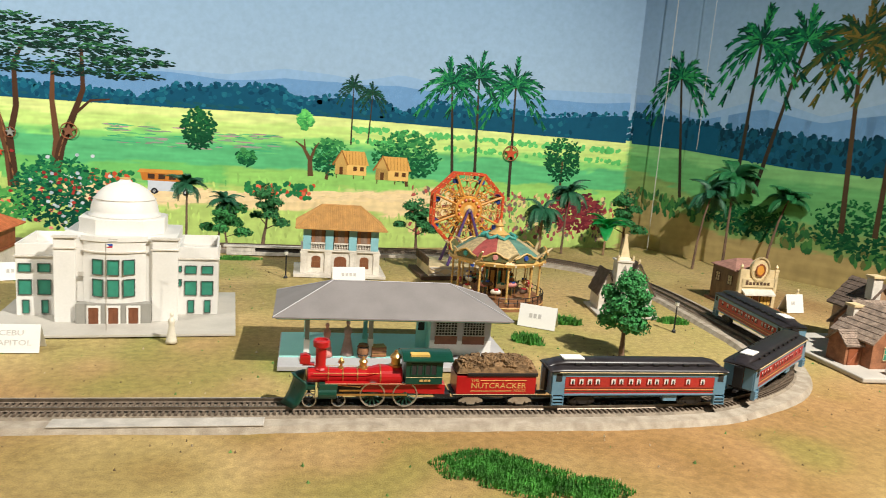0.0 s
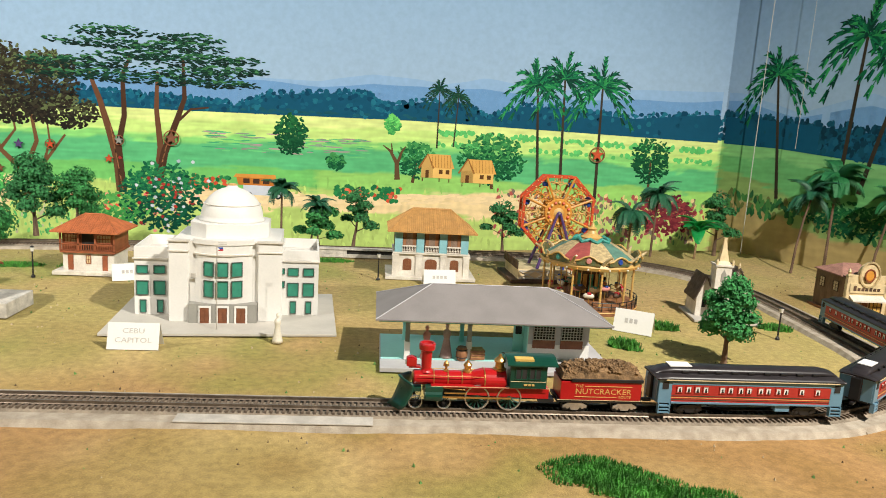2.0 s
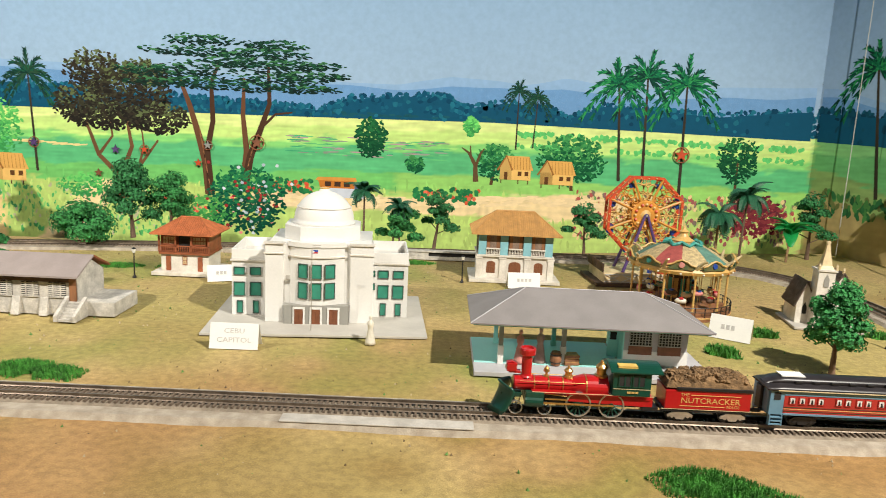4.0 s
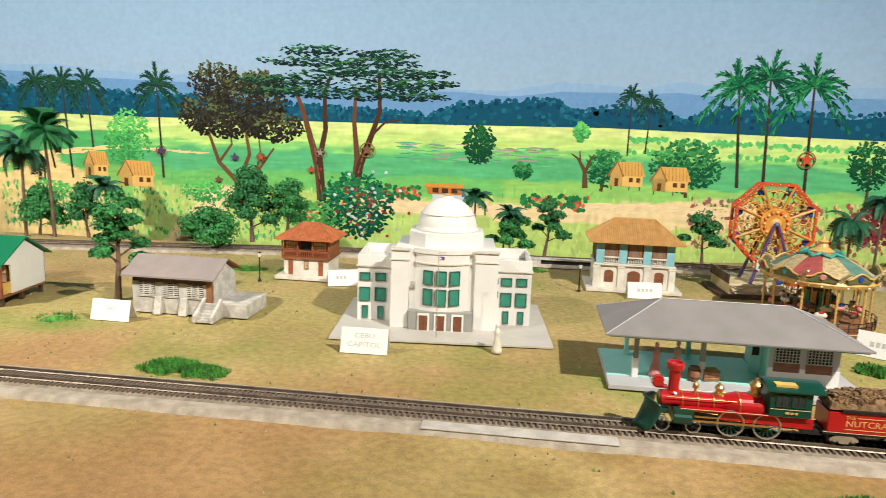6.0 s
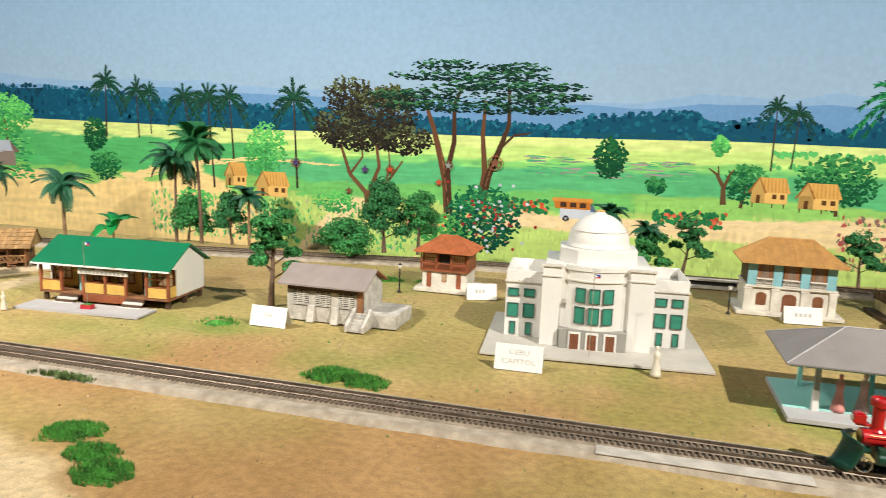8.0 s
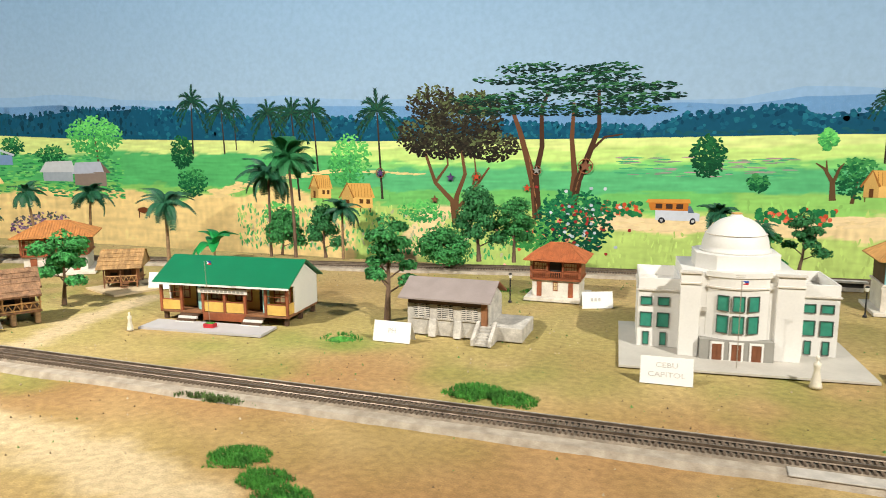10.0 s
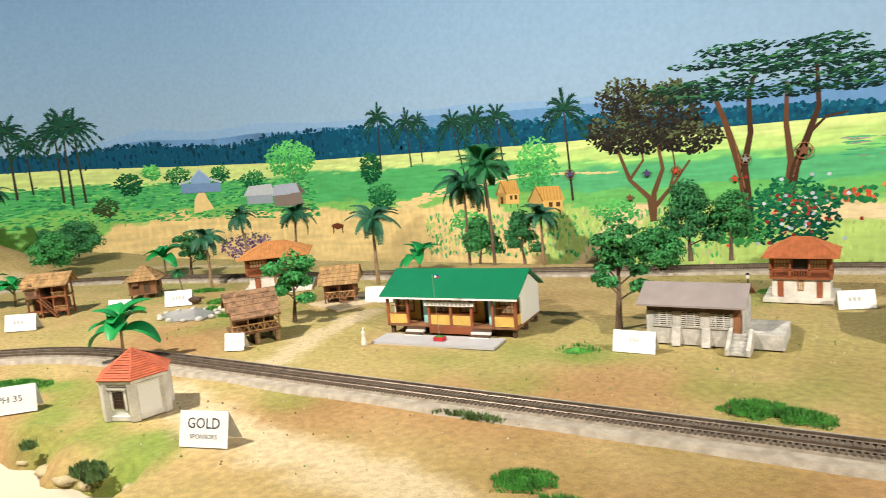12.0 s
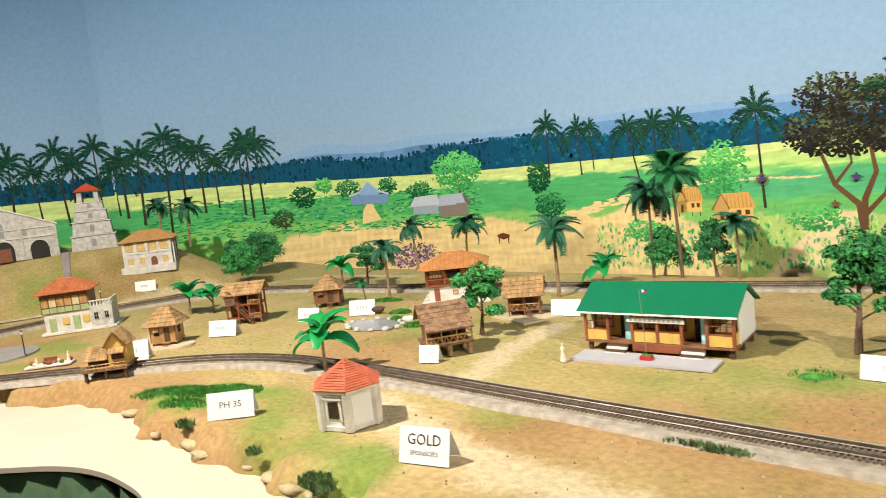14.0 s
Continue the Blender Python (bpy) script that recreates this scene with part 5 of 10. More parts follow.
class Paint:
    """Strokes of paint on the wall: flat shapes in u along the wall and v up it, each with a colour."""

    def __init__(self, name, layer):
        self.name, self.off, self.v, self.f, self.c, self.k = name, 0.0003 + 0.0001 * layer, [], [], [], 0

    def poly(self, pts, colour, jitter=0.0):
        base = len(self.v)
        self.k += 1
        lift = self.off + (self.k % 300) * 0.0000003
        self.v += [wall_at(u, v, lift) for u, v in pts]
        self.f.append(tuple(range(base, base + len(pts))))
        j = 1 + prnd.uniform(-jitter, jitter)
        self.c.append([min(1.0, max(0.0, q * j)) for q in srgb(*colour)])
        return self

    def dab(self, u, v, w, h, colour, angle=0.0, jitter=0.12, n=7):
        a = radians(angle)
        pts = []
        for i in range(n):
            t = 2 * math.pi * i / n
            r = prnd.uniform(0.75, 1.1)
            p, q = r * w / 2 * math.cos(t), r * h / 2 * math.sin(t)
            pts.append((u + p * math.cos(a) - q * math.sin(a), v + p * math.sin(a) + q * math.cos(a)))
        return self.poly(pts, colour, jitter)

    def stroke(self, pts, w0, w1, colour, jitter=0.08):
        """A tapering brush line through pts."""
        left, right = [], []
        for i, (u, v) in enumerate(pts):
            a, b = pts[max(0, i - 1)], pts[min(len(pts) - 1, i + 1)]
            d = math.hypot(b[0] - a[0], b[1] - a[1]) or 1
            nx, ny = -(b[1] - a[1]) / d, (b[0] - a[0]) / d
            w = (w0 + (w1 - w0) * i / (len(pts) - 1)) / 2
            left.append((u + nx * w, v + ny * w))
            right.append((u - nx * w, v - ny * w))
        for i in range(len(pts) - 1):
            self.poly([right[i], right[i + 1], left[i + 1], left[i]], colour, jitter)
        return self

    def cloud(self, u, v, ru, rv, colours, n, size, flat=1.0, turn=65):
        """A clump of leaf dabs; the lighter colours come later in the list and lie towards the top."""
        m = int(n * 2.8)
        for i in range(m):
            t, r = prnd.uniform(0, 2 * math.pi), math.sqrt(prnd.random()) * (1.0 + 0.16 * math.sin(5 * prnd.random()))
            a, b = r * math.cos(t), r * math.sin(t)
            light = (b * 0.5 + 0.5) * 0.8 + prnd.uniform(-0.35, 0.35) + 0.18 * noise.noise((u * 7 + a * 2.2, v * 7 + b * 2.2, 3)) + 0.25 * (i / m) - 0.1
            k = min(len(colours) - 1, max(0, int(light * len(colours))))
            s = size * prnd.uniform(0.4, 0.85)
            self.dab(u + a * ru, v + b * rv, s, s * 0.5 * flat, colours[k], prnd.uniform(-turn, turn), 0.16, 6)
        return self

    def trail(self, pts, w0, w1, colour, n=160):
        """A soft path: short level strokes scattered along a line, wide at its near end."""
        for i in range(n):
            k = prnd.random() * (len(pts) - 1)
            j = min(len(pts) - 2, int(k))
            f = k - j
            u, v = pts[j][0] + f * (pts[j + 1][0] - pts[j][0]), pts[j][1] + f * (pts[j + 1][1] - pts[j][1])
            w = w0 + (w1 - w0) * k / (len(pts) - 1)
            self.dab(u, v + prnd.uniform(-0.5, 0.5) * w, prnd.uniform(0.03, 0.08), max(0.005, w * 0.3), colour, prnd.uniform(-4, 10), 0.06, 8)
        return self

    def done(self, label=""):
        me = bpy.data.meshes.new(self.name)
        me.from_pydata(self.v, [], self.f)
        at = me.attributes.new("paint", "FLOAT_COLOR", "FACE")
        at.data.foreach_set("color", [x for c in self.c for x in (*c, 1.0)])
        me.materials.append(MURAL)
        me.update()
        ob = new(self.name, me)
        ob.parent = mural
        if label:
            ob["label"] = label
        return ob


def table(rows):
    us, vs = zip(*rows)
    return lambda u: float(np.interp(u, us, vs))


FIELD = table([(-7.2, 0.57), (-5.4, 0.55), (-4.73, 0.532), (-4.23, 0.5), (-3.5, 0.468), (-2.0, 0.454), (-0.8, 0.466), (0.1, 0.48), (1.44, 0.465), (1.7, 0.458), (2.2, 0.418), (3.4, 0.41)])
MOUNT = table([(-7.2, 0.62), (-4.85, 0.60), (-4.31, 0.71), (-4.02, 0.667), (-3.6, 0.685), (-3.08, 0.645), (-2.6, 0.66), (-2.3, 0.655), (-1.9, 0.63), (-1.2, 0.615), (-0.52, 0.606), (-0.3, 0.601), (-0.09, 0.65), (0.07, 0.635), (0.215, 0.626), (0.38, 0.662), (0.66, 0.625), (0.975, 0.65), (1.4, 0.67), (1.52, 0.665), (1.78, 0.588), (2.05, 0.665), (2.27, 0.594), (2.5, 0.665), (3.4, 0.62)])
WOODS = table([(-7.2, 0.66), (-5.9, 0.645), (-5.27, 0.66), (-4.87, 0.61), (-4.35, 0.635), (-3.85, 0.58), (-3.6, 0.62), (-3.08, 0.625), (-2.5, 0.575), (-2.16, 0.57), (-1.2, 0.53), (-0.62, 0.505), (-0.5, 0.555), (-0.25, 0.578), (-0.1, 0.58), (-0.02, 0.54), (0.15, 0.57), (0.33, 0.555), (0.4, 0.51), (0.55, 0.575), (1.03, 0.553), (1.37, 0.59), (1.6, 0.58), (1.83, 0.562), (2.15, 0.535), (3.4, 0.545)])
SAND = table([(-5.2, -0.3), (-4.75, 0.02), (-4.55, 0.2), (-4.15, 0.22), (-3.95, 0.2), (-3.4, 0.19), (-2.9, 0.16), (-2.6, 0.19), (-2.35, 0.25), (-2.15, 0.16), (-1.95, 0.08), (-1.85, -0.2)])


def wall_colour(u, v):
    """The flat coats of the mural: sky above, then bands of field, paths and sand."""
    d = FIELD(u) + 0.006 * math.sin(u * 9) - v
    if d < 0:
        k = min(1.0, max(0.0, (v - 0.6) / 1.2))
        return tuple(a + (b - a) * k for a, b in zip((152, 179, 206), (110, 148, 186)))
    if u > 1.44:
        low = 0.26 - 0.14 * min(1, (u - 1.44) / 0.5)
        return (128, 188, 120) if d < 0.06 else (104, 172, 108) if v > low + 0.10 else (134, 162, 98) if v > low else (176, 156, 106)
    if u < -1.95:
        if v < SAND(u) + 0.02 * math.sin(u * 13):
            return (243, 212, 146)
        return (208, 224, 140) if d < 0.075 + 0.03 * max(0, min(1, (-u - 3) / 1.5)) else (84, 176, 104) if d < 0.24 else (134, 196, 102)
    sb, st = 0.075, 0.145 + 0.05 * max(0.0, min(1.0, (u + 0.1) / 0.6))
    if -0.9 < u < 0.8 and sb < v < st:
        return (240, 214, 162)
    if u <= -0.95 and abs(u + 1.52 + (0.14 - v) * 0.9) < 0.085 and v < 0.16:
        return (240, 214, 162)
    if d < 0.05:
        return (214, 230, 146)
    if d < 0.105:
        return (196, 226, 132)
    if d < 0.135:
        return (136, 208, 118)
    if d < 0.23:
        return (92, 182, 122)
    if d < 0.31:
        return (150, 206, 108) if u > -0.3 else (116, 194, 106)
    return (186, 212, 118)


def brushed_colour(u, v):
    """The same coats, dragged along by the brush and uneven in strength."""
    ft = FIELD(u)
    if v > ft - 0.004:
        return wall_colour(u, v)
    k = min(1.0, (ft - v) / 0.05)
    a = noise.noise((u * 6, v * 45, 0)) + 0.5 * noise.noise((u * 17, v * 110, 4))
    b = noise.noise((u * 9, v * 14, 9))
    up = min(ft - 0.007, v + k * (0.020 * a + 0.016 * b))
    c = Vector(wall_colour(u + 0.04 * a, up)) + Vector(wall_colour(u - 0.02 * b, min(ft - 0.007, up + 0.006 * k)))
    tuft = noise.noise((u * 60, v * 12, 2)) if ft - v > 0.27 else noise.noise((u * 14, v * 120, 6))
    return tuple(min(255.0, q * 0.5 * (1 + 0.07 * a + 0.08 * tuft + 0.03 * b)) for q in c)


def mural_ground():
    vs = [-0.7, -0.4, -0.25] + [-0.15 + 0.0075 * i for i in range(100)] + [0.65, 0.75, 0.9, 1.05, 1.2, 1.35, 1.5, 1.7, 1.9, 2.15, 2.4]
    g, cols = Geo(), []
    for us in (np.linspace(-7.1, 1.4399, 520), np.linspace(1.4401, 3.4, 120)):
        k, n = len(g.v), len(vs)
        for u in us:
            g.v += [wall_at(float(u), v, 0.0) for v in vs]
            cols += [(*srgb(*brushed_colour(float(u), v)), 1.0) for v in vs]
        g.f += [(k + i * n + j, k + (i + 1) * n + j, k + (i + 1) * n + j + 1, k + i * n + j + 1) for i in range(len(us) - 1) for j in range(n - 1)]
    ob = part("painted_ground", g, MURAL, mural, "brushed coat of pale sky and green field paint")
    ob.data.attributes.new("paint", "FLOAT_COLOR", "POINT").data.foreach_set("color", [q for c in cols for q in c])
    s = Paint("painted_field", 3)
    for i in range(2200):
        u = prnd.uniform(-6.2, 1.43)
        v = prnd.uniform(-0.12, FIELD(u) - 0.27)
        c = wall_colour(u, v)
        if c[0] < 225:
            s.dab(u, v, prnd.uniform(0.006, 0.014), prnd.uniform(0.02, 0.045), c, prnd.uniform(-20, 20), 0.22)
    for i in range(260):
        u = prnd.uniform(0.2, 1.4)
        s.dab(u, FIELD(u) - prnd.choice((0.05, 0.055, 0.10)) + prnd.uniform(-0.008, 0.008), 0.02, 0.02, (96, 194, 108), 0, 0.15)
    for i in range(110):
        u = prnd.uniform(-0.75, -0.1)
        s.dab(u, prnd.uniform(0.3, 0.38), prnd.uniform(0.03, 0.09), 0.006, prnd.choice([(140, 150, 136), (70, 168, 118), (104, 192, 122), (176, 146, 152)]), 0)
    for i in range(1500):
        u = prnd.uniform(-5.3, -3.3)
        v = FIELD(u) - prnd.uniform(0.1, 0.32)
        s.dab(u, v, prnd.uniform(0.015, 0.05), 0.010, prnd.choice([(60, 158, 88), (80, 185, 98), (116, 200, 108), (48, 132, 82)]), 0)
    for i in range(800):
        u = prnd.uniform(-2.6, -1.2)
        s.dab(u, prnd.uniform(-0.08, 0.13), prnd.uniform(0.006, 0.016), prnd.uniform(0.012, 0.035), prnd.choice([(84, 178, 100), (130, 202, 112), (190, 190, 150), (195, 215, 125), (74, 158, 94)]), prnd.uniform(-30, 30))
    for i in range(700):
        u = prnd.uniform(0.45, 1.4)
        s.dab(u, prnd.uniform(0.0, 0.2), prnd.uniform(0.008, 0.02), 0.024, prnd.choice([(160, 96, 92), (176, 88, 82), (126, 110, 98), (108, 158, 88), (206, 196, 130), (228, 202, 146)]), prnd.uniform(-30, 30))
    for i in range(260):
        u = prnd.uniform(1.5, 2.6)
        c = prnd.choice([(46, 100, 58), (40, 88, 54), (70, 124, 66), (104, 112, 66)])
        s.dab(u, 0.23 - 0.08 * min(1, u - 1.5) + prnd.uniform(-0.05, 0.03), 0.02, 0.04, c, prnd.uniform(-30, 30))
    s.done("brushed strokes of green and sandy paint")


def hills_and_woods():
    p = Paint("painted_hill", 1)
    us = sorted([-7.1 + 0.03 * i for i in range(340)] + [-5.4])
    for a, b in zip(us, us[1:]):
        if a < 1.44 < b:
            continue
        hi = lambda u: MOUNT(u) + 0.008 * noise.noise((u * 5, 0, 0))
        p.poly([(a, FIELD(a) - 0.004), (b, FIELD(b) - 0.004), (b, hi(b)), (a, hi(a))], (138, 172, 208))
        lo = lambda u: 0.55 + (MOUNT(u) - 0.55) * 0.62 + 0.02 * noise.noise((u * 3, 5, 0))
        p.poly([(a, FIELD(a) - 0.003), (b, FIELD(b) - 0.003), (b, lo(b)), (a, lo(a))], (108, 152, 198))
    p.done("hazy blue mountain range")
    w = Paint("painted_forest", 2)
    for a, b in zip(us, us[1:]):
        if a < 1.44 < b:
            continue
        w.poly([(a, FIELD(a) - 0.012), (b, FIELD(b) - 0.012), (b, WOODS(b) - 0.02), (a, WOODS(a) - 0.02)], (16, 78, 106))
    for i in range(5200):
        u = prnd.uniform(-6.4, 2.7)
        t, f = WOODS(u), FIELD(u)
        v = f - 0.004 + (t - f) * prnd.random() ** 0.8
        dark = u < -3.2 or u > 1.44
        c = prnd.choice([(14, 62, 84), (18, 74, 95), (24, 84, 110), (10, 52, 70)] if dark else [(14, 76, 104), (20, 90, 116), (28, 104, 126), (10, 64, 92)])
        tall = dark and prnd.random() < 0.5
        w.dab(u, v, prnd.uniform(0.012, 0.03), prnd.uniform(0.03, 0.045) if tall else prnd.uniform(0.012, 0.028), c, prnd.uniform(-25, 25), 0.12)
    for i in range(240):
        u = prnd.uniform(-1.7, 0.5)
        w.dab(u, FIELD(u) + prnd.uniform(-0.004, 0.012), 0.03, 0.012, (24, 82, 96), 0)
    w.done("dark blue-green distant treeline")


def painted_palm(u, v, foot, size, tone="green", lean=0.0, n=15):
    p = Paint("painted_palm", 7)
    pale = {"green": [(14, 84, 60), (22, 110, 72), (46, 142, 80), (12, 58, 48)], "dark": [(22, 66, 56), (28, 84, 60), (40, 70, 50), (16, 50, 44)], "brown": [(70, 80, 40), (40, 80, 50), (110, 95, 45), (30, 60, 45)]}[tone]
    fu, fv = foot
    mid = [(fu + (u - fu) * k + lean * math.sin(math.pi * k), fv + (v - fv) * k) for k in (0, 0.25, 0.5, 0.75, 1)]
    p.stroke(mid, size * 0.062, size * 0.036, (58, 52, 42) if tone != "brown" else (74, 60, 44), 0.15)
    for i in range(n):
        a = radians(-35 + 250 * i / (n - 1) + prnd.uniform(-8, 8))
        L = size * prnd.uniform(0.5, 0.68)
        pts = []
        for k in range(6):
            t = k / 5
            pts.append((u + L * t * math.cos(a), v + L * t * math.sin(a) - 0.52 * L * t * t * (0.45 + abs(math.cos(a)))))
        c = prnd.choice(pale)
        p.stroke(pts, size * 0.025, size * 0.01, c)
        for k in range(1, 6):
            bu, bv = pts[k]
            for s in (-1, 1):
                for q in range(2):
                    t = (k - q * 0.5) / 5
                    l2 = L * (0.20 - 0.10 * t) * prnd.uniform(0.8, 1.2)
                    ang = math.atan2(pts[k][1] - pts[k - 1][1], pts[k][0] - pts[k - 1][0]) + s * 0.55
                    eu, ev = bu + l2 * math.cos(ang), bv + l2 * math.sin(ang) - l2 * 0.18
                    p.stroke([(bu - q * (pts[k][0] - pts[k - 1][0]) * 0.5, bv - q * (pts[k][1] - pts[k - 1][1]) * 0.5), (eu, ev)], size * 0.042, size * 0.010, prnd.choice(pale), 0.2)
    p.done()


def painted_tree(u, v, ru, rv, foot=None, tones=((20, 80, 50), (35, 110, 60), (60, 140, 70)), n=110, size=0.03):
    p = Paint("painted_tree", 6)
    if foot:
        p.stroke([foot, ((foot[0] + u) / 2, (foot[1] + v) / 2), (u, v)], 0.014, 0.008, (90, 66, 44))
    p.cloud(u, v, ru, rv, list(tones), n, size)
    p.done()


def big_tree():
    p = Paint("painted_rain_tree", 8)
    bark, bark2 = (104, 70, 48), (74, 50, 36)
    p.stroke([(-1.085, 0.115), (-1.10, 0.25), (-1.13, 0.36), (-1.165, 0.48), (-1.21, 0.6)], 0.042, 0.014, bark)
    p.stroke([(-1.08, 0.115), (-1.095, 0.3), (-1.07, 0.42), (-1.075, 0.58), (-1.04, 0.66)], 0.030, 0.012, bark2)
    p.stroke([(-0.945, 0.15), (-0.93, 0.3), (-0.945, 0.45), (-0.94, 0.6)], 0.032, 0.012, bark)
    p.stroke([(-0.94, 0.15), (-0.915, 0.28), (-0.87, 0.4), (-0.835, 0.5), (-0.84, 0.66)], 0.036, 0.012, bark2)
    p.stroke([(-0.87, 0.4), (-0.81, 0.46), (-0.74, 0.47)], 0.012, 0.006, bark2)
    for i in range(150):
        t = prnd.random()
        p.dab(-1.080 - 0.045 * t, 0.12 + 0.26 * t, 0.004, 0.028, prnd.choice([(160, 112, 72), (56, 38, 28), (132, 92, 60)]), prnd.uniform(2, 14))
        p.dab(-0.932 + 0.05 * t * t, 0.15 + 0.22 * t, 0.004, 0.028, prnd.choice([(160, 112, 72), (56, 38, 28), (132, 92, 60)]), prnd.uniform(-20, -5))
    p.done("tall brown trunks with forked limbs")
    c = Paint("painted_canopy", 9)
    tones = [(14, 36, 32), (18, 50, 40), (26, 72, 50), (62, 116, 74)]
    tiers = [(-1.11, 0.745, 0.15, 0.022), (-1.16, 0.70, 0.19, 0.02), (-1.0, 0.665, 0.12, 0.025), (-1.30, 0.615, 0.19, 0.022), (-1.12, 0.63, 0.16, 0.035), (-1.25, 0.57, 0.17, 0.02), (-1.1, 0.575, 0.13, 0.03), (-0.82, 0.735, 0.13, 0.02), (-0.84, 0.70, 0.17, 0.02), (-0.70, 0.66, 0.17, 0.02), (-0.86, 0.655, 0.16, 0.03), (-0.66, 0.62, 0.16, 0.018), (-0.80, 0.60, 0.18, 0.025), (-0.68, 0.565, 0.14, 0.016), (-0.93, 0.57, 0.12, 0.025)]
    for u, v, ru, rv in tiers:
        c.cloud(u, v, ru, rv, tones, int(260 * ru) + 8, 0.036, 0.66, 22)
    c.done("layered dark green leaf tiers")
    d = Paint("painted_dark_tree", 6)
    for pts, w in (([(-1.455, 0.08), (-1.47, 0.18), (-1.55, 0.26), (-1.60, 0.4)], 0.03), ([(-1.455, 0.10), (-1.45, 0.2), (-1.41, 0.3), (-1.43, 0.42)], 0.028), ([(-1.45, 0.14), (-1.38, 0.22), (-1.30, 0.33)], 0.02), ([(-1.55, 0.26), (-1.49, 0.34), (-1.50, 0.43)], 0.014), ([(-1.385, 0.215), (-1.36, 0.3), (-1.37, 0.4)], 0.012)):
        d.stroke(pts, w, w * 0.4, (110, 78, 52))
    brown = [(32, 30, 26), (46, 40, 32), (54, 54, 40), (92, 104, 66)]
    for u, v, ru, rv, n in ((-1.56, 0.60, 0.11, 0.08, 170), (-1.62, 0.47, 0.11, 0.07, 150), (-1.42, 0.52, 0.16, 0.10, 330), (-1.5, 0.42, 0.17, 0.05, 170), (-1.29, 0.42, 0.11, 0.06, 150), (-1.36, 0.60, 0.10, 0.05, 120)):
        d.cloud(u, v, ru, rv, brown, n, 0.032)
    d.done("dark brown-green leafy tree")


def flower_bush():
    p = Paint("painted_flower_bush", 9)
    p.cloud(-0.93, 0.10, 0.15, 0.13, [(12, 70, 50), (20, 95, 65), (40, 125, 75)], 300, 0.035)
    p.cloud(-1.12, 0.04, 0.13, 0.06, [(60, 140, 70), (90, 170, 85)], 110, 0.035)
    for i in range(70):
        c = prnd.choice([(205, 215, 222), (180, 195, 205), (175, 60, 50), (150, 50, 48)])
        p.dab(prnd.gauss(-0.90, 0.07), prnd.gauss(0.11, 0.06), 0.017, 0.015, c)
    for i in range(60):
        c = prnd.choice([(240, 150, 140), (235, 120, 110), (225, 95, 70), (245, 180, 170)])
        p.dab(prnd.gauss(-1.08, 0.10), prnd.gauss(0.05, 0.04), 0.018, 0.015, c)
    p.done("flowering bush with pink, red and white blooms")
    h = Paint("painted_hedge", 7)
    for u0, u1, v in ((-0.88, -0.65, 0.165), (-0.22, 0.02, 0.155), (-0.02, 0.05, 0.15)):
        for i in range(int((u1 - u0) * 420)):
            u = prnd.uniform(u0, u1)
            h.dab(u, v + prnd.uniform(-0.025, 0.03), 0.02, 0.02, prnd.choice([(30, 110, 65), (45, 135, 75), (205, 85, 55), (225, 110, 80)]) if prnd.random() < 0.6 else (40, 120, 70))
    h.done("low hedge with red flowers")


def painted_hut(u, v, w, h, roof=(222, 170, 92), wall=(235, 190, 110), side=1):
    p = Paint("painted_hut", 10)
    for k in (-0.45, 0.1, 0.42):
        p.stroke([(u + k * w, v - h * 0.16), (u + k * w, v + 0.02)], 0.004, 0.004, (92, 62, 36))
    p.poly([(u - w * 0.5, v), (u + w * 0.5, v), (u + w * 0.5, v + h * 0.5), (u - w * 0.5, v + h * 0.5)], wall)
    p.poly([(u - w * 0.5, v), (u - w * 0.12, v), (u - w * 0.12, v + h * 0.5), (u - w * 0.31, v + h * 0.95), (u - w * 0.5, v + h * 0.5)], tuple(int(q * 0.86) for q in wall))
    p.poly([(u - w * 0.16, v + h * 0.42), (u + w * 0.58, v + h * 0.42), (u + w * 0.42, v + h), (u - w * 0.31, v + h)], roof)
    p.stroke([(u - w * 0.58, v + h * 0.38), (u - w * 0.31, v + h), (u - w * 0.1, v + h * 0.40)], 0.008, 0.008, (150, 100, 50))
    for k in range(7):
        a = u - w * 0.14 + w * 0.10 * k
        p.stroke([(a, v + h * 0.45), (a - w * 0.03, v + h * 0.96)], 0.003, 0.002, (180, 128, 64))
    p.poly([(u - w * 0.36, v), (u - w * 0.25, v), (u - w * 0.25, v + h * 0.32), (u - w * 0.36, v + h * 0.32)], (96, 62, 34))
    for k in (0.08, 0.3):
        p.poly([(u + w * k, v + h * 0.18), (u + w * (k + 0.12), v + h * 0.18), (u + w * (k + 0.12), v + h * 0.36), (u + w * k, v + h * 0.36)], (96, 62, 34))
    p.done("small painted thatched hut")


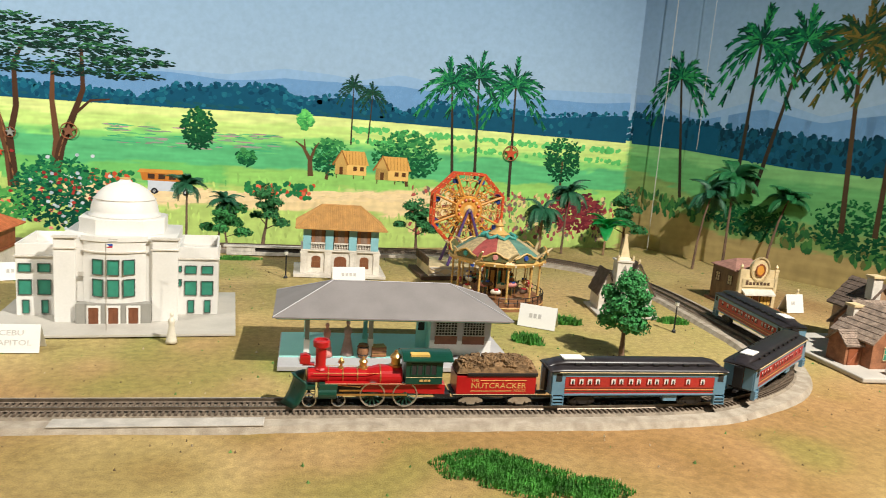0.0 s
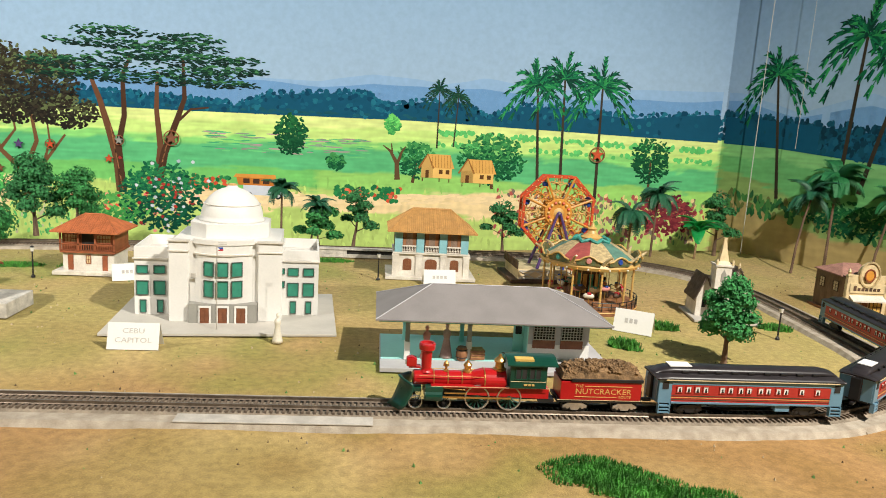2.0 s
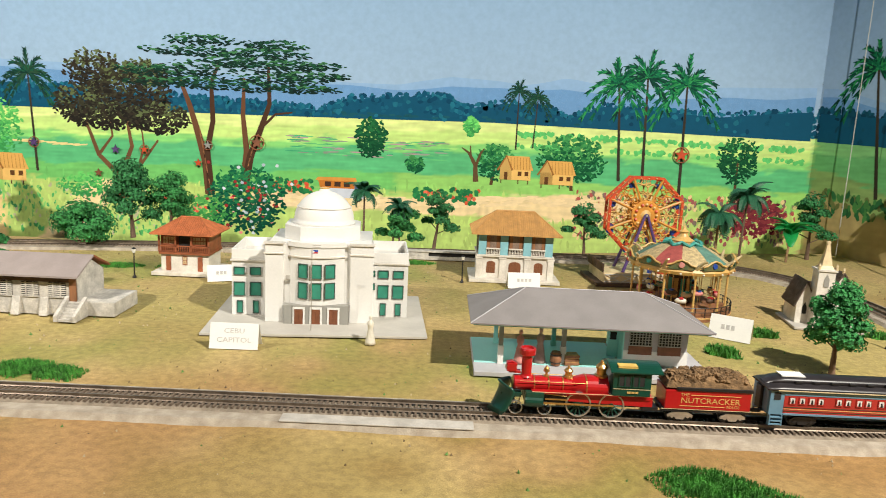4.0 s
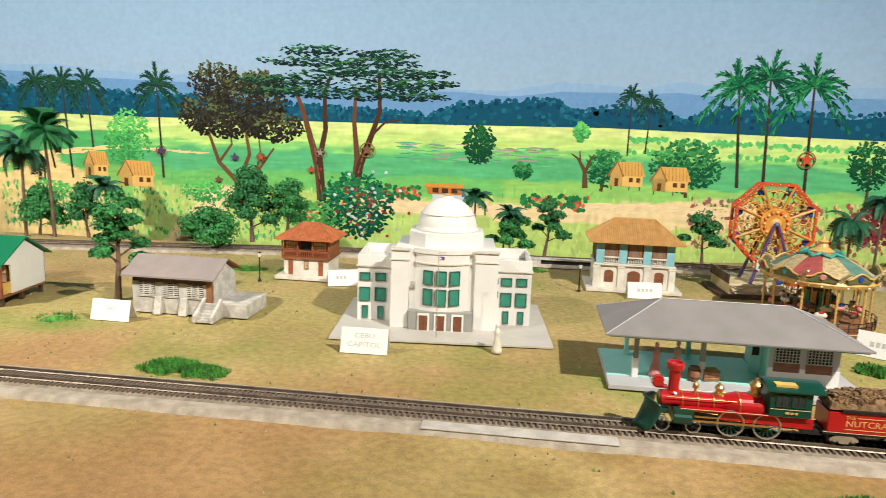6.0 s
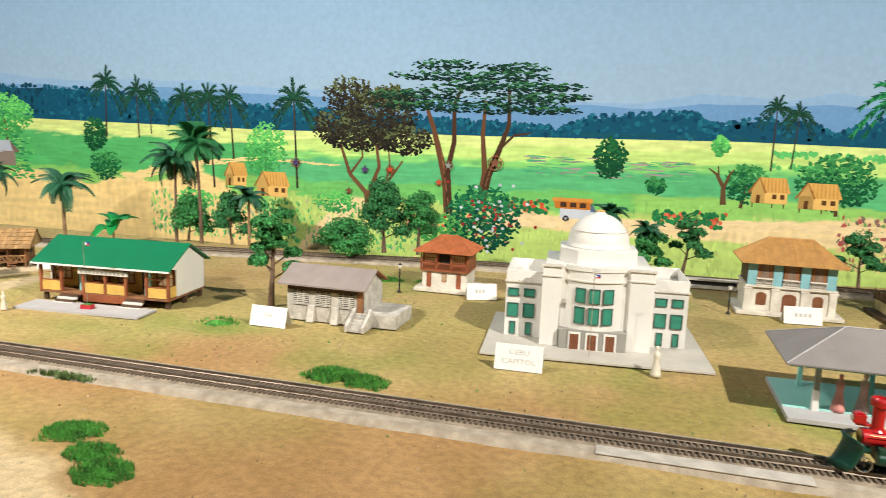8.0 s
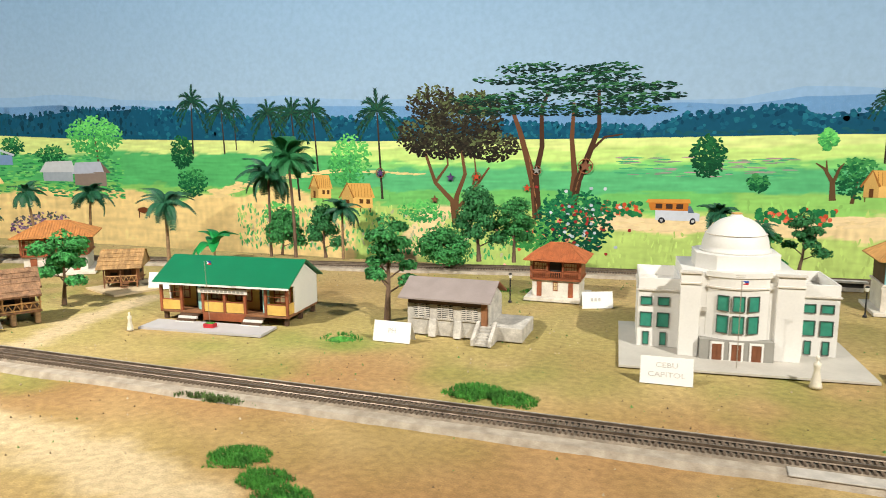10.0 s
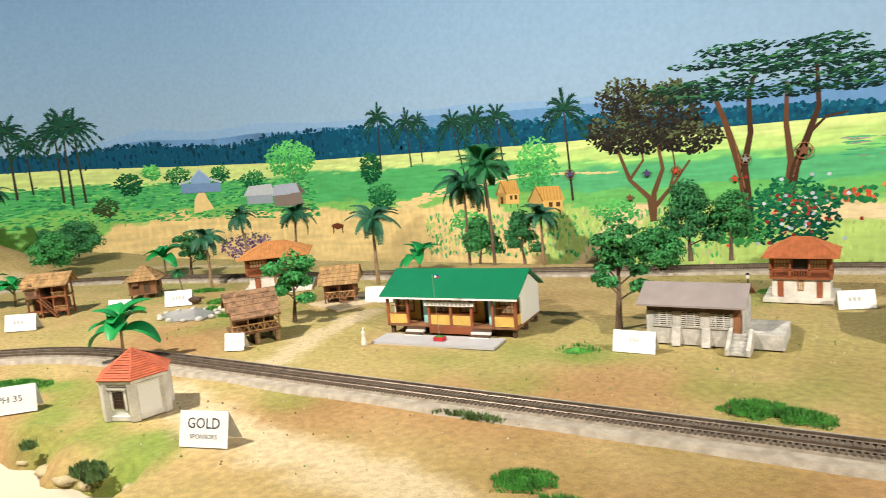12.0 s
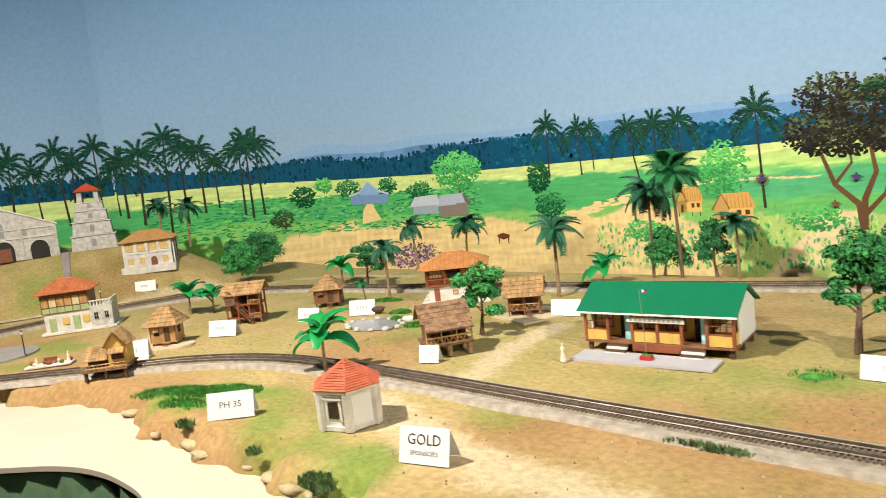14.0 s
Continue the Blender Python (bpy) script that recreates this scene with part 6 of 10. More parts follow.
def painted_buildings():
    for a in ((0.20, 0.235, 0.13, 0.10), (0.375, 0.222, 0.14, 0.10), (-2.13, 0.175, 0.11, 0.11), (-1.94, 0.135, 0.16, 0.115)):
        painted_hut(*a)
    p = Paint("painted_chapel", 8)
    p.poly([(-4.17, 0.33), (-3.93, 0.325), (-3.93, 0.375), (-4.17, 0.385)], (120, 150, 190))
    p.poly([(-4.11, 0.33), (-3.99, 0.33), (-3.99, 0.40), (-4.05, 0.455), (-4.11, 0.40)], (140, 172, 210))
    p.stroke([(-4.18, 0.385), (-4.11, 0.40), (-4.05, 0.46), (-3.99, 0.40), (-3.92, 0.375)], 0.012, 0.012, (190, 200, 210))
    p.poly([(-4.07, 0.33), (-4.03, 0.33), (-4.03, 0.375), (-4.05, 0.39), (-4.07, 0.375)], (190, 190, 120))
    p.done("small pale blue painted chapel")
    g = Paint("painted_grey_house", 8)
    g.poly([(-3.77, 0.24), (-3.6, 0.235), (-3.6, 0.29), (-3.77, 0.29)], (160, 170, 180))
    g.poly([(-3.79, 0.285), (-3.58, 0.285), (-3.60, 0.345), (-3.75, 0.34)], (196, 200, 205))
    g.poly([(-3.59, 0.215), (-3.40, 0.21), (-3.40, 0.285), (-3.59, 0.285)], (140, 125, 115))
    g.poly([(-3.61, 0.275), (-3.41, 0.28), (-3.43, 0.34), (-3.58, 0.335)], (178, 184, 200))
    g.poly([(-3.41, 0.28), (-3.37, 0.28), (-3.43, 0.34)], (120, 100, 90))
    for k in (-3.56, -3.50, -3.45):
        g.poly([(k, 0.235), (k + 0.02, 0.235), (k + 0.02, 0.26), (k, 0.26)], (70, 60, 55))
    g.done("two painted grey tin-roofed houses")
    j = Paint("painted_jeepney", 10)
    j.poly([(-0.60, 0.125), (-0.43, 0.125), (-0.43, 0.155), (-0.47, 0.165), (-0.60, 0.165)], (205, 210, 220))
    j.poly([(-0.62, 0.165), (-0.47, 0.165), (-0.475, 0.20), (-0.63, 0.20)], (196, 120, 50))
    j.poly([(-0.64, 0.196), (-0.465, 0.196), (-0.47, 0.212), (-0.63, 0.21)], (215, 150, 70))
    for k in (-0.60, -0.56, -0.52):
        j.poly([(k, 0.172), (k + 0.026, 0.172), (k + 0.026, 0.192), (k, 0.192)], (70, 50, 40))
    j.poly([(-0.475, 0.158), (-0.45, 0.157), (-0.465, 0.185), (-0.475, 0.185)], (90, 110, 130))
    for k in (-0.575, -0.455):
        j.dab(k, 0.124, 0.028, 0.028, (40, 40, 46), n=12)
        j.dab(k, 0.124, 0.013, 0.013, (190, 190, 190), n=10)
    j.done("painted silver and orange passenger jeep")
    m = Paint("painted_track", 5)
    m.stroke([(-4.05, 0.335), (-4.06, 0.29), (-4.05, 0.22)], 0.03, 0.13, (243, 212, 146))
    m.trail([(-2.75, 0.18), (-2.55, 0.23), (-2.35, 0.265), (-2.15, 0.295), (-2.0, 0.31)], 0.05, 0.010, (240, 212, 150))
    m.trail([(-1.9, 0.305), (-1.75, 0.30), (-1.62, 0.295)], 0.008, 0.005, (224, 208, 146), 50)
    m.trail([(-0.9, 0.10), (-0.4, 0.11), (0.3, 0.15), (0.8, 0.15)], 0.05, 0.03, (242, 216, 168), 300)
    m.done("sandy painted paths")
    b = Paint("painted_shape", 9)
    b.dab(-3.18, 0.085, 0.09, 0.035, (112, 62, 36), 0, n=12)
    b.stroke([(-3.21, 0.08), (-3.212, 0.045)], 0.008, 0.006, (92, 52, 32)).stroke([(-3.15, 0.08), (-3.148, 0.045)], 0.008, 0.006, (92, 52, 32))
    b.done("plain brown painted shape")


def dead_tree():
    p = Paint("painted_bare_tree", 8)
    for pts, w in (([(0.035, 0.22), (0.03, 0.29), (0.0, 0.34), (-0.03, 0.36)], 0.024), ([(0.03, 0.28), (0.05, 0.34), (0.065, 0.36)], 0.014), ([(0.01, 0.325), (0.005, 0.37)], 0.009)):
        p.stroke(pts, w, 0.004, (96, 72, 48))
    p.done("bare grey-brown tree stump")


mural_ground()
hills_and_woods()
G1, G2_, G3 = ((20, 84, 52), (36, 112, 64), (66, 146, 80)), ((14, 70, 44), (22, 84, 50), (34, 104, 58)), ((60, 150, 80), (84, 180, 92), (110, 205, 105))
painted_tree(0.115, 0.31, 0.075, 0.07, (0.10, 0.21), G1)
painted_tree(0.43, 0.33, 0.13, 0.095, (0.44, 0.2), G1, 220, 0.034)
painted_tree(-0.41, 0.384, 0.06, 0.075, None, G2_, 150)
painted_tree(-0.225, 0.281, 0.036, 0.03, None, G1, 50)
painted_tree(0.005, 0.448, 0.03, 0.036, None, G3, 50)
painted_tree(-1.975, 0.35, 0.10, 0.11, (-1.97, 0.2), G3, 200)
painted_tree(-2.92, 0.39, 0.065, 0.075, None, G2_, 140)
painted_tree(-2.865, 0.24, 0.08, 0.07, None, G1, 120)
painted_tree(-3.45, 0.465, 0.15, 0.10, (-3.44, 0.34), G3, 260, 0.034)
painted_tree(-3.72, 0.375, 0.08, 0.05, None, G1, 80)
painted_tree(-4.46, 0.41, 0.07, 0.06, None, G2_, 90)
painted_tree(-4.33, 0.465, 0.05, 0.04, None, G3, 60)
painted_tree(-3.93, 0.42, 0.06, 0.05, None, G1, 60)
painted_tree(-4.18, 0.43, 0.07, 0.05, None, G1, 60)
painted_tree(-4.60, 0.29, 0.06, 0.05, None, ((60, 66, 40), (50, 90, 50)), 60)
painted_tree(1.13, 0.36, 0.08, 0.09, (1.13, 0.16), G2_, 140)
painted_tree(1.22, 0.13, 0.12, 0.08, None, ((110, 40, 50), (135, 55, 60), (90, 40, 50)), 150, 0.04)
painted_tree(2.05, 0.20, 0.16, 0.06, None, G2_, 140)
painted_tree(2.45, 0.22, 0.16, 0.09, None, G2_, 160)
painted_tree(-3.80, 0.0, 0.16, 0.07, None, ((110, 70, 110), (150, 120, 150), (80, 90, 80)), 130)
painted_tree(-2.35, 0.10, 0.09, 0.05, None, G3, 70)
painted_tree(-1.62, 0.13, 0.10, 0.05, None, G3, 70)
dead_tree()
big_tree()
flower_bush()
painted_buildings()
for u, v, f, s, tone in ((0.605, 0.65, (0.635, 0.25), 0.22, "green"), (0.72, 0.68, (0.735, 0.25), 0.22, "green"), (0.885, 0.655, (0.895, 0.18), 0.23, "green"), (0.195, 0.598, (0.195, 0.36), 0.11, "dark"), (0.275, 0.575, (0.265, 0.37), 0.10, "dark"),
                         (-2.845, 0.637, (-2.85, 0.38), 0.17, "dark"), (-2.67, 0.60, (-2.66, 0.38), 0.15, "dark"), (-2.60, 0.60, (-2.59, 0.40), 0.11, "dark"), (-2.405, 0.575, (-2.33, 0.2), 0.17, "dark"), (-2.275, 0.575, (-2.245, 0.16), 0.18, "dark"), (-2.16, 0.58, (-2.14, 0.3), 0.16, "dark"), (-1.83, 0.58, (-1.81, 0.18), 0.19, "dark"),
                         (1.665, 0.74, (1.73, 0.245), 0.24, "green"), (1.995, 0.87, (1.97, 0.26), 0.28, "green"), (2.165, 0.87, (2.05, 0.30), 0.28, "green"), (2.355, 0.86, (2.39, 0.2), 0.32, "brown"), (2.50, 0.88, (2.5, 0.2), 0.3, "brown")):
    painted_palm(u, v, f, s, tone)
for u, v, f in ((-5.90, 0.76, 0.42), (-5.80, 0.70, 0.42), (-5.68, 0.79, 0.40), (-5.60, 0.72, 0.44), (-5.48, 0.81, 0.42), (-5.36, 0.72, 0.4), (-5.28, 0.76, 0.35), (-5.155, 0.83, 0.23), (-5.09, 0.77, 0.33), (-5.0, 0.745, 0.38), (-4.79, 0.73, 0.34), (-4.75, 0.77, 0.32), (-4.70, 0.75, 0.33), (-5.99, 0.74, 0.4), (-4.93, 0.66, 0.4), (-5.4, 0.66, 0.42)):
    painted_palm(u, v, (u + prnd.uniform(-0.02, 0.03), f), 0.21 if v > 0.7 else 0.16, "dark", n=12)
# plain unseen walls and ceiling that close the place, dark to cut bounce light
part_room = Geo().box(-7.6, 4.2, -2.6, -2.5, -0.9, 2.5)
tagged(part("wall_room", part_room, ROOMDARK), "unseen dark wall that cuts bounce light", "wall", kind="structure")
tagged(part("wall_side", Geo().box(4.1, 4.2, -2.5, 1.0, -0.9, 2.5), ROOMDARK), "unseen dark wall that cuts bounce light", "wall", kind="structure")
tagged(part("wall_end", Geo().box(-7.6, -7.5, -2.5, 1.0, -0.9, 2.5), ROOMDARK), "unseen dark wall that cuts bounce light", "wall", kind="structure")
tagged(part("floor", Geo().box(-7.6, 4.2, -2.5, 3.2, -1.0, -0.9), WOODDARK), "dark room floor", "floor", kind="structure")
tagged(part("ceiling", Geo().box(-7.6, 4.2, -2.6, 3.3, 2.5, 2.55), ROOMDARK), "unseen dark ceiling that cuts bounce light", "ceiling", kind="structure")

# ---- trees and plants ----


def leaf_clump(g, c, r, n, size, rr, squash=0.8):
    """Small bent leaves over a lump, thick at its skin, with gaps."""
    for i in range(n):
        z = rr.uniform(-0.7, 1)
        a = rr.uniform(0, 2 * math.pi)
        q = math.sqrt(1 - z * z)
        k = r * rr.uniform(0.72, 1.1)
        d = Vector((q * math.cos(a), q * math.sin(a), z))
        p = Vector(c) + Vector((d.x * k, d.y * k, d.z * k * squash))
        up = (d + Vector((rr.uniform(-0.7, 0.7), rr.uniform(-0.7, 0.7), rr.uniform(-0.4, 0.7)))).normalized()
        s = up.cross(Vector((rr.uniform(-1, 1), rr.uniform(-1, 1), 0.3))).normalized()
        t = s.cross(up)
        w = size * rr.uniform(0.6, 1.3)
        g.add([p - s * w, p - t * w * 0.8 + up * w * 0.3, p + s * w, p + t * w * 0.8 + up * w * 0.3], [(0, 1, 2), (0, 2, 3)])


def core(g, c, r, squash, seed):
    """The lumpy inside of a clump."""
    n, k = 9, 6
    base = len(g.v)
    for j in range(k + 1):
        for i in range(n):
            a, b = 2 * math.pi * i / n, math.pi * j / k
            d = (math.cos(a) * math.sin(b), math.sin(a) * math.sin(b), math.cos(b))
            q = r * (0.85 + 0.4 * noise.noise((d[0] * 2 + seed, d[1] * 2, d[2] * 2)))
            g.v.append((c[0] + q * d[0], c[1] + q * d[1], c[2] + q * d[2] * squash))
    for j in range(k):
        g.f += [(base + j * n + i, base + (j + 1) * n + i, base + (j + 1) * n + (i + 1) % n, base + j * n + (i + 1) % n) for i in range(n)]


def foam_tree(m, h, w, label, leaf=LEAF, seed=0, trunk=0.35, lumps=9, shape="round", group="model trees"):
    t = thing("model_tree", label, "tree", m, group)
    r = random.Random(seed)
    th = h * trunk
    lean = r.uniform(-0.05, 0.05) * h
    part("trunk", Geo().tube([(0, 0, 0), (lean * 0.4, 0, th * 0.5), (lean, 0.0, th), (lean * 1.2, 0, h * 0.75)], h * 0.035, 7, h * 0.012), BARK, t)
    g = Geo()
    limbs = Geo()
    for i in range(lumps):
        k = (i + 0.5) / lumps
        zz = th * 0.95 + (h - th) * (0.06 + 0.80 * k)
        if shape == "cone":
            rad = w / 2 * (1.0 - 0.75 * k)
        elif shape == "tiers":
            rad = w / 2 * (0.62 + 0.38 * math.sin(k * 9)) * (1.1 - 0.5 * k)
        else:
            rad = w / 2 * math.sin(math.pi * (0.22 + 0.68 * k)) * 0.78
        a = i * 2.4 + r.uniform(-0.4, 0.4)
        cx, cy = lean + rad * 0.85 * math.cos(a), rad * 0.85 * math.sin(a)
        size = w * r.uniform(0.17, 0.25) * (0.85 if shape == "tiers" else 1)
        limbs.tube([(lean, 0, zz - h * 0.12), (cx * 0.6 + lean * 0.4, cy * 0.6, zz - h * 0.04), (cx, cy, zz)], h * 0.01, 5, h * 0.004)
        leaf_clump(g, (cx, cy, zz), size, 200, min(0.0058, w * 0.036), r, 0.55 if shape == "tiers" else 0.8)
        core(g, (cx, cy, zz), size * 0.74, 0.55 if shape == "tiers" else 0.8, i + seed)
    leaf_clump(g, (lean, 0, h * 0.9), w * 0.2, 130, min(0.0055, w * 0.034), r)
    if shape != "tiers":
        leaf_clump(g, (lean, 0, th + (h - th) * 0.5), w * 0.3, 220, min(0.0055, w * 0.034), r)
    part("limb", limbs, BARK, t)
    part("crown", g, leaf, t, "clumped green foliage")
    return t


def frond_mesh(L, width, leaflets, droop, material, name):
    g = Geo()
    pts = []
    for i in range(9):
        k = i / 8
        pts.append(Vector((L * (k - 0.18 * droop * k * k), 0, L * (0.45 * k - droop * k * k))))
    g.tube(pts, L * 0.014, 4, L * 0.004)
    for i in range(leaflets):
        k = 0.10 + 0.9 * i / leaflets
        j = min(7, int(k * 8))
        p = pts[j].lerp(pts[j + 1], k * 8 - j)
        d = (pts[j + 1] - pts[j]).normalized()
        for s in (-1, 1):
            l = width * (math.sin(math.pi * (0.12 + 0.80 * k)) ** 0.7)
            tip = p + Vector((l * 0.50, s * l * 0.62, -l * 0.75))
            mid = p + Vector((l * 0.22, s * l * 0.45, -l * 0.08))
            e = d * (L * 0.62 / leaflets)
            g.add([p - e, p + e, mid + e * 0.9, tip, mid - e * 0.9], [(0, 1, 2, 4), (4, 2, 3)])
    return mesh_of(g, material, name=name)


FROND = frond_mesh(1.0, 0.36, 17, 0.85, PALMLEAF, "frond")
FROND_DARK = frond_mesh(1.0, 0.36, 17, 1.05, mat("dark_palm_frond", (0.018, 0.12, 0.055), 0.5, 0.35, 60, 300, 0.2), "frond")


def palm(m, h, spread, label, lean=0.03, fronds=13, frond=None, seed=0, thick=0.02):
    t = thing("palm_tree", label, "palm tree", m, "model palms")
    r = random.Random(seed)
    top = Vector((lean, 0, h * 0.86))
    part("trunk", Geo().tube([(0, 0, 0), (lean * 0.15, 0, h * 0.3), (lean * 0.5, 0, h * 0.6), top], h * thick + 0.002, 8, h * thick * 0.6 + 0.0012), PALMBARK if thick > 0.015 else BARK, t)
    n = int(fronds * 1.5)
    for i in range(n):
        ob = new("frond", frond or FROND)
        ob.parent = t
        k = spread / 2 * r.uniform(0.8, 1.15)
        ob.matrix_basis = Matrix.Translation(top) @ pose(0, 0, 0, 0, r.choice((-62, -45, -28, -12, 5, 22)) + r.uniform(-8, 8), 360 * i * 0.382 + r.uniform(-12, 12)) @ Matrix.Diagonal((k, k, k, 1))
    return t


def banana_leaf_mesh():
    g = Geo()
    n = 9
    for i in range(n + 1):
        k = i / n
        w = 0.20 * math.sin(math.pi * (0.06 + 0.9 * k)) ** 0.6
        x, z = k * (1 - 0.15 * k), 0.55 * k - 0.75 * k * k
        g.v += [(x, -w, z + w * 0.45), (x, 0, z), (x, w, z + w * 0.45), (x, -w, z + w * 0.45 + 0.012), (x, 0, z + 0.012), (x, w, z + w * 0.45 + 0.012)]
    for i in range(n):
        a = i * 6
        for q in (0, 1):
            g.f += [(a + q, a + q + 1, a + q + 7, a + q + 6), (a + 3 + q, a + 9 + q, a + 10 + q, a + 4 + q)]
        g.f += [(a, a + 6, a + 9, a + 3), (a + 2, a + 5, a + 11, a + 8)]
    return mesh_of(g, BANANA, True, "leaf")


BANANA_LEAF = banana_leaf_mesh()


def banana(m, h, spread, label, leaves=9, seed=0):
    t = thing("banana_plant", label, "banana plant", m, "model banana plants")
    r = random.Random(seed)
    part("stem", Geo().tube([(0, 0, 0), (0.004, 0, h * 0.55)], 0.005, 7, 0.0035), PALMBARK, t)
    for i in range(leaves):
        ob = new("leaf", BANANA_LEAF)
        ob.parent = t
        k = spread / 2 * r.uniform(0.85, 1.2)
        ob.matrix_basis = Matrix.Translation((0.004, 0, h * 0.55)) @ pose(0, 0, 0, r.uniform(-20, 20), -r.uniform(-12, 62), 360 * i / leaves + r.uniform(-18, 18)) @ Matrix.Diagonal((k, k, k, 1))
    return t


foam_tree(T(0.696, 1.355), 0.196, 0.120, "bushy green model tree with brown trunk beside the rails", LEAF, 11, 0.30, 14)
foam_tree(T(1.33, 2.70), 0.26, 0.19, "dark tiered model tree near the painted wall", LEAFDARK, 12, 0.3, 8, "tiers")
foam_tree(T(0.43, 2.56), 0.195, 0.15, "dark green model tree behind the fun-fair wheel", LEAFDARK, 13, 0.35, 8, "tiers")
foam_tree(T(-0.245, 2.50), 0.152, 0.16, "low spreading dark green model tree by back track", LEAF, 14, 0.25, 9, "tiers")
foam_tree(T(-0.126, 2.52), 0.218, 0.15, "open branching dark green model tree by back track", LEAFDARK, 15, 0.35, 8, "tiers")
foam_tree(T(-1.209, 2.50), 0.29, 0.18, "tall dark green model tree behind orange-roofed house", LEAFDARK, 16, 0.25, 13, "cone")
foam_tree(T(-1.08, 2.52), 0.245, 0.15, "dark green model tree behind orange-roofed house", LEAF, 17, 0.35, 9)
foam_tree(T(-1.27, 2.28), 0.147, 0.19, "low bushy green model tree by back track", LEAF, 18, 0.25, 11)
foam_tree(T(-1.192, 1.603), 0.275, 0.155, "tall open green model tree with bent trunk beside stone building", LEAF, 19, 0.34, 12, "tiers")
foam_tree(T(-1.996, 2.40), 0.185, 0.155, "green model tree at the painted wall", LEAF, 20, 0.25, 11, "cone")
foam_tree(T(-1.80, 2.40), 0.21, 0.14, "dark green model tree at the painted wall", LEAFDARK, 21, 0.22, 10, "cone")
foam_tree(T(-2.13, 1.478), 0.205, 0.18, "bright green layered model tree beside thatched hut", LEAFLIGHT, 22, 0.32, 9, "tiers")
foam_tree(T(-3.20, 1.98), 0.2, 0.15, "dark green model tree by back track", LEAFDARK, 23, 0.4, 8, "tiers")
foam_tree(T(-4.0, 1.84, 0.06), 0.15, 0.20, "round pale green model bush", LEAFLIGHT, 24, 0.1, 12)
foam_tree(T(-4.32, 2.0, 0.1), 0.12, 0.12, "small dark round model bush", LEAFDARK, 25, 0.15, 8)
foam_tree(T(-4.22, 2.1, 0.06), 0.18, 0.26, "wide brushy olive model shrub", LEAFDARK, 26, 0.2, 10)
palm(T(0.93, 2.60), 0.20, 0.19, "drooping dark green model palm near carousel", 0.0, 14, FROND_DARK, 1)
palm(T(1.03, 2.62), 0.285, 0.17, "slim model palm near carousel", 0.01, 14, FROND_DARK, 2, 0.012)
banana(T(1.21, 2.62), 0.17, 0.22, "broad-leaved bright green model plant near side wall", 12, 6)
palm(T(-0.38, 2.50), 0.235, 0.14, "slim dark green model palm by back track", 0.0, 15, FROND_DARK, 4, 0.012)
palm(T(-0.275, 2.50), 0.175, 0.13, "short dark green model palm by back track", 0.02, 14, FROND_DARK, 5, 0.012)
palm(T(-2.02, 2.36), 0.37, 0.24, "tall dark model palm behind school house", 0.0, 15, FROND_DARK, 6, 0.012)
palm(T(-1.915, 2.37), 0.44, 0.27, "tall green model palm behind school house", -0.02, 16, None, 7, 0.012)
palm(T(-1.72, 2.39), 0.22, 0.17, "tan-trunked model palm by back track", 0.0, 12, FROND_DARK, 8)
palm(T(-2.193, 1.984), 0.27, 0.19, "tan-trunked model palm with drooping fronds", 0.0, 13, FROND_DARK, 9)
palm(T(-2.95, 2.38), 0.255, 0.19, "model palm near the painted wall", 0.02, 13, FROND_DARK, 10)
palm(T(-3.25, 2.36), 0.255, 0.17, "model palm near the painted wall", -0.03, 13, FROND_DARK, 11)
palm(T(-2.907, 1.838), 0.228, 0.17, "tan-trunked model palm beside back track", 0.0, 13, FROND_DARK, 12)
palm(T(-2.743, 1.577), 0.13, 0.06, "tiny curved model palm on the pond island", -0.02, 9, None, 13, 0.012)
palm(T(-4.72, 1.80, 0.22), 0.27, 0.2, "dark model palm near bell tower", 0.0, 12, FROND_DARK, 14)
palm(T(-4.66, 1.93, 0.2), 0.27, 0.2, "dark model palm near bell tower", 0.02, 12, FROND_DARK, 15)
palm(T(1.481, 2.40), 0.335, 0.2, "slim dark model palm in front of side wall", 0.04, 13, FROND_DARK, 16, 0.009)
palm(T(1.62, 2.42), 0.42, 0.22, "bushy model palm in front of side wall", 0.0, 16, None, 17, 0.009)
palm(T(1.70, 2.28), 0.345, 0.19, "bushy model palm with ringed trunk by side wall", 0.06, 15, None, 18, 0.009)
banana(T(-2.06, 2.06), 0.145, 0.21, "bright green banana plant behind school house", 9, 1)
banana(T(-3.40, 2.0), 0.15, 0.21, "bright green banana plant by back track", 9, 2)
banana(T(-3.60, 1.34), 0.13, 0.22, "bright green banana plant near thatched hut", 9, 3)
banana(T(-3.50, 1.39), 0.12, 0.17, "bright green banana plant near thatched hut", 8, 4)
banana(T(-2.270, 1.011), 0.16, 0.205, "banana plant with broad green leaves beside red-roofed kiosk", 11, 5)

# ---- fun-fair and resin houses ----


def ring(r0, r1, y0, y1, n, cx=0.0, cz=0.0, rot=0.0):
    """A flat ring of n sides in the xz plane."""
    g = Geo()
    for i in range(n):
        a = 2 * math.pi * i / n + rot
        g.v += [(cx + q * math.cos(a), h, cz + q * math.sin(a)) for q, h in ((r0, y0), (r1, y0), (r1, y1), (r0, y1))]
    for i in range(n):
        for j in range(4):
            g.f.append((i * 4 + j, i * 4 + (j + 1) % 4, ((i + 1) % n) * 4 + (j + 1) % 4, ((i + 1) % n) * 4 + j))
    return g


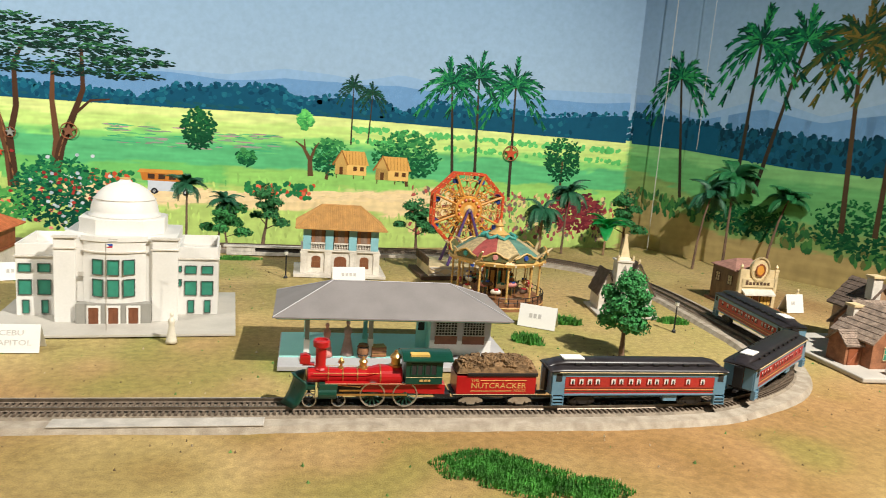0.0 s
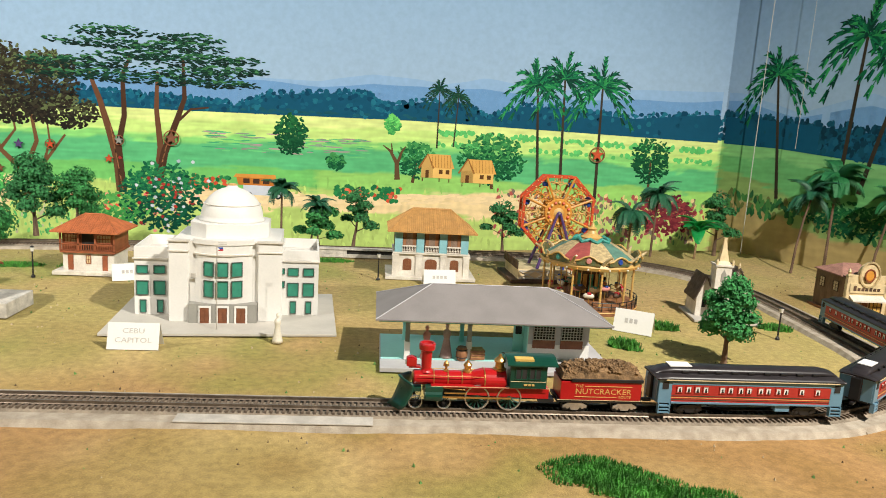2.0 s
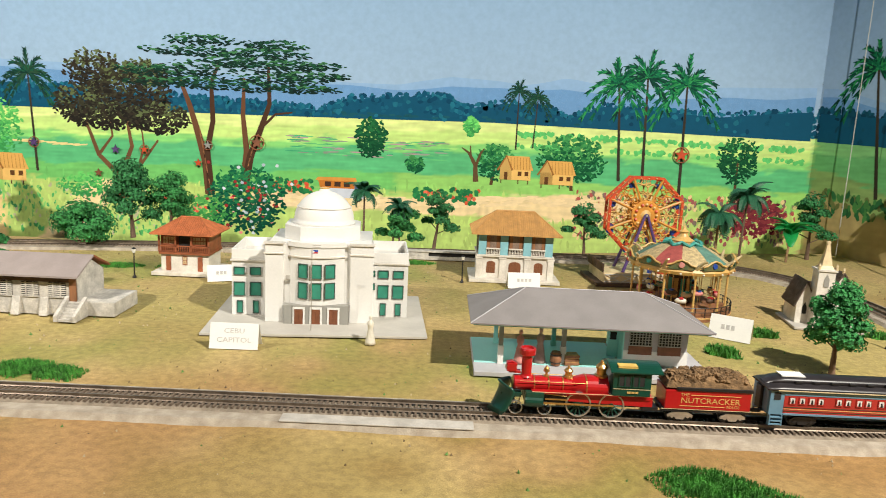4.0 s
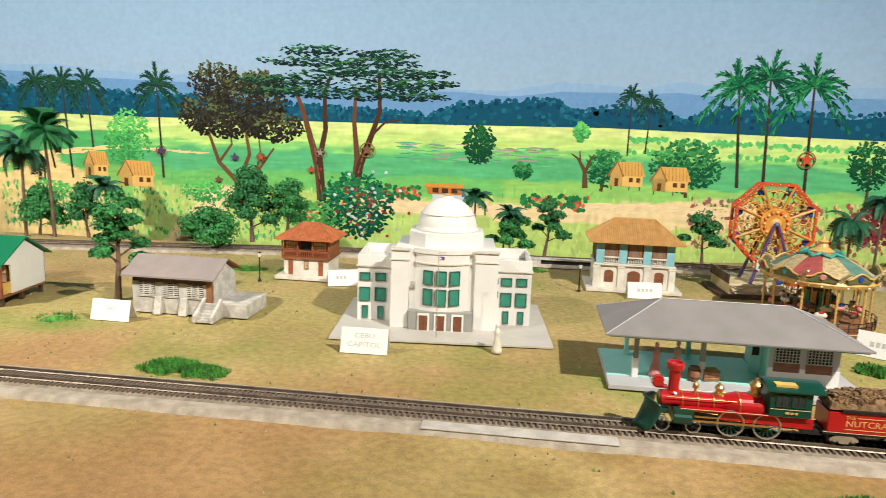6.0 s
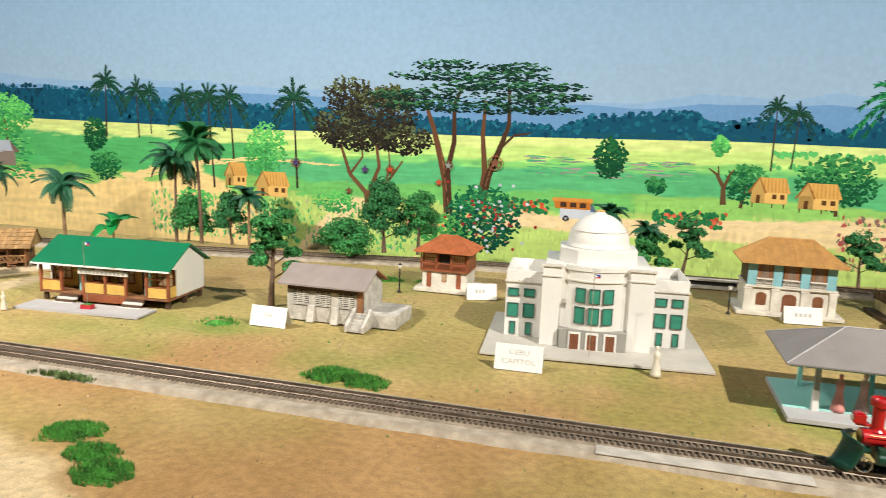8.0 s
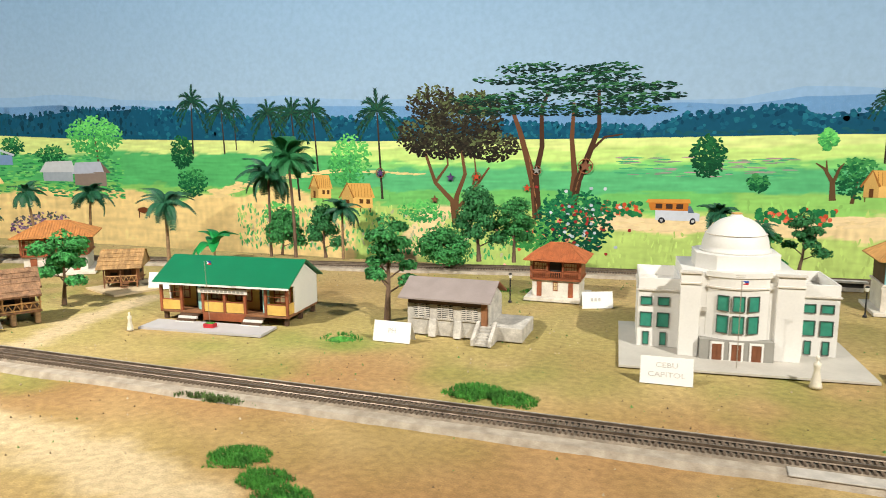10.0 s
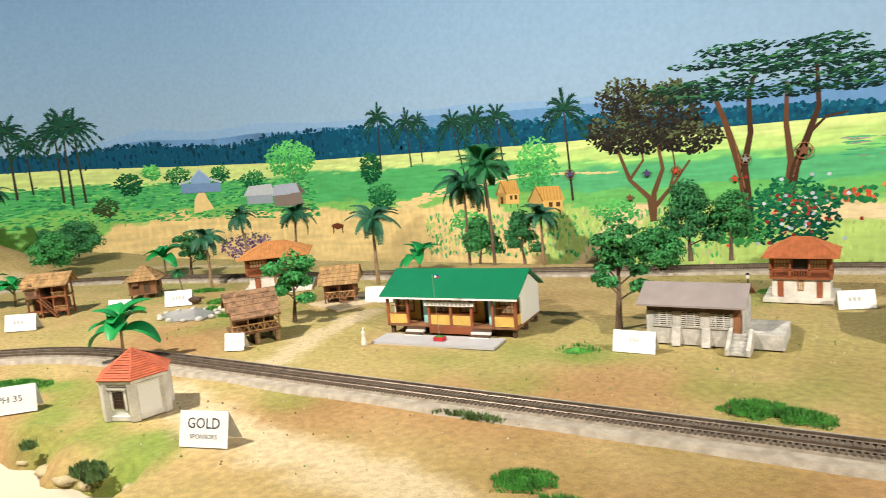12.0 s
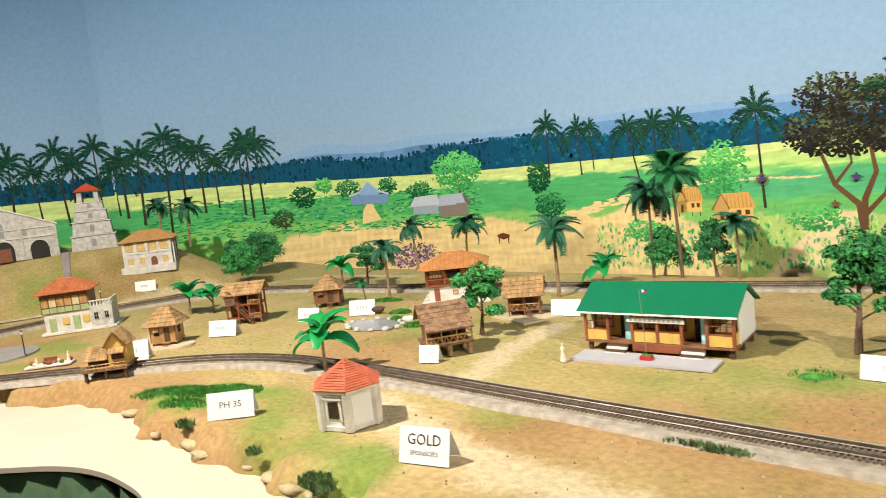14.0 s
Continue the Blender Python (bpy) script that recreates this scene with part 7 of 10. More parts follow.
def curl(g, cx, cz, r, turn, flip, y):
    """A scroll of bent wire in the plane of the wheel."""
    pts = []
    for i in range(13):
        t = i / 12
        a = turn + flip * t * 4.6
        q = r * (1 - 0.72 * t)
        pts.append((cx + q * math.cos(a), y, cz + q * math.sin(a)))
    g.tube(pts, 0.0019, 4)


def ferris_wheel(m):
    f = thing("ferris_wheel", "orange and red toy fun-fair wheel with scrollwork on wooden platform", "ferris wheel", m)
    R, cz = 0.125, 0.213
    # platform
    part("platform", Geo().box(-0.15, 0.11, -0.075, 0.11, 0, 0.010), WOODDARK, f, bevel=0.001)
    part("deck", Geo().box(-0.125, 0.09, -0.06, 0.10, 0.010, 0.040), CREAM, f, "tan deck", bevel=0.001)
    for x0, x1 in ((-0.122, -0.072), (-0.070, -0.020), (-0.018, 0.032), (0.034, 0.085)):
        p = part("cross_panel", Geo().box(x0, x1, -0.0625, -0.0605, 0.012, 0.015).box(x0, x1, -0.0625, -0.0605, 0.034, 0.037), GREYBASE, f, "grey panel with crossed boards")
        part("cross", Geo().tube([(x0 + 0.004, -0.0625, 0.015), (x1 - 0.004, -0.0625, 0.034)], 0.0014, 4).tube([(x0 + 0.004, -0.0625, 0.034), (x1 - 0.004, -0.0625, 0.015)], 0.0014, 4), OFFWHITE, p)
    for i in range(9):
        y = -0.058 + 0.019 * i
        part("fence_slat", Geo().box(-0.1275, -0.1245, y, y + 0.014, 0.040, 0.066), WOODDARK, f)
    # rims, spokes, scrolls
    for y in (-0.018, 0.018):
        w = part("rim", ring(R * 0.93, R, y - 0.003, y + 0.003, 8, 0, cz, math.pi / 8), FERRISRED, f, "orange-red eight-sided rim")
        for i in range(8):
            a = 2 * math.pi * i / 8 + math.pi / 8
            part("spoke", Geo().tube([(0.03 * math.cos(a), y, cz + 0.03 * math.sin(a)), (R * 0.95 * math.cos(a), y, cz + R * 0.95 * math.sin(a))], 0.0038, 6), ORANGE, w)
            b = a + math.pi / 8
            g = Geo()
            for s in (-1, 1):
                for q, rr in ((0.60, 0.020), (0.80, 0.016), (0.42, 0.013)):
                    curl(g, R * q * math.cos(b + s * 0.16), cz + R * q * math.sin(b + s * 0.16), rr, b + s * 0.8, -s, y)
            g.tube([(R * 0.3 * math.cos(b), y, cz + R * 0.3 * math.sin(b)), (R * 0.9 * math.cos(b), y, cz + R * 0.9 * math.sin(b))], 0.0011, 4)
            part("scroll", g, GOLDPAINT if i % 2 else ORANGE, w)
            for q in (0.25, 0.5, 0.75):
                c0, c1 = 2 * math.pi * i / 8 + math.pi / 8, 2 * math.pi * (i + 1) / 8 + math.pi / 8
                bx = R * 0.965 * ((1 - q) * math.cos(c0) + q * math.cos(c1))
                bz = cz + R * 0.965 * ((1 - q) * math.sin(c0) + q * math.sin(c1))
                part("bulb", Geo().ball((bx, y - 0.004, bz), 0.0024, 6, 4), GOLDPAINT, w)
        hub = part("hub", Geo().lathe([(0.042, -0.003), (0.045, 0), (0.042, 0.003)], 24, pose(0, y * 1.15, cz, 90, 0, 0)), ORANGE, f, "orange rosette hub")
        for i in range(16):
            a = 2 * math.pi * i / 16
            part("petal", Geo().ball((0.033 * math.cos(a), y * 1.15 - 0.004, cz + 0.033 * math.sin(a)), 0.0052, 6, 4), FERRISRED if i % 2 else GOLDPAINT, hub)
        part("rosette", Geo().lathe([(0.022, -0.006), (0.018, -0.002), (0.012, 0.002), (0.003, 0.005)], 16, pose(0, y * 1.15 - 0.004, cz, 90, 0, 0)), GOLDPAINT, hub)
        part("boss", Geo().ball((0, y * 1.15 - 0.008, cz), 0.007, 8, 5), GREYWALL, hub)
    for i in range(8):
        a = 2 * math.pi * i / 8 + math.pi / 8
        x, z = R * 0.86 * math.cos(a), cz + R * 0.86 * math.sin(a)
        g = part("gondola", Geo().lathe([(0.004, -0.022), (0.011, -0.018), (0.012, -0.008), (0.010, -0.006)], 8, pose(x, 0, z)), BLUE, f, "small blue gondola")
        part("canopy", Geo().lathe([(0.012, 0.004), (0.007, 0.009), (0.001, 0.012)], 8, pose(x, 0, z)), FERRISRED if i % 2 else PURPLE, g)
        part("hanger", Geo().tube([(x, 0, z - 0.008), (x, 0, z + 0.006)], 0.001, 4), BRASS, g)
    for y in (-0.03, 0.03):
        for s in (-1, 1):
            part("support", Geo().tube([(s * 0.062, y * 1.5, 0.040), (s * 0.004, y, cz)], 0.0052, 8, 0.004), PURPLE, f, "purple support leg")
    part("axle", Geo().tube([(0, -0.034, cz), (0, 0.034, cz)], 0.006, 8), PURPLE, f)
    plate = part("name_panel", Geo().box(-0.052, 0.030, -0.052, -0.048, 0.082, 0.112), OFFWHITE, f, "cream name panel with blue bars and red bulbs", bevel=0.001)
    for z in (0.086, 0.099):
        for i in range(5):
            part("lettering", Geo().box(-0.046 + 0.0145 * i, -0.036 + 0.0145 * i, -0.0528, -0.0521, z, z + 0.0085), BLUE, plate)
    for i in range(22):
        k = i / 22 * 2 * math.pi
        part("bulb", Geo().ball((-0.011 + 0.050 * math.cos(k), -0.050, 0.097 + 0.024 * math.sin(k)), 0.0034, 6, 4), FERRISRED if i % 2 else CREAM, plate)
    part("flower_pot", Geo().lathe([(0.006, 0.04), (0.009, 0.05), (0.007, 0.058)], 10, pose(0.02, -0.045, 0)), BLUE, f)
    part("ticket_booth", Geo().box(0.045, 0.085, -0.058, -0.02, 0.040, 0.078).hip(0.04, 0.09, -0.063, -0.015, 0.078, 0.095, 0.02), FERRISRED, f, "red ticket booth", bevel=0.0006)


ferris_wheel(T(0.512, 2.135, 0, 4))


CANVASTEAL = mat("faded_teal_canvas", (0.10, 0.22, 0.17), 0.7, 0.2, 60, 300, 0.1)
CANVASRED = mat("faded_red_canvas", (0.34, 0.07, 0.06), 0.7, 0.2, 60, 300, 0.1)


CRESTGREEN = mat("dark_green_gilt", (0.05, 0.085, 0.04), 0.45, 0.4, 80, 400, 0.3, second=(0.35, 0.22, 0.07), mix=0.5)
FINIAL = mat("pale_gilt", (0.58, 0.45, 0.25), 0.4, 0.25, 80, 400, 0.2, metal=0.3)
CANVASBEIGE = mat("beige_lattice_canvas", (0.48, 0.37, 0.19), 0.7, 0.25, 120, 500, 0.3)


def carousel(m):
    c = thing("carousel", "gilded toy carousel with teal, red and cream striped canopy", "carousel", m)
    R = 0.125
    part("base", Geo().lathe([(R + 0.012, 0), (R + 0.012, 0.012), (R, 0.013), (R, 0.020), (0.001, 0.0205)], 32), WOOD, c, "round brown base")
    part("floor_rim", Geo().lathe([(R + 0.0125, 0.0075), (R + 0.0135, 0.0085), (R + 0.0125, 0.0105)], 32), GOLDPAINT, c)
    part("centre_column", Geo().lathe([(0.034, 0.0205), (0.030, 0.03), (0.026, 0.07), (0.034, 0.095), (0.045, 0.118)], 12), WOODDARK, c, "dark carved centre column")
    for i in range(12):
        a = 2 * math.pi * i / 12
        part("column_panel", Geo().box(-0.0055, 0.0055, -0.0325, -0.0305, 0.035, 0.088, pose(0, 0, 0, 0, 0, math.degrees(a))), GOLDPAINT if i % 2 else TEAL, c, bevel=0.0004)
    n = 10
    for i in range(n):
        a = 2 * math.pi * (i + 0.5) / n
        x, y = R * 0.96 * math.cos(a), R * 0.96 * math.sin(a)
        g = Geo().lathe([(0.0045, 0.0205), (0.003, 0.025)] + [(0.0026 + 0.0006 * (k % 2), 0.025 + 0.0046 * k) for k in range(20)] + [(0.005, 0.119)], 8, pose(x, y, 0))
        part("pole", g, GOLDPAINT, c, "twisted gold pole")
    # plain seats on brass rods
    for i in range(22):
        a = 2 * math.pi * i / 22 + 0.2
        q = (0.100, 0.060, 0.080)[i % 3]
        x, y, z = q * math.cos(a), q * math.sin(a), 0.044 + 0.008 * (i % 3)
        mm = pose(x, y, z, 0, 0, math.degrees(a) + 90)
        g = Geo()
        g.lathe([(0.001, -0.016), (0.0065, -0.011), (0.0075, 0), (0.0065, 0.010), (0.001, 0.015)], 8, mm @ pose(0, 0, 0, 0, 90, 0))
        s = part("ride_seat", g, (CREAM, PINK, WOODDARK, FIGWHITE)[i % 4], c, "plain rounded ride seat", smooth=True)
        part("saddle", Geo().box(-0.005, 0.005, -0.0065, 0.0065, 0.0045, 0.009, mm), (FLAGRED, TEAL, BLUE)[i % 3], s, bevel=0.001)
        part("rod", Geo().tube([(x, y, 0.0205), (x, y, 0.115)], 0.0011, 5), BRASS, s)
    # cornice, rounding boards and canopy
    part("cornice", Geo().lathe([(R * 0.98, 0.114), (R + 0.006, 0.116), (R + 0.010, 0.124), (R + 0.006, 0.131), (R * 0.95, 0.133)], 30), GOLDPAINT, c, "gilded round cornice")
    for i in range(30):
        a = 2 * math.pi * i / 30
        part("bulb", Geo().ball(((R + 0.009) * math.cos(a), (R + 0.009) * math.sin(a), 0.1195), 0.0026, 6, 4), GLOBE if i % 2 else ORANGE, c)
    for i in range(n):
        a = 2 * math.pi * i / n
        mm = pose(0, 0, 0, 0, 0, math.degrees(a) + 90)
        pts = [(-0.030, 0.130), (-0.034, 0.140), (-0.022, 0.143), (-0.012, 0.150), (0, 0.154), (0.012, 0.150), (0.022, 0.143), (0.034, 0.140), (0.030, 0.130)]
        b = part("crest_board", Geo().prism(pts, -(R + 0.009), -(R + 0.003), mm), CRESTGREEN, c, "dark green scalloped crest board", bevel=0.0008)
        part("crest_trim", Geo().tube([mm @ Vector((x * 1.02, -(R + 0.0105), z + 0.001)) for x, z in pts[1:-1]], 0.0024, 6), GOLDPAINT, b, "raised gold edging")
        horn = [(0.036 + 0.006 * k, -(R - 0.004 + 0.004 * k), 0.131 + 0.011 * k - 0.0012 * k * k) for k in range(5)]
        part("corner_scroll", Geo().tube([mm @ Vector(p) for p in horn], 0.0052, 7, 0.0022), FINIAL, b, "pale gilded corner scroll")
        part("medallion", Geo().lathe([(0.008, -0.002), (0.006, 0.002)], 10, mm @ pose(0, -(R + 0.010), 0.142, 90, 0, 0)), (FLAGRED, TEAL, PINK, BLUE, LOCOGREEN)[i % 5], b)
    for i in range(2 * n):
        a0, a1 = 2 * math.pi * i / (2 * n), 2 * math.pi * (i + 1) / (2 * n)
        rows = [(R * 0.98, 0.135), (R * 0.72, 0.156), (R * 0.46, 0.173), (R * 0.22, 0.183)]
        g = Geo()
        for q, z in rows:
            for a in (a0, a1):
                g.v.append((q * math.cos(a), q * math.sin(a), z))
            for a in (a0, a1):
                g.v.append((q * math.cos(a), q * math.sin(a), z - 0.003))
        for k in range(3):
            g.f += [(k * 4, k * 4 + 1, k * 4 + 5, k * 4 + 4), (k * 4 + 2, k * 4 + 6, k * 4 + 7, k * 4 + 3)]
        part("canopy_panel", g, (CANVASTEAL, CANVASBEIGE, CANVASRED, CANVASBEIGE)[(i // 2) % 4], c)
    part("crown", Geo().lathe([(0.027, 0.180), (0.030, 0.186), (0.022, 0.190), (0.014, 0.196), (0.010, 0.204), (0.013, 0.209), (0.006, 0.214), (0.003, 0.222), (0.0005, 0.225)], 14), GOLDPAINT, c, "gold finial")
    part("crown_ribbon", Geo().tube([((0.046 + 0.005 * math.cos(i * 1.57)) * math.cos(math.pi * i / 16), (0.046 + 0.005 * math.cos(i * 1.57)) * math.sin(math.pi * i / 16), 0.181 - 0.004 * math.cos(i * 1.57)) for i in range(33)], 0.0048, 6), TEAL, c, "swagged teal ribbon")
    # fence at the front
    for i in range(14):
        a = radians(-100 + 11 * i)
        x, y = (R + 0.010) * math.cos(a), (R + 0.010) * math.sin(a)
        part("fence_post", Geo().tube([(x, y, 0.012), (x, y, 0.036)], 0.0014, 5), BLACKMETAL, c)
    part("fence_rail", Geo().tube([((R + 0.010) * math.cos(radians(-100 + 5.5 * i)), (R + 0.010) * math.sin(radians(-100 + 5.5 * i)), 0.035) for i in range(27)], 0.0012, 5).tube([((R + 0.010) * math.cos(radians(-100 + 5.5 * i)), (R + 0.010) * math.sin(radians(-100 + 5.5 * i)), 0.024) for i in range(27)], 0.0009, 5), BLACKMETAL, c)


carousel(T(0.537, 1.835, 0))


def shingle_slope(roof, a, b, c, d, rows, cols, material, name="shingle"):
    """Overlapping shingles on the slope a-b (eaves) to d-c (ridge)."""
    a, b, c, d = (Vector(p) for p in (a, b, c, d))
    up = (b - a).cross(d - a).normalized()
    g = Geo()
    for j in range(rows):
        k0, k1 = j / rows, (j + 1.25) / rows
        k1 = min(k1, 1.0)
        for i in range(cols):
            s = (i + 0.5 * (j % 2)) / cols
            e = min(1.0, s + 0.92 / cols)
            if s >= 1:
                continue
            p = [a.lerp(b, s).lerp(d.lerp(c, s), k0), a.lerp(b, e).lerp(d.lerp(c, e), k0), a.lerp(b, e).lerp(d.lerp(c, e), k1), a.lerp(b, s).lerp(d.lerp(c, s), k1)]
            lift = [0.0022, 0.0022, 0.0006, 0.0006]
            q = [v + up * h for v, h in zip(p, lift)]
            g.add(p + q, [(4, 5, 6, 7), (0, 1, 5, 4), (1, 2, 6, 5), (3, 0, 4, 7)])
    return part(name, g, material, roof)


def gable_house(parent, x0, x1, y0, y1, z0, h, rise, wall, roofm, over=0.008, axis="x", nm="block"):
    """A gabled block; the ridge runs along x or y."""
    if axis == "x":
        cy = (y0 + y1) / 2
        g = Geo().box(x0, x1, y0, y1, z0, z0 + h)
        X = Matrix(((0, 1, 0, 0), (1, 0, 0, 0), (0, 0, 1, 0), (0, 0, 0, 1)))
        g.prism([(y0, z0 + h), (y1, z0 + h), (cy, z0 + h + rise)], x0, x1, X)
        w = part(nm, g, wall, parent)
        for s, ya in ((1, y0 - over), (-1, y1 + over)):
            e = z0 + h - rise * over / ((y1 - y0) / 2)
            base = [(x0 - over, ya, e), (x1 + over, ya, e), (x1 + over, cy, z0 + h + rise), (x0 - over, cy, z0 + h + rise)]
            r = part("roof_slope", Geo().add(base + [(x, y, z + 0.003) for x, y, z in base], [(0, 1, 2, 3), (4, 5, 6, 7), (0, 1, 5, 4), (1, 2, 6, 5), (2, 3, 7, 6), (3, 0, 4, 7)]), roofm, w)
            bb = [(x, y, z + 0.003) for x, y, z in base]
            if s < 0:
                bb = [bb[1], bb[0], bb[3], bb[2]]
            shingle_slope(r, *bb, 7, max(6, int((x1 - x0) / 0.009)), roofm)
    else:
        cx = (x0 + x1) / 2
        g = Geo().box(x0, x1, y0, y1, z0, z0 + h).prism([(x0, z0 + h), (x1, z0 + h), (cx, z0 + h + rise)], y0, y1)
        w = part(nm, g, wall, parent)
        for s, xa in ((1, x1 + over), (-1, x0 - over)):
            e = z0 + h - rise * over / ((x1 - x0) / 2)
            base = [(xa, y0 - over, e), (xa, y1 + over, e), (cx, y1 + over, z0 + h + rise), (cx, y0 - over, z0 + h + rise)]
            r = part("roof_slope", Geo().add(base + [(x, y, z + 0.003) for x, y, z in base], [(0, 1, 2, 3), (4, 5, 6, 7), (0, 1, 5, 4), (1, 2, 6, 5), (2, 3, 7, 6), (3, 0, 4, 7)]), roofm, w)
            bb = [(x, y, z + 0.003) for x, y, z in base]
            if s < 0:
                bb = [bb[1], bb[0], bb[3], bb[2]]
            shingle_slope(r, *bb, 7, max(6, int((y1 - y0) / 0.009)), roofm)
    return w


DARKSHINGLE = mat("dark_brown_shingle", (0.12, 0.085, 0.065), 0.8, 0.3, 60, 300, 0.3)
GREYSHINGLE = mat("grey_brown_shingle", (0.30, 0.225, 0.175), 0.8, 0.3, 60, 300, 0.3)
BRICKWALL = mat("brown_painted_resin", (0.30, 0.125, 0.06), 0.7, 0.25, 60, 300, 0.25)
TANWALL = mat("tan_resin_wall", (0.36, 0.22, 0.12), 0.7, 0.2, 60, 300, 0.2)


def chapel(m):
    c = thing("chapel", "white resin chapel with dark shingle roof and slim spire", "church", m)
    part("base", Geo().box(-0.085, 0.085, -0.035, 0.11, 0, 0.006), GREYBASE, c, bevel=0.001)
    gable_house(c, -0.07, -0.03, 0.015, 0.1, 0.006, 0.055, 0.05, OFFWHITE, DARKSHINGLE, 0.006, "y", "side_aisle")
    gable_house(c, -0.02, 0.07, 0.0, 0.10, 0.006, 0.06, 0.075, OFFWHITE, DARKSHINGLE, 0.007, "y", "nave")
    t = part("tower", Geo().box(-0.04, 0.0, -0.018, 0.022, 0.006, 0.150).box(-0.043, 0.003, -0.021, 0.025, 0.146, 0.152), OFFWHITE, c, bevel=0.001)
    part("spire", Geo().lathe([(0.025, 0.152), (0.017, 0.160), (0.009, 0.190), (0.005, 0.212), (0.001, 0.214)], 4, pose(-0.02, 0.002, 0, 0, 0, 45)), CREAM, c, "pale tan spire")
    part("spire_tip", Geo().box(-0.024, -0.016, -0.002, 0.006, 0.212, 0.219), CREAM, c)
    for x, y, z in ((-0.04, -0.018, 0.157), (0.0, -0.018, 0.157), (0.024, 0.0, 0.146)):
        part("pinnacle", Geo().lathe([(0.004, z - 0.006), (0.003, z), (0.0035, z + 0.003), (0.0005, z + 0.010)], 6, pose(x, y, 0)), CREAM, c)

    def lancet(x, y, z, w, h, mt, nm):
        part(nm, Geo().prism([(x - w / 2, z), (x + w / 2, z), (x + w / 2, z + h * 0.6), (x, z + h), (x - w / 2, z + h * 0.6)], y - 0.0015, y + 0.001), mt, c)

    lancet(-0.02, -0.018, 0.108, 0.012, 0.032, GREYWALL, "belfry_window")
    lancet(-0.028, -0.018, 0.045, 0.007, 0.024, GREYWALL, "window")
    lancet(-0.012, -0.018, 0.045, 0.007, 0.024, GREYWALL, "window")
    lancet(-0.05, 0.015, 0.03, 0.010, 0.03, DARK, "window")
    lancet(0.03, 0.0, 0.006, 0.022, 0.045, BROWNDOOR, "door")
    part("wreath", Geo().lathe([(0.007, -0.001), (0.009, 0), (0.007, 0.001)], 12, pose(0.03, -0.002, 0.088, 90, 0, 0)), FLAGRED, c, "small red round ornament")
    for k in range(3):
        part("step", Geo().box(0.012, 0.052, -0.03 + 0.008 * k, 0.0, 0.004 * k, 0.006 + 0.003 * k), WHITE, c)


chapel(T(0.868, 1.70, 0, -8))


SHOPBROWN = mat("brown_board_wall", (0.20, 0.115, 0.06), 0.75, 0.25, 50, 300, 0.3, stretch=(1, 1, 0.25))
PINKROOF = mat("dusty_red_brown_roof", (0.34, 0.17, 0.13), 0.8, 0.2, 60, 300, 0.3)


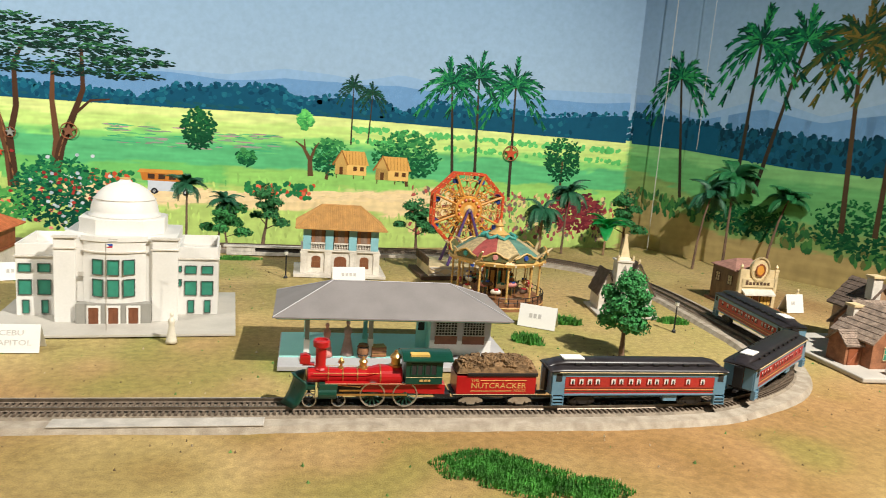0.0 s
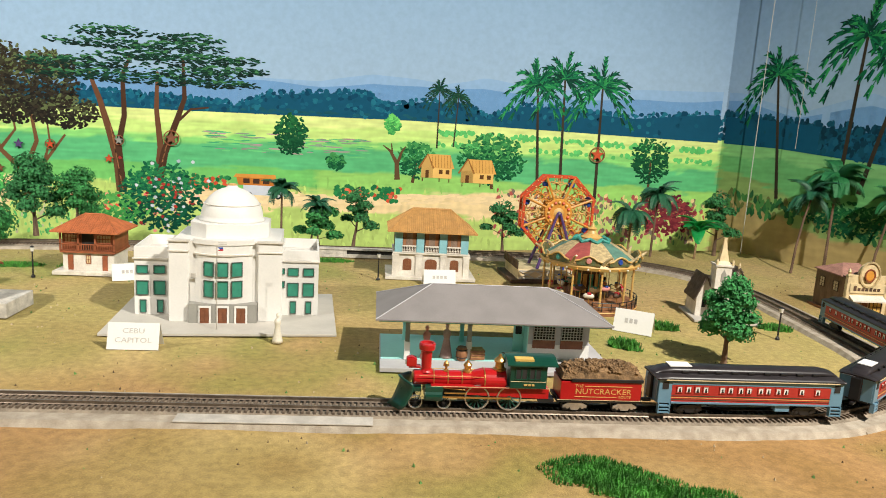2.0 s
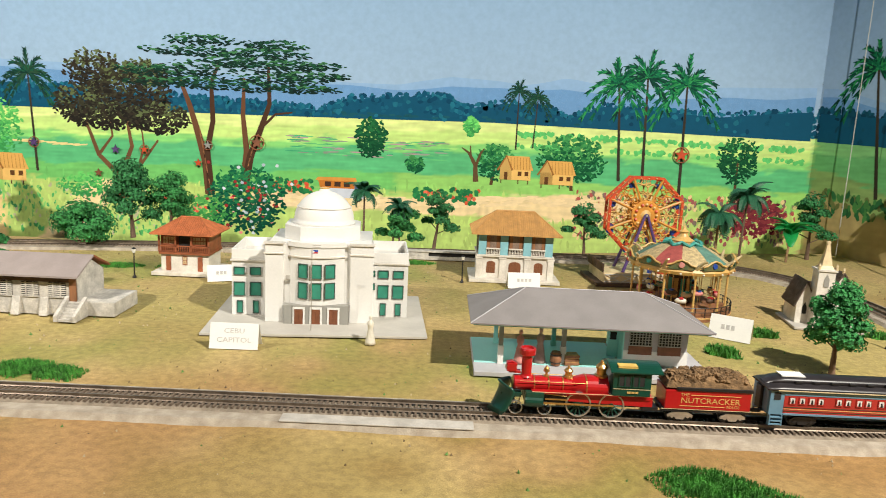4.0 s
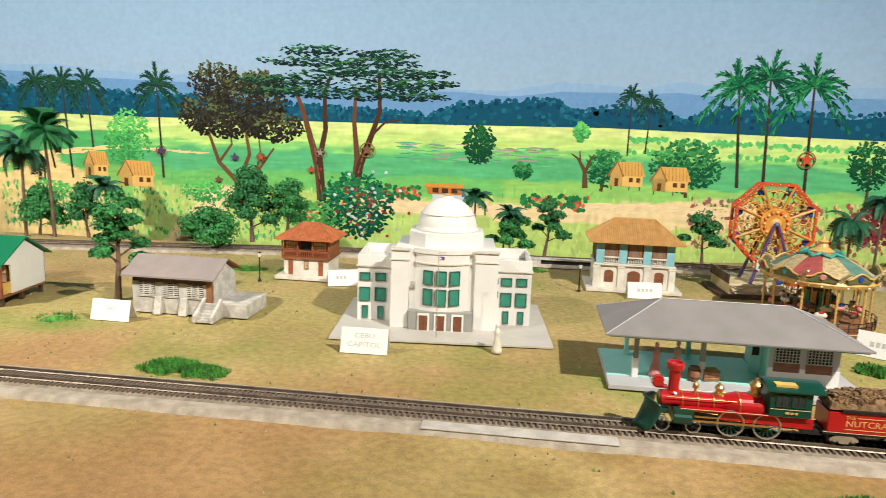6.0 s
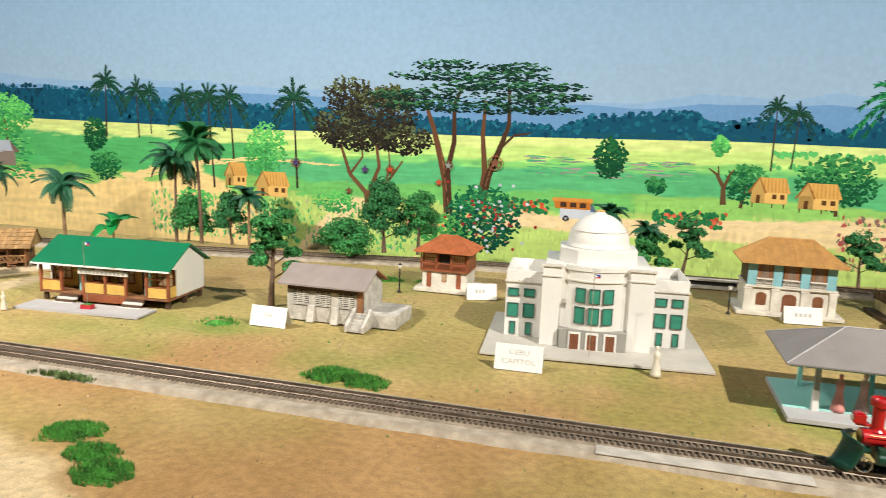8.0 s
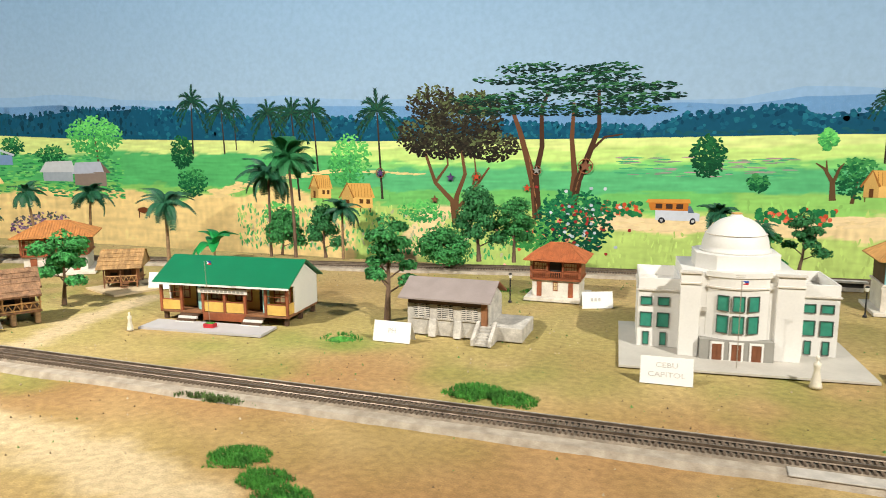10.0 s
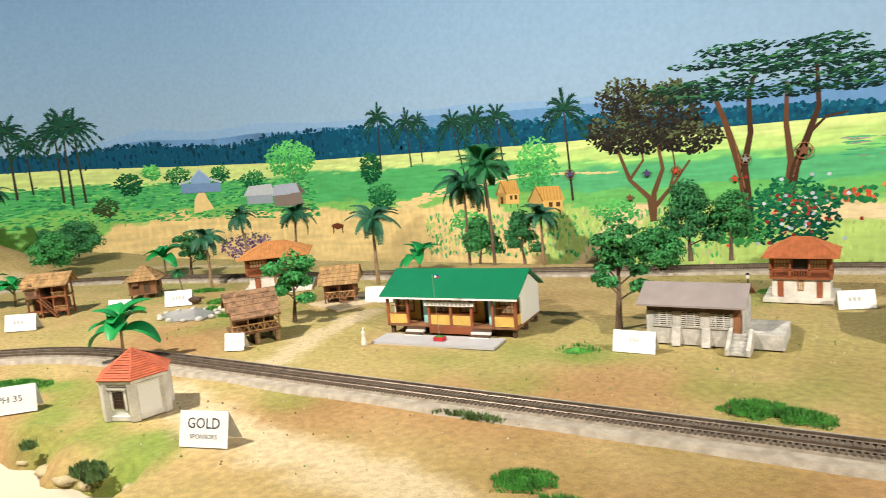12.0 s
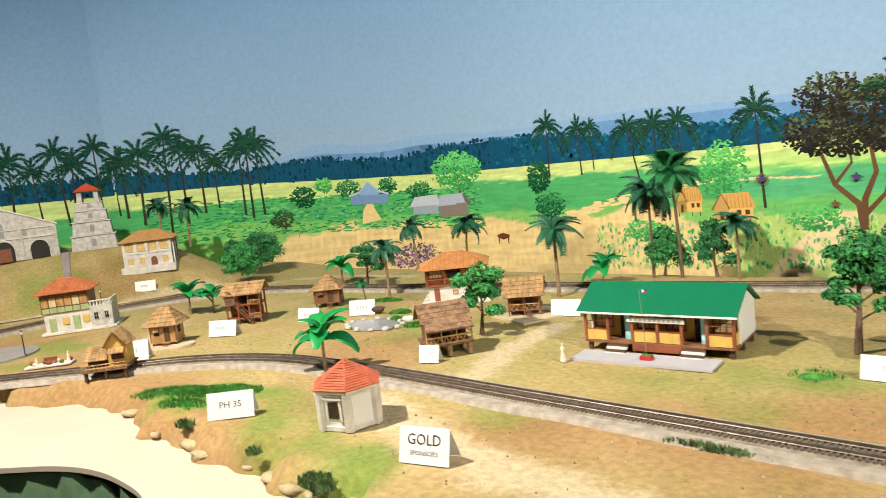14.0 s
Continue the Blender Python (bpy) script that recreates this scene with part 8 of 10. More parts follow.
def clock_shop(m):
    s = thing("clock_shop", "cream resin shop front with round arched sign and brown side walls", "shop", m)
    part("base", Geo().box(-0.085, 0.085, -0.03, 0.15, 0, 0.006), BRICKWALL, s, bevel=0.001)
    part("body", Geo().box(-0.072, 0.072, 0.0, 0.14, 0.006, 0.105), SHOPBROWN, s, "brown boarded side walls", bevel=0.001)
    part("roof", Geo().hip(-0.078, 0.078, 0.012, 0.146, 0.105, 0.135, 0.05), PINKROOF, s, "dusty red-brown roof")
    part("facade", Geo().box(-0.075, 0.075, -0.008, 0.0, 0.006, 0.116), CREAM, s, "cream carved facade", bevel=0.001)
    part("facade_arch", Geo().prism([(-0.034, 0.112)] + [(-0.034 * math.cos(radians(a)), 0.116 + 0.034 * math.sin(radians(a))) for a in range(0, 181, 15)] + [(0.034, 0.112)], -0.010, 0.002), CREAM, s, bevel=0.001)
    part("arch_trim", ring(0.032, 0.037, -0.014, -0.009, 24, 0, 0.118), FINIAL, s)
    part("clock", Geo().lathe([(0.014, -0.002), (0.016, 0.0), (0.013, 0.002)], 20, pose(0, -0.0115, 0.116, 90, 0, 0)), ORANGE, s, "round tan sign")
    part("clock_ring", ring(0.0155, 0.0185, -0.0155, -0.012, 24, 0, 0.116), WOODRED, s)
    part("sign_band", Geo().box(-0.066, 0.066, -0.0115, -0.008, 0.066, 0.092), CREAM, s, "cream sign band with dark bars", bevel=0.001)
    for i in range(7):
        part("lettering", Geo().box(-0.050 + 0.014 * i, -0.040 + 0.014 * i, -0.0125, -0.0116, 0.073, 0.073 + (0.013, 0.008, 0.008, 0.010)[i % 4]), WOODDARK, s)
    part("awning", Geo().add([(-0.06, -0.008, 0.060), (0.06, -0.008, 0.060), (0.06, -0.03, 0.049), (-0.06, -0.03, 0.049), (-0.06, -0.03, 0.045), (0.06, -0.03, 0.045), (0.06, -0.008, 0.055), (-0.06, -0.008, 0.055)], [(0, 3, 2, 1), (3, 4, 5, 2), (4, 7, 6, 5), (0, 7, 4, 3), (1, 2, 5, 6)]), OFFWHITE, s, "pale awning")
    window_set(s, -0.038, -0.008, 0.014, 0.04, 0.03, YELLOW, WOODDARK, (2, 1))
    window_set(s, 0.038, -0.008, 0.014, 0.04, 0.03, YELLOW, WOODDARK, (2, 1))
    part("door", Geo().box(-0.011, 0.011, -0.0095, -0.008, 0.006, 0.045), BROWNDOOR, s)
    for x in (-0.068, 0.068):
        part("pilaster", Geo().box(x - 0.006, x + 0.006, -0.0115, -0.008, 0.006, 0.116).box(x - 0.008, x + 0.008, -0.0125, -0.008, 0.112, 0.118), CREAM, s, bevel=0.0006)
        part("urn", Geo().lathe([(0.004, 0.118), (0.006, 0.124), (0.003, 0.130), (0.0005, 0.133)], 8, pose(x, -0.006, 0)), FINIAL, s)
    X = pose(-0.072, 0.07, 0, 0, 0, -90)
    for x in (-0.035, 0.03):
        window_set(s, x, 0, 0.062, 0.022, 0.026, CREAM, WOODDARK, (1, 2), m=X)


clock_shop(T(1.325, 1.80, 0, 0) @ Matrix.Diagonal((0.84, 0.95, 1.03, 1)))


def station_house(m):
    h = thing("resin_house", "brown resin village house with grey shingle gables and brick chimneys", "house", m)
    part("base", Geo().slab([(-0.02, -0.02), (0.14, -0.03), (0.42, -0.03), (0.42, 0.34), (0.0, 0.34), (-0.02, 0.2)], 0, 0.012), GREYBASE, h, "pale snowy base slab", bevel=0.003)
    w1 = gable_house(h, 0.10, 0.38, 0.11, 0.23, 0.012, 0.07, 0.062, BRICKWALL, GREYSHINGLE, 0.012, "x", "main_block")
    gable_house(h, 0.05, 0.16, 0.04, 0.16, 0.012, 0.07, 0.065, BRICKWALL, GREYSHINGLE, 0.010, "y", "front_gable")
    gable_house(h, 0.16, 0.27, 0.21, 0.31, 0.012, 0.105, 0.06, TANWALL, DARKSHINGLE, 0.012, "y", "rear_tower")
    gable_house(h, 0.22, 0.34, 0.02, 0.14, 0.012, 0.06, 0.07, ORANGE, GREYSHINGLE, 0.010, "y", "porch_gable")
    gable_house(h, 0.005, 0.05, 0.07, 0.13, 0.012, 0.05, 0.025, BRICKWALL, GREYSHINGLE, 0.006, "x", "side_shed")
    for x, y, z in ((0.19, 0.215, 0.195), (0.085, 0.15, 0.135)):
        ch = part("chimney", Geo().box(x - 0.014, x + 0.014, y - 0.012, y + 0.012, z - 0.09, z), FLAGRED if z > 0.2 else OFFWHITE, h, bevel=0.001)
        part("chimney_cap", Geo().box(x - 0.018, x + 0.018, y - 0.016, y + 0.016, z, z + 0.007), CREAM, ch, bevel=0.001)
    for x, y in ((0.09, 0.04), (0.125, 0.04)):
        window_set(h, x, y, 0.034, 0.018, 0.03, GREENGLASS, CREAM, (1, 1))
    window_set(h, 0.19, 0.10, 0.034, 0.024, 0.03, GREENGLASS, CREAM, (1, 1))
    part("round_window", Geo().lathe([(0.011, -0.002), (0.011, 0.002)], 14, pose(0.105, 0.038, 0.098, 90, 0, 0)), DARK, h)
    part("dormer", Geo().prism([(-0.018, 0.098), (0.018, 0.098)] + [(0.018 * math.cos(radians(a)), 0.112 + 0.018 * math.sin(radians(a))) for a in range(0, 181, 30)], 0.10, 0.15, pose(0.20, 0, 0)), CREAM, h, "arched dormer")
    part("dormer_pane", Geo().prism([(-0.012, 0.101), (0.012, 0.101)] + [(0.012 * math.cos(radians(a)), 0.112 + 0.012 * math.sin(radians(a))) for a in range(0, 181, 30)], 0.097, 0.1, pose(0.20, 0, 0)), BROWNDOOR, h)
    part("shed_door", Geo().box(0.012, 0.042, 0.068, 0.0695, 0.012, 0.052).tube([(0.013, 0.0675, 0.014), (0.041, 0.0675, 0.05)], 0.0012, 4), WOODRED, h)
    part("porch_post", Geo().tube([(0.21, 0.0, 0.012), (0.21, 0.0, 0.075)], 0.008, 10), CARBLUE, h, "pale blue round post")
    part("post_sign", Geo().lathe([(0.015, -0.003), (0.015, 0.003)], 16, pose(0.205, -0.004, 0.085, 90, 0, 0)), ORANGE, h, "round orange sign")
    part("crate", Geo().box(0.245, 0.285, -0.015, 0.01, 0.012, 0.055), FLAGRED, h, bevel=0.001)
    part("barrel", Geo().lathe([(0.009, 0.012), (0.011, 0.02), (0.011, 0.026), (0.009, 0.034)], 10, pose(0.07, 0.0, 0)), GREYBASE, h)
    part("sloping_sign", Geo().box(0.17, 0.26, 0.150, 0.152, 0.115, 0.165, Matrix.Translation((0.02, 0, 0))), CREAM, h, "cream number card leaning on roof")
    for i in range(3):
        part("lettering", Geo().box(0.215 + 0.018 * i, 0.227 + 0.018 * i, 0.1485, 0.1498, 0.13, 0.15), ORANGE, h)
    for i in range(5):
        x = 0.27 + 0.02 * i
        part("wreath_ball", Geo().ball((x, 0.0, 0.07 + 0.006 * (i % 2)), 0.008, 8, 5), (LOCOGREEN, FLAGRED)[i % 2], h)


station_house(T(1.185, 1.215, 0, 0) @ Matrix.Diagonal((0.92, 0.92, 0.94, 1)))

# ---- huts, kiosk and the hill ----


def thatch(g, a, b, c, d, rows, per, r, over=0.006):
    """Ragged thatch strips on the slope a-b (eaves) to d-c (ridge)."""
    a, b, c, d = (Vector(p) for p in (a, b, c, d))
    up = (b - a).cross(d - a).normalized()
    for j in range(rows):
        for i in range(per):
            s = (i + r.uniform(-0.3, 0.3)) / per
            s = min(1, max(0, s))
            k1 = (j + 1.3) / rows
            k0 = j / rows - r.uniform(0, 0.5) * over * rows
            lo, hi = a.lerp(b, s).lerp(d.lerp(c, s), k0), a.lerp(b, s).lerp(d.lerp(c, s), min(1, k1))
            w = (b - a).normalized() * ((b - a).length / per * 0.75) * (1 - 0.5 * (k0 if (d - c).length < 0.02 else 0))
            h = r.uniform(0.0008, 0.0035)
            g.add([lo - w + up * h, lo + w + up * h, hi + w + up * 0.0005, hi - w + up * 0.0005, lo - w + up * (h - 0.0016), lo + w + up * (h - 0.0016)], [(0, 1, 2, 3), (4, 5, 1, 0)])


def kubo(m, w, d, stilt, wall, rise, label, roof="hip", veranda=False, wood=BAMBOO, seed=0, over=0.016, stair=True):
    """A small thatched hut on posts; faces -y."""
    k = thing("thatched_hut", label, "hut", m, "thatched huts")
    r = random.Random(seed)
    x0, x1, y0, y1 = -w / 2, w / 2, 0.0, d
    z0, z1 = stilt, stilt + wall
    for x in (x0 + 0.004, 0, x1 - 0.004):
        for y in (y0 + 0.004, y1 - 0.004):
            part("stilt", Geo().tube([(x, y, 0), (x, y, z0)], 0.0032, 6), WOODDARK, k)
    part("floor", Geo().box(x0 - 0.004, x1 + 0.004, y0 - (0.03 if veranda else 0.006), y1 + 0.004, z0, z0 + 0.003), wood, k)
    body = part("wall", Geo().box(x0, x1, y0, y1, z0 + 0.003, z1), wood, k)
    n = max(8, int(w / 0.006))
    for i in range(n):
        x = x0 + w * (i + 0.5) / n
        part("slat", Geo().box(x - w / n * 0.36, x + w / n * 0.36, y0 - 0.0016, y0, z0 + 0.003, z1), wood, body)
    # hut windows are black sheets on a closed wall, imitating inner shade
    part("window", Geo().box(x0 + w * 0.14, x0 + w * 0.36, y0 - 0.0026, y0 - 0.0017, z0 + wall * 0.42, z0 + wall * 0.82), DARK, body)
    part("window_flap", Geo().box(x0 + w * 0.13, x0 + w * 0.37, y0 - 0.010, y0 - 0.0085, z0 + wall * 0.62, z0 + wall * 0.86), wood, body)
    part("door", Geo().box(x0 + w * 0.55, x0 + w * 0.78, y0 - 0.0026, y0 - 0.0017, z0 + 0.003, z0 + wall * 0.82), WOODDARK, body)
    part("side_window", Geo().box(x1, x1 + 0.0015, d * 0.3, d * 0.6, z0 + wall * 0.42, z0 + wall * 0.82), DARK, body)
    part("corner_post", Geo().tube([(x0, y0, z0), (x0, y0, z1)], 0.0026, 6).tube([(x1, y0, z0), (x1, y0, z1)], 0.0026, 6), WOOD, body)
    o = over
    cy = d / 2
    e = [(x0 - o, y0 - o - (0.024 if veranda else 0), z1 - 0.004), (x1 + o, y0 - o - (0.024 if veranda else 0), z1 - 0.004), (x1 + o, y1 + o, z1 - 0.004), (x0 - o, y1 + o, z1 - 0.004)]
    q = w * 0.32 if roof == "hip" else -0.002 - o * 0
    top = [(x0 + q, cy, z1 + rise), (x1 - q, cy, z1 + rise)] if roof == "hip" else [(x0 - o, cy, z1 + rise), (x1 + o, cy, z1 + rise)]
    if roof == "cone":
        top = [(-0.004, cy, z1 + rise), (0.004, cy, z1 + rise)]
    under = Geo().add(e + top, [(0, 1, 5, 4), (1, 2, 5), (2, 3, 4, 5), (3, 0, 4), (3, 2, 1, 0)])
    rf = part("roof", under, THATCH, k, "ragged dry thatch")
    g = Geo()
    per = max(12, int(w / 0.0045))
    thatch(g, e[0], e[1], top[1], top[0], 5, per, r)
    thatch(g, e[2], e[3], top[0], top[1], 5, per, r)
    if roof != "gable":
        thatch(g, e[1], e[2], top[1], top[1], 5, per, r)
        thatch(g, e[3], e[0], top[0], top[0], 5, per, r)
    part("thatch_strip", g, THATCH, rf)
    part("ridge_pole", Geo().tube([top[0], top[1]], 0.003, 6), THATCH, rf)
    if veranda:
        for x in (x0, 0, x1):
            part("veranda_post", Geo().tube([(x, y0 - 0.028, 0), (x, y0 - 0.028, z1 - 0.004)], 0.0024, 6), WOOD, k)
        rail = Geo().tube([(x0, y0 - 0.028, z0 + wall * 0.42), (x1, y0 - 0.028, z0 + wall * 0.42)], 0.0016, 5)
        m2 = 12
        for i in range(m2):
            a, b = x0 + w * i / m2, x0 + w * (i + 1) / m2
            rail.tube([(a, y0 - 0.028, z0 + 0.003), (b, y0 - 0.028, z0 + wall * 0.42)] if i % 2 else [(a, y0 - 0.028, z0 + wall * 0.42), (b, y0 - 0.028, z0 + 0.003)], 0.0011, 4)
        part("veranda_rail", rail, BAMBOO, k)
    if stair:
        st = Geo()
        xs = x0 + w * 0.66
        for i in range(4):
            st.box(xs - 0.010, xs + 0.010, y0 - 0.034 + 0.006 * i - (0.02 if veranda else 0), y0 - 0.030 + 0.006 * i - (0.02 if veranda else 0), stilt * (i + 0.5) / 4, stilt * (i + 0.5) / 4 + 0.002)
        part("ladder", st, WOOD, k)
    return k


PLANK = mat("weathered_brown_planks", (0.20, 0.10, 0.05), 0.8, 0.35, 60, 300, 0.4)


def log_hut(m):
    """A dark plank hut on thick posts, with a layered bark roof and a railed veranda."""
    h = thing("plank_hut", "dark brown plank hut with bark roof and bamboo rails on posts", "hut", m)
    for x in (-0.06, 0.0, 0.06):
        for y in (-0.03, 0.06):
            part("stilt", Geo().lathe([(0.008, 0), (0.0085, 0.03)], 8, pose(x, y, 0)), PALMBARK, h)
    part("floor", Geo().box(-0.072, 0.072, -0.042, 0.075, 0.030, 0.035), PLANK, h, bevel=0.001)
    wall = part("wall", Geo().box(-0.06, 0.06, 0.0, 0.065, 0.035, 0.082), PLANK, h)
    for i in range(18):
        x = -0.058 + 0.0068 * i
        part("board", Geo().box(x - 0.003, x + 0.003, -0.002, 0, 0.035, 0.082), PLANK, wall)
    # black sheets on the boards imitate a shaded doorway and window
    part("doorway", Geo().box(-0.02, 0.01, -0.003, -0.0021, 0.035, 0.072), DARK, wall)
    part("window", Geo().box(0.026, 0.046, -0.003, -0.0021, 0.052, 0.070), DARK, wall)
    for i in range(4):
        x = -0.068 + 0.0453 * i
        part("post", Geo().tube([(x, -0.038, 0.035), (x, -0.038, 0.084)], 0.0024, 6), BAMBOO, h)
    rail = Geo().tube([(-0.07, -0.039, 0.055), (0.07, -0.039, 0.055)], 0.002, 5).tube([(-0.07, -0.039, 0.037), (0.07, -0.039, 0.037)], 0.002, 5)
    for i in range(14):
        rail.tube([(-0.07 + 0.01 * i, -0.039, 0.037 if i % 2 else 0.055), (-0.06 + 0.01 * i, -0.039, 0.055 if i % 2 else 0.037)], 0.0013, 4)
    part("veranda_rail", rail, BAMBOO, h)
    part("side_rail", Geo().tube([(0.071, -0.039, 0.055), (0.071, 0.07, 0.055)], 0.002, 5), BAMBOO, h)
    for nm, a, b, c, d in (("roof_front", (-0.078, -0.02, 0.090), (0.078, -0.02, 0.090), (0.078, 0.033, 0.135), (-0.078, 0.033, 0.135)), ("roof_back", (0.078, 0.085, 0.090), (-0.078, 0.085, 0.090), (-0.078, 0.033, 0.135), (0.078, 0.033, 0.135)), ("veranda_roof", (-0.068, -0.058, 0.076), (0.072, -0.058, 0.076), (0.072, -0.012, 0.094), (-0.068, -0.012, 0.094))):
        base = [a, b, c, d]
        rf = part(nm, Geo().add(base + [(x, y, z - 0.003) for x, y, z in base], [(0, 1, 2, 3), (7, 6, 5, 4), (0, 4, 5, 1), (1, 5, 6, 2), (2, 6, 7, 3), (3, 7, 4, 0)]), PLANK, h)
        shingle_slope(rf, a, b, c, d, 4 if nm != "veranda_roof" else 2, 12, BARKROOF, "bark_shingle")


BARKROOF = mat("brown_bark_roof", (0.27, 0.15, 0.08), 0.85, 0.4, 60, 300, 0.5)
log_hut(T(-2.085, 1.278, 0, 56) @ Matrix.Diagonal((0.9, 0.95, 1.0, 1)))


def stair_house(m):
    """A two-storey open wooden house with an outside stair."""
    h = thing("stair_house", "two-storey open wooden house with outside stair and plank roof", "house", m)
    for x in (-0.075, -0.025, 0.025, 0.075):
        for y in (0.0, 0.075):
            part("post", Geo().box(x - 0.003, x + 0.003, y - 0.003, y + 0.003, 0, 0.115), WOODRED, h)
    for z in (0.018, 0.068):
        part("floor", Geo().box(-0.08, 0.08, -0.006, 0.08, z, z + 0.004), WOODRED, h)
        g = Geo().box(0.022, 0.08, -0.006, -0.004, z + 0.018, z + 0.020)
        for i in range(9):
            g.box(0.024 + 0.0065 * i, 0.026 + 0.0065 * i, -0.006, -0.004, z + 0.004, z + 0.018)
        part("railing", g, BAMBOO, h)
        part("back_wall", Geo().box(-0.075, 0.075, 0.04, 0.044, z + 0.004, z + 0.044), PLANK, h)
        # shaded doorway drawn as a black sheet on the back wall
        part("doorway", Geo().box(-0.02, 0.01, 0.038, 0.0395, z + 0.004, z + 0.036), DARK, h)
    st = Geo()
    for i in range(9):
        st.box(0.006 - 0.007 * i + 0.03, 0.014 - 0.007 * i + 0.03, -0.03, -0.008, 0.004 + 0.0072 * i, 0.0065 + 0.0072 * i)
    part("stair", st, WOODRED, h)
    for y in (-0.031, -0.007):
        part("stringer", Geo().tube([(0.045, y, 0.0), (-0.025, y, 0.07)], 0.002, 5).tube([(0.045, y, 0.018), (-0.025, y, 0.088)], 0.0014, 5), WOOD, h)
    gable_house(h, -0.075, -0.03, -0.012, 0.05, 0.072, 0.032, 0.016, PLANK, BARKROOF, 0.006, "y", "upper_porch")
    base = [(-0.092, -0.02, 0.112), (0.092, -0.02, 0.112), (0.092, 0.06, 0.150), (-0.092, 0.06, 0.150)]
    rf = part("roof", Geo().add(base + [(x, y, z - 0.003) for x, y, z in base], [(0, 1, 2, 3), (7, 6, 5, 4), (0, 4, 5, 1), (1, 5, 6, 2), (2, 6, 7, 3), (3, 7, 4, 0)]), THATCH, h, "pale straw roof")
    g = Geo()
    thatch(g, *base, 4, 34, random.Random(9))
    part("thatch_strip", g, THATCH, rf)
    base2 = [(0.092, 0.11, 0.112), (-0.092, 0.11, 0.112), (-0.092, 0.06, 0.150), (0.092, 0.06, 0.150)]
    part("roof_back", Geo().add(base2 + [(x, y, z - 0.003) for x, y, z in base2], [(0, 1, 2, 3), (7, 6, 5, 4), (0, 4, 5, 1), (1, 5, 6, 2), (2, 6, 7, 3), (3, 7, 4, 0)]), THATCH, h)


stair_house(T(-3.13, 1.31, 0, 40) @ Matrix.Diagonal((0.84, 0.9, 1.0, 1)))
kubo(T(-3.105, 0.985, 0, 42), 0.084, 0.075, 0.014, 0.062, 0.055, "bamboo hut with thick rounded thatch on sandy patch", "hip", seed=1)
kubo(T(-3.027, 1.615, 0, 38), 0.096, 0.085, 0.016, 0.056, 0.05, "brown bamboo hut with round thatch near back track", "cone", wood=WOOD, seed=2)
kubo(T(-2.145, 1.715, 0, 32), 0.095, 0.085, 0.020, 0.048, 0.045, "orange-brown nipa hut with lean-to roof beside layered tree", "gable", True, WOOD, 3)
TANORANGE = mat("orange_tan_roof", (0.50, 0.21, 0.06), 0.75, 0.15, 60, 300, 0.2, random_tone=0.1)
balcony_house(T(-2.52, 1.81, 0, 38), 1.25, "tall wooden balcony house with broad orange roof by track", TANORANGE)


def foreground_hut(m):
    h = thing("raised_hut", "raised bamboo house with thatched gable and railed decks", "hut", m)
    part("deck", Geo().box(-0.085, 0.085, -0.045, 0.085, 0.026, 0.031), PLANK, h, bevel=0.001)
    for x in (-0.075, 0.0, 0.075):
        for y in (-0.035, 0.07):
            part("stilt", Geo().box(x - 0.005, x + 0.005, y - 0.005, y + 0.005, 0, 0.026), WOODDARK, h)
    gable_house(h, 0.0, 0.075, 0.0, 0.07, 0.031, 0.062, 0.032, YELLOW, THATCH, 0.010, "y", "main_room")
    g = Geo()
    r = random.Random(4)
    thatch(g, (0.087, -0.014, 0.087), (0.087, 0.084, 0.087), (0.0375, 0.084, 0.131), (0.0375, -0.014, 0.131), 5, 26, r)
    thatch(g, (-0.012, 0.084, 0.087), (-0.012, -0.014, 0.087), (0.0375, -0.014, 0.131), (0.0375, 0.084, 0.131), 5, 26, r)
    part("thatch_strip", g, THATCH, h)
    gable_house(h, -0.08, -0.005, 0.005, 0.07, 0.031, 0.030, 0.022, WOODDARK, THATCH, 0.008, "x", "side_room")
    g2 = Geo()
    thatch(g2, (-0.088, -0.012, 0.052), (0.0, -0.012, 0.052), (0.0, 0.0375, 0.085), (-0.088, 0.0375, 0.085), 4, 22, r)
    part("thatch_strip", g2, THATCH, h)
    # inner shade of the window, put on as a black sheet
    part("window", Geo().box(0.015, 0.062, -0.004, -0.0005, 0.050, 0.070), DARK, h)
    for i in range(8):
        part("window_slat", Geo().box(0.017 + 0.006 * i, 0.019 + 0.006 * i, -0.0065, -0.004, 0.050, 0.062), WOODRED, h)
    part("window_hood", Geo().add([(0.008, -0.024, 0.072), (0.069, -0.024, 0.072), (0.069, 0, 0.083), (0.008, 0, 0.083), (0.008, -0.024, 0.069), (0.069, -0.024, 0.069), (0.069, 0, 0.080), (0.008, 0, 0.080)], [(0, 1, 2, 3), (7, 6, 5, 4), (0, 4, 5, 1), (1, 5, 6, 2), (3, 7, 4, 0)]), THATCH, h)
    for y, z in ((-0.044, 0.047), (-0.044, 0.038)):
        part("rail", Geo().tube([(-0.085, y, z), (0.085, y, z)], 0.0018, 5), BAMBOO, h)
    for i in range(12):
        x = -0.084 + 0.0153 * i
        part("rail_post", Geo().tube([(x, -0.044, 0.031), (x, -0.044, 0.048)], 0.0014, 5), BAMBOO, h)


foreground_hut(T(-2.905, 0.725, 0, 50) @ Matrix.Diagonal((0.72, 0.9, 1.0, 1)))


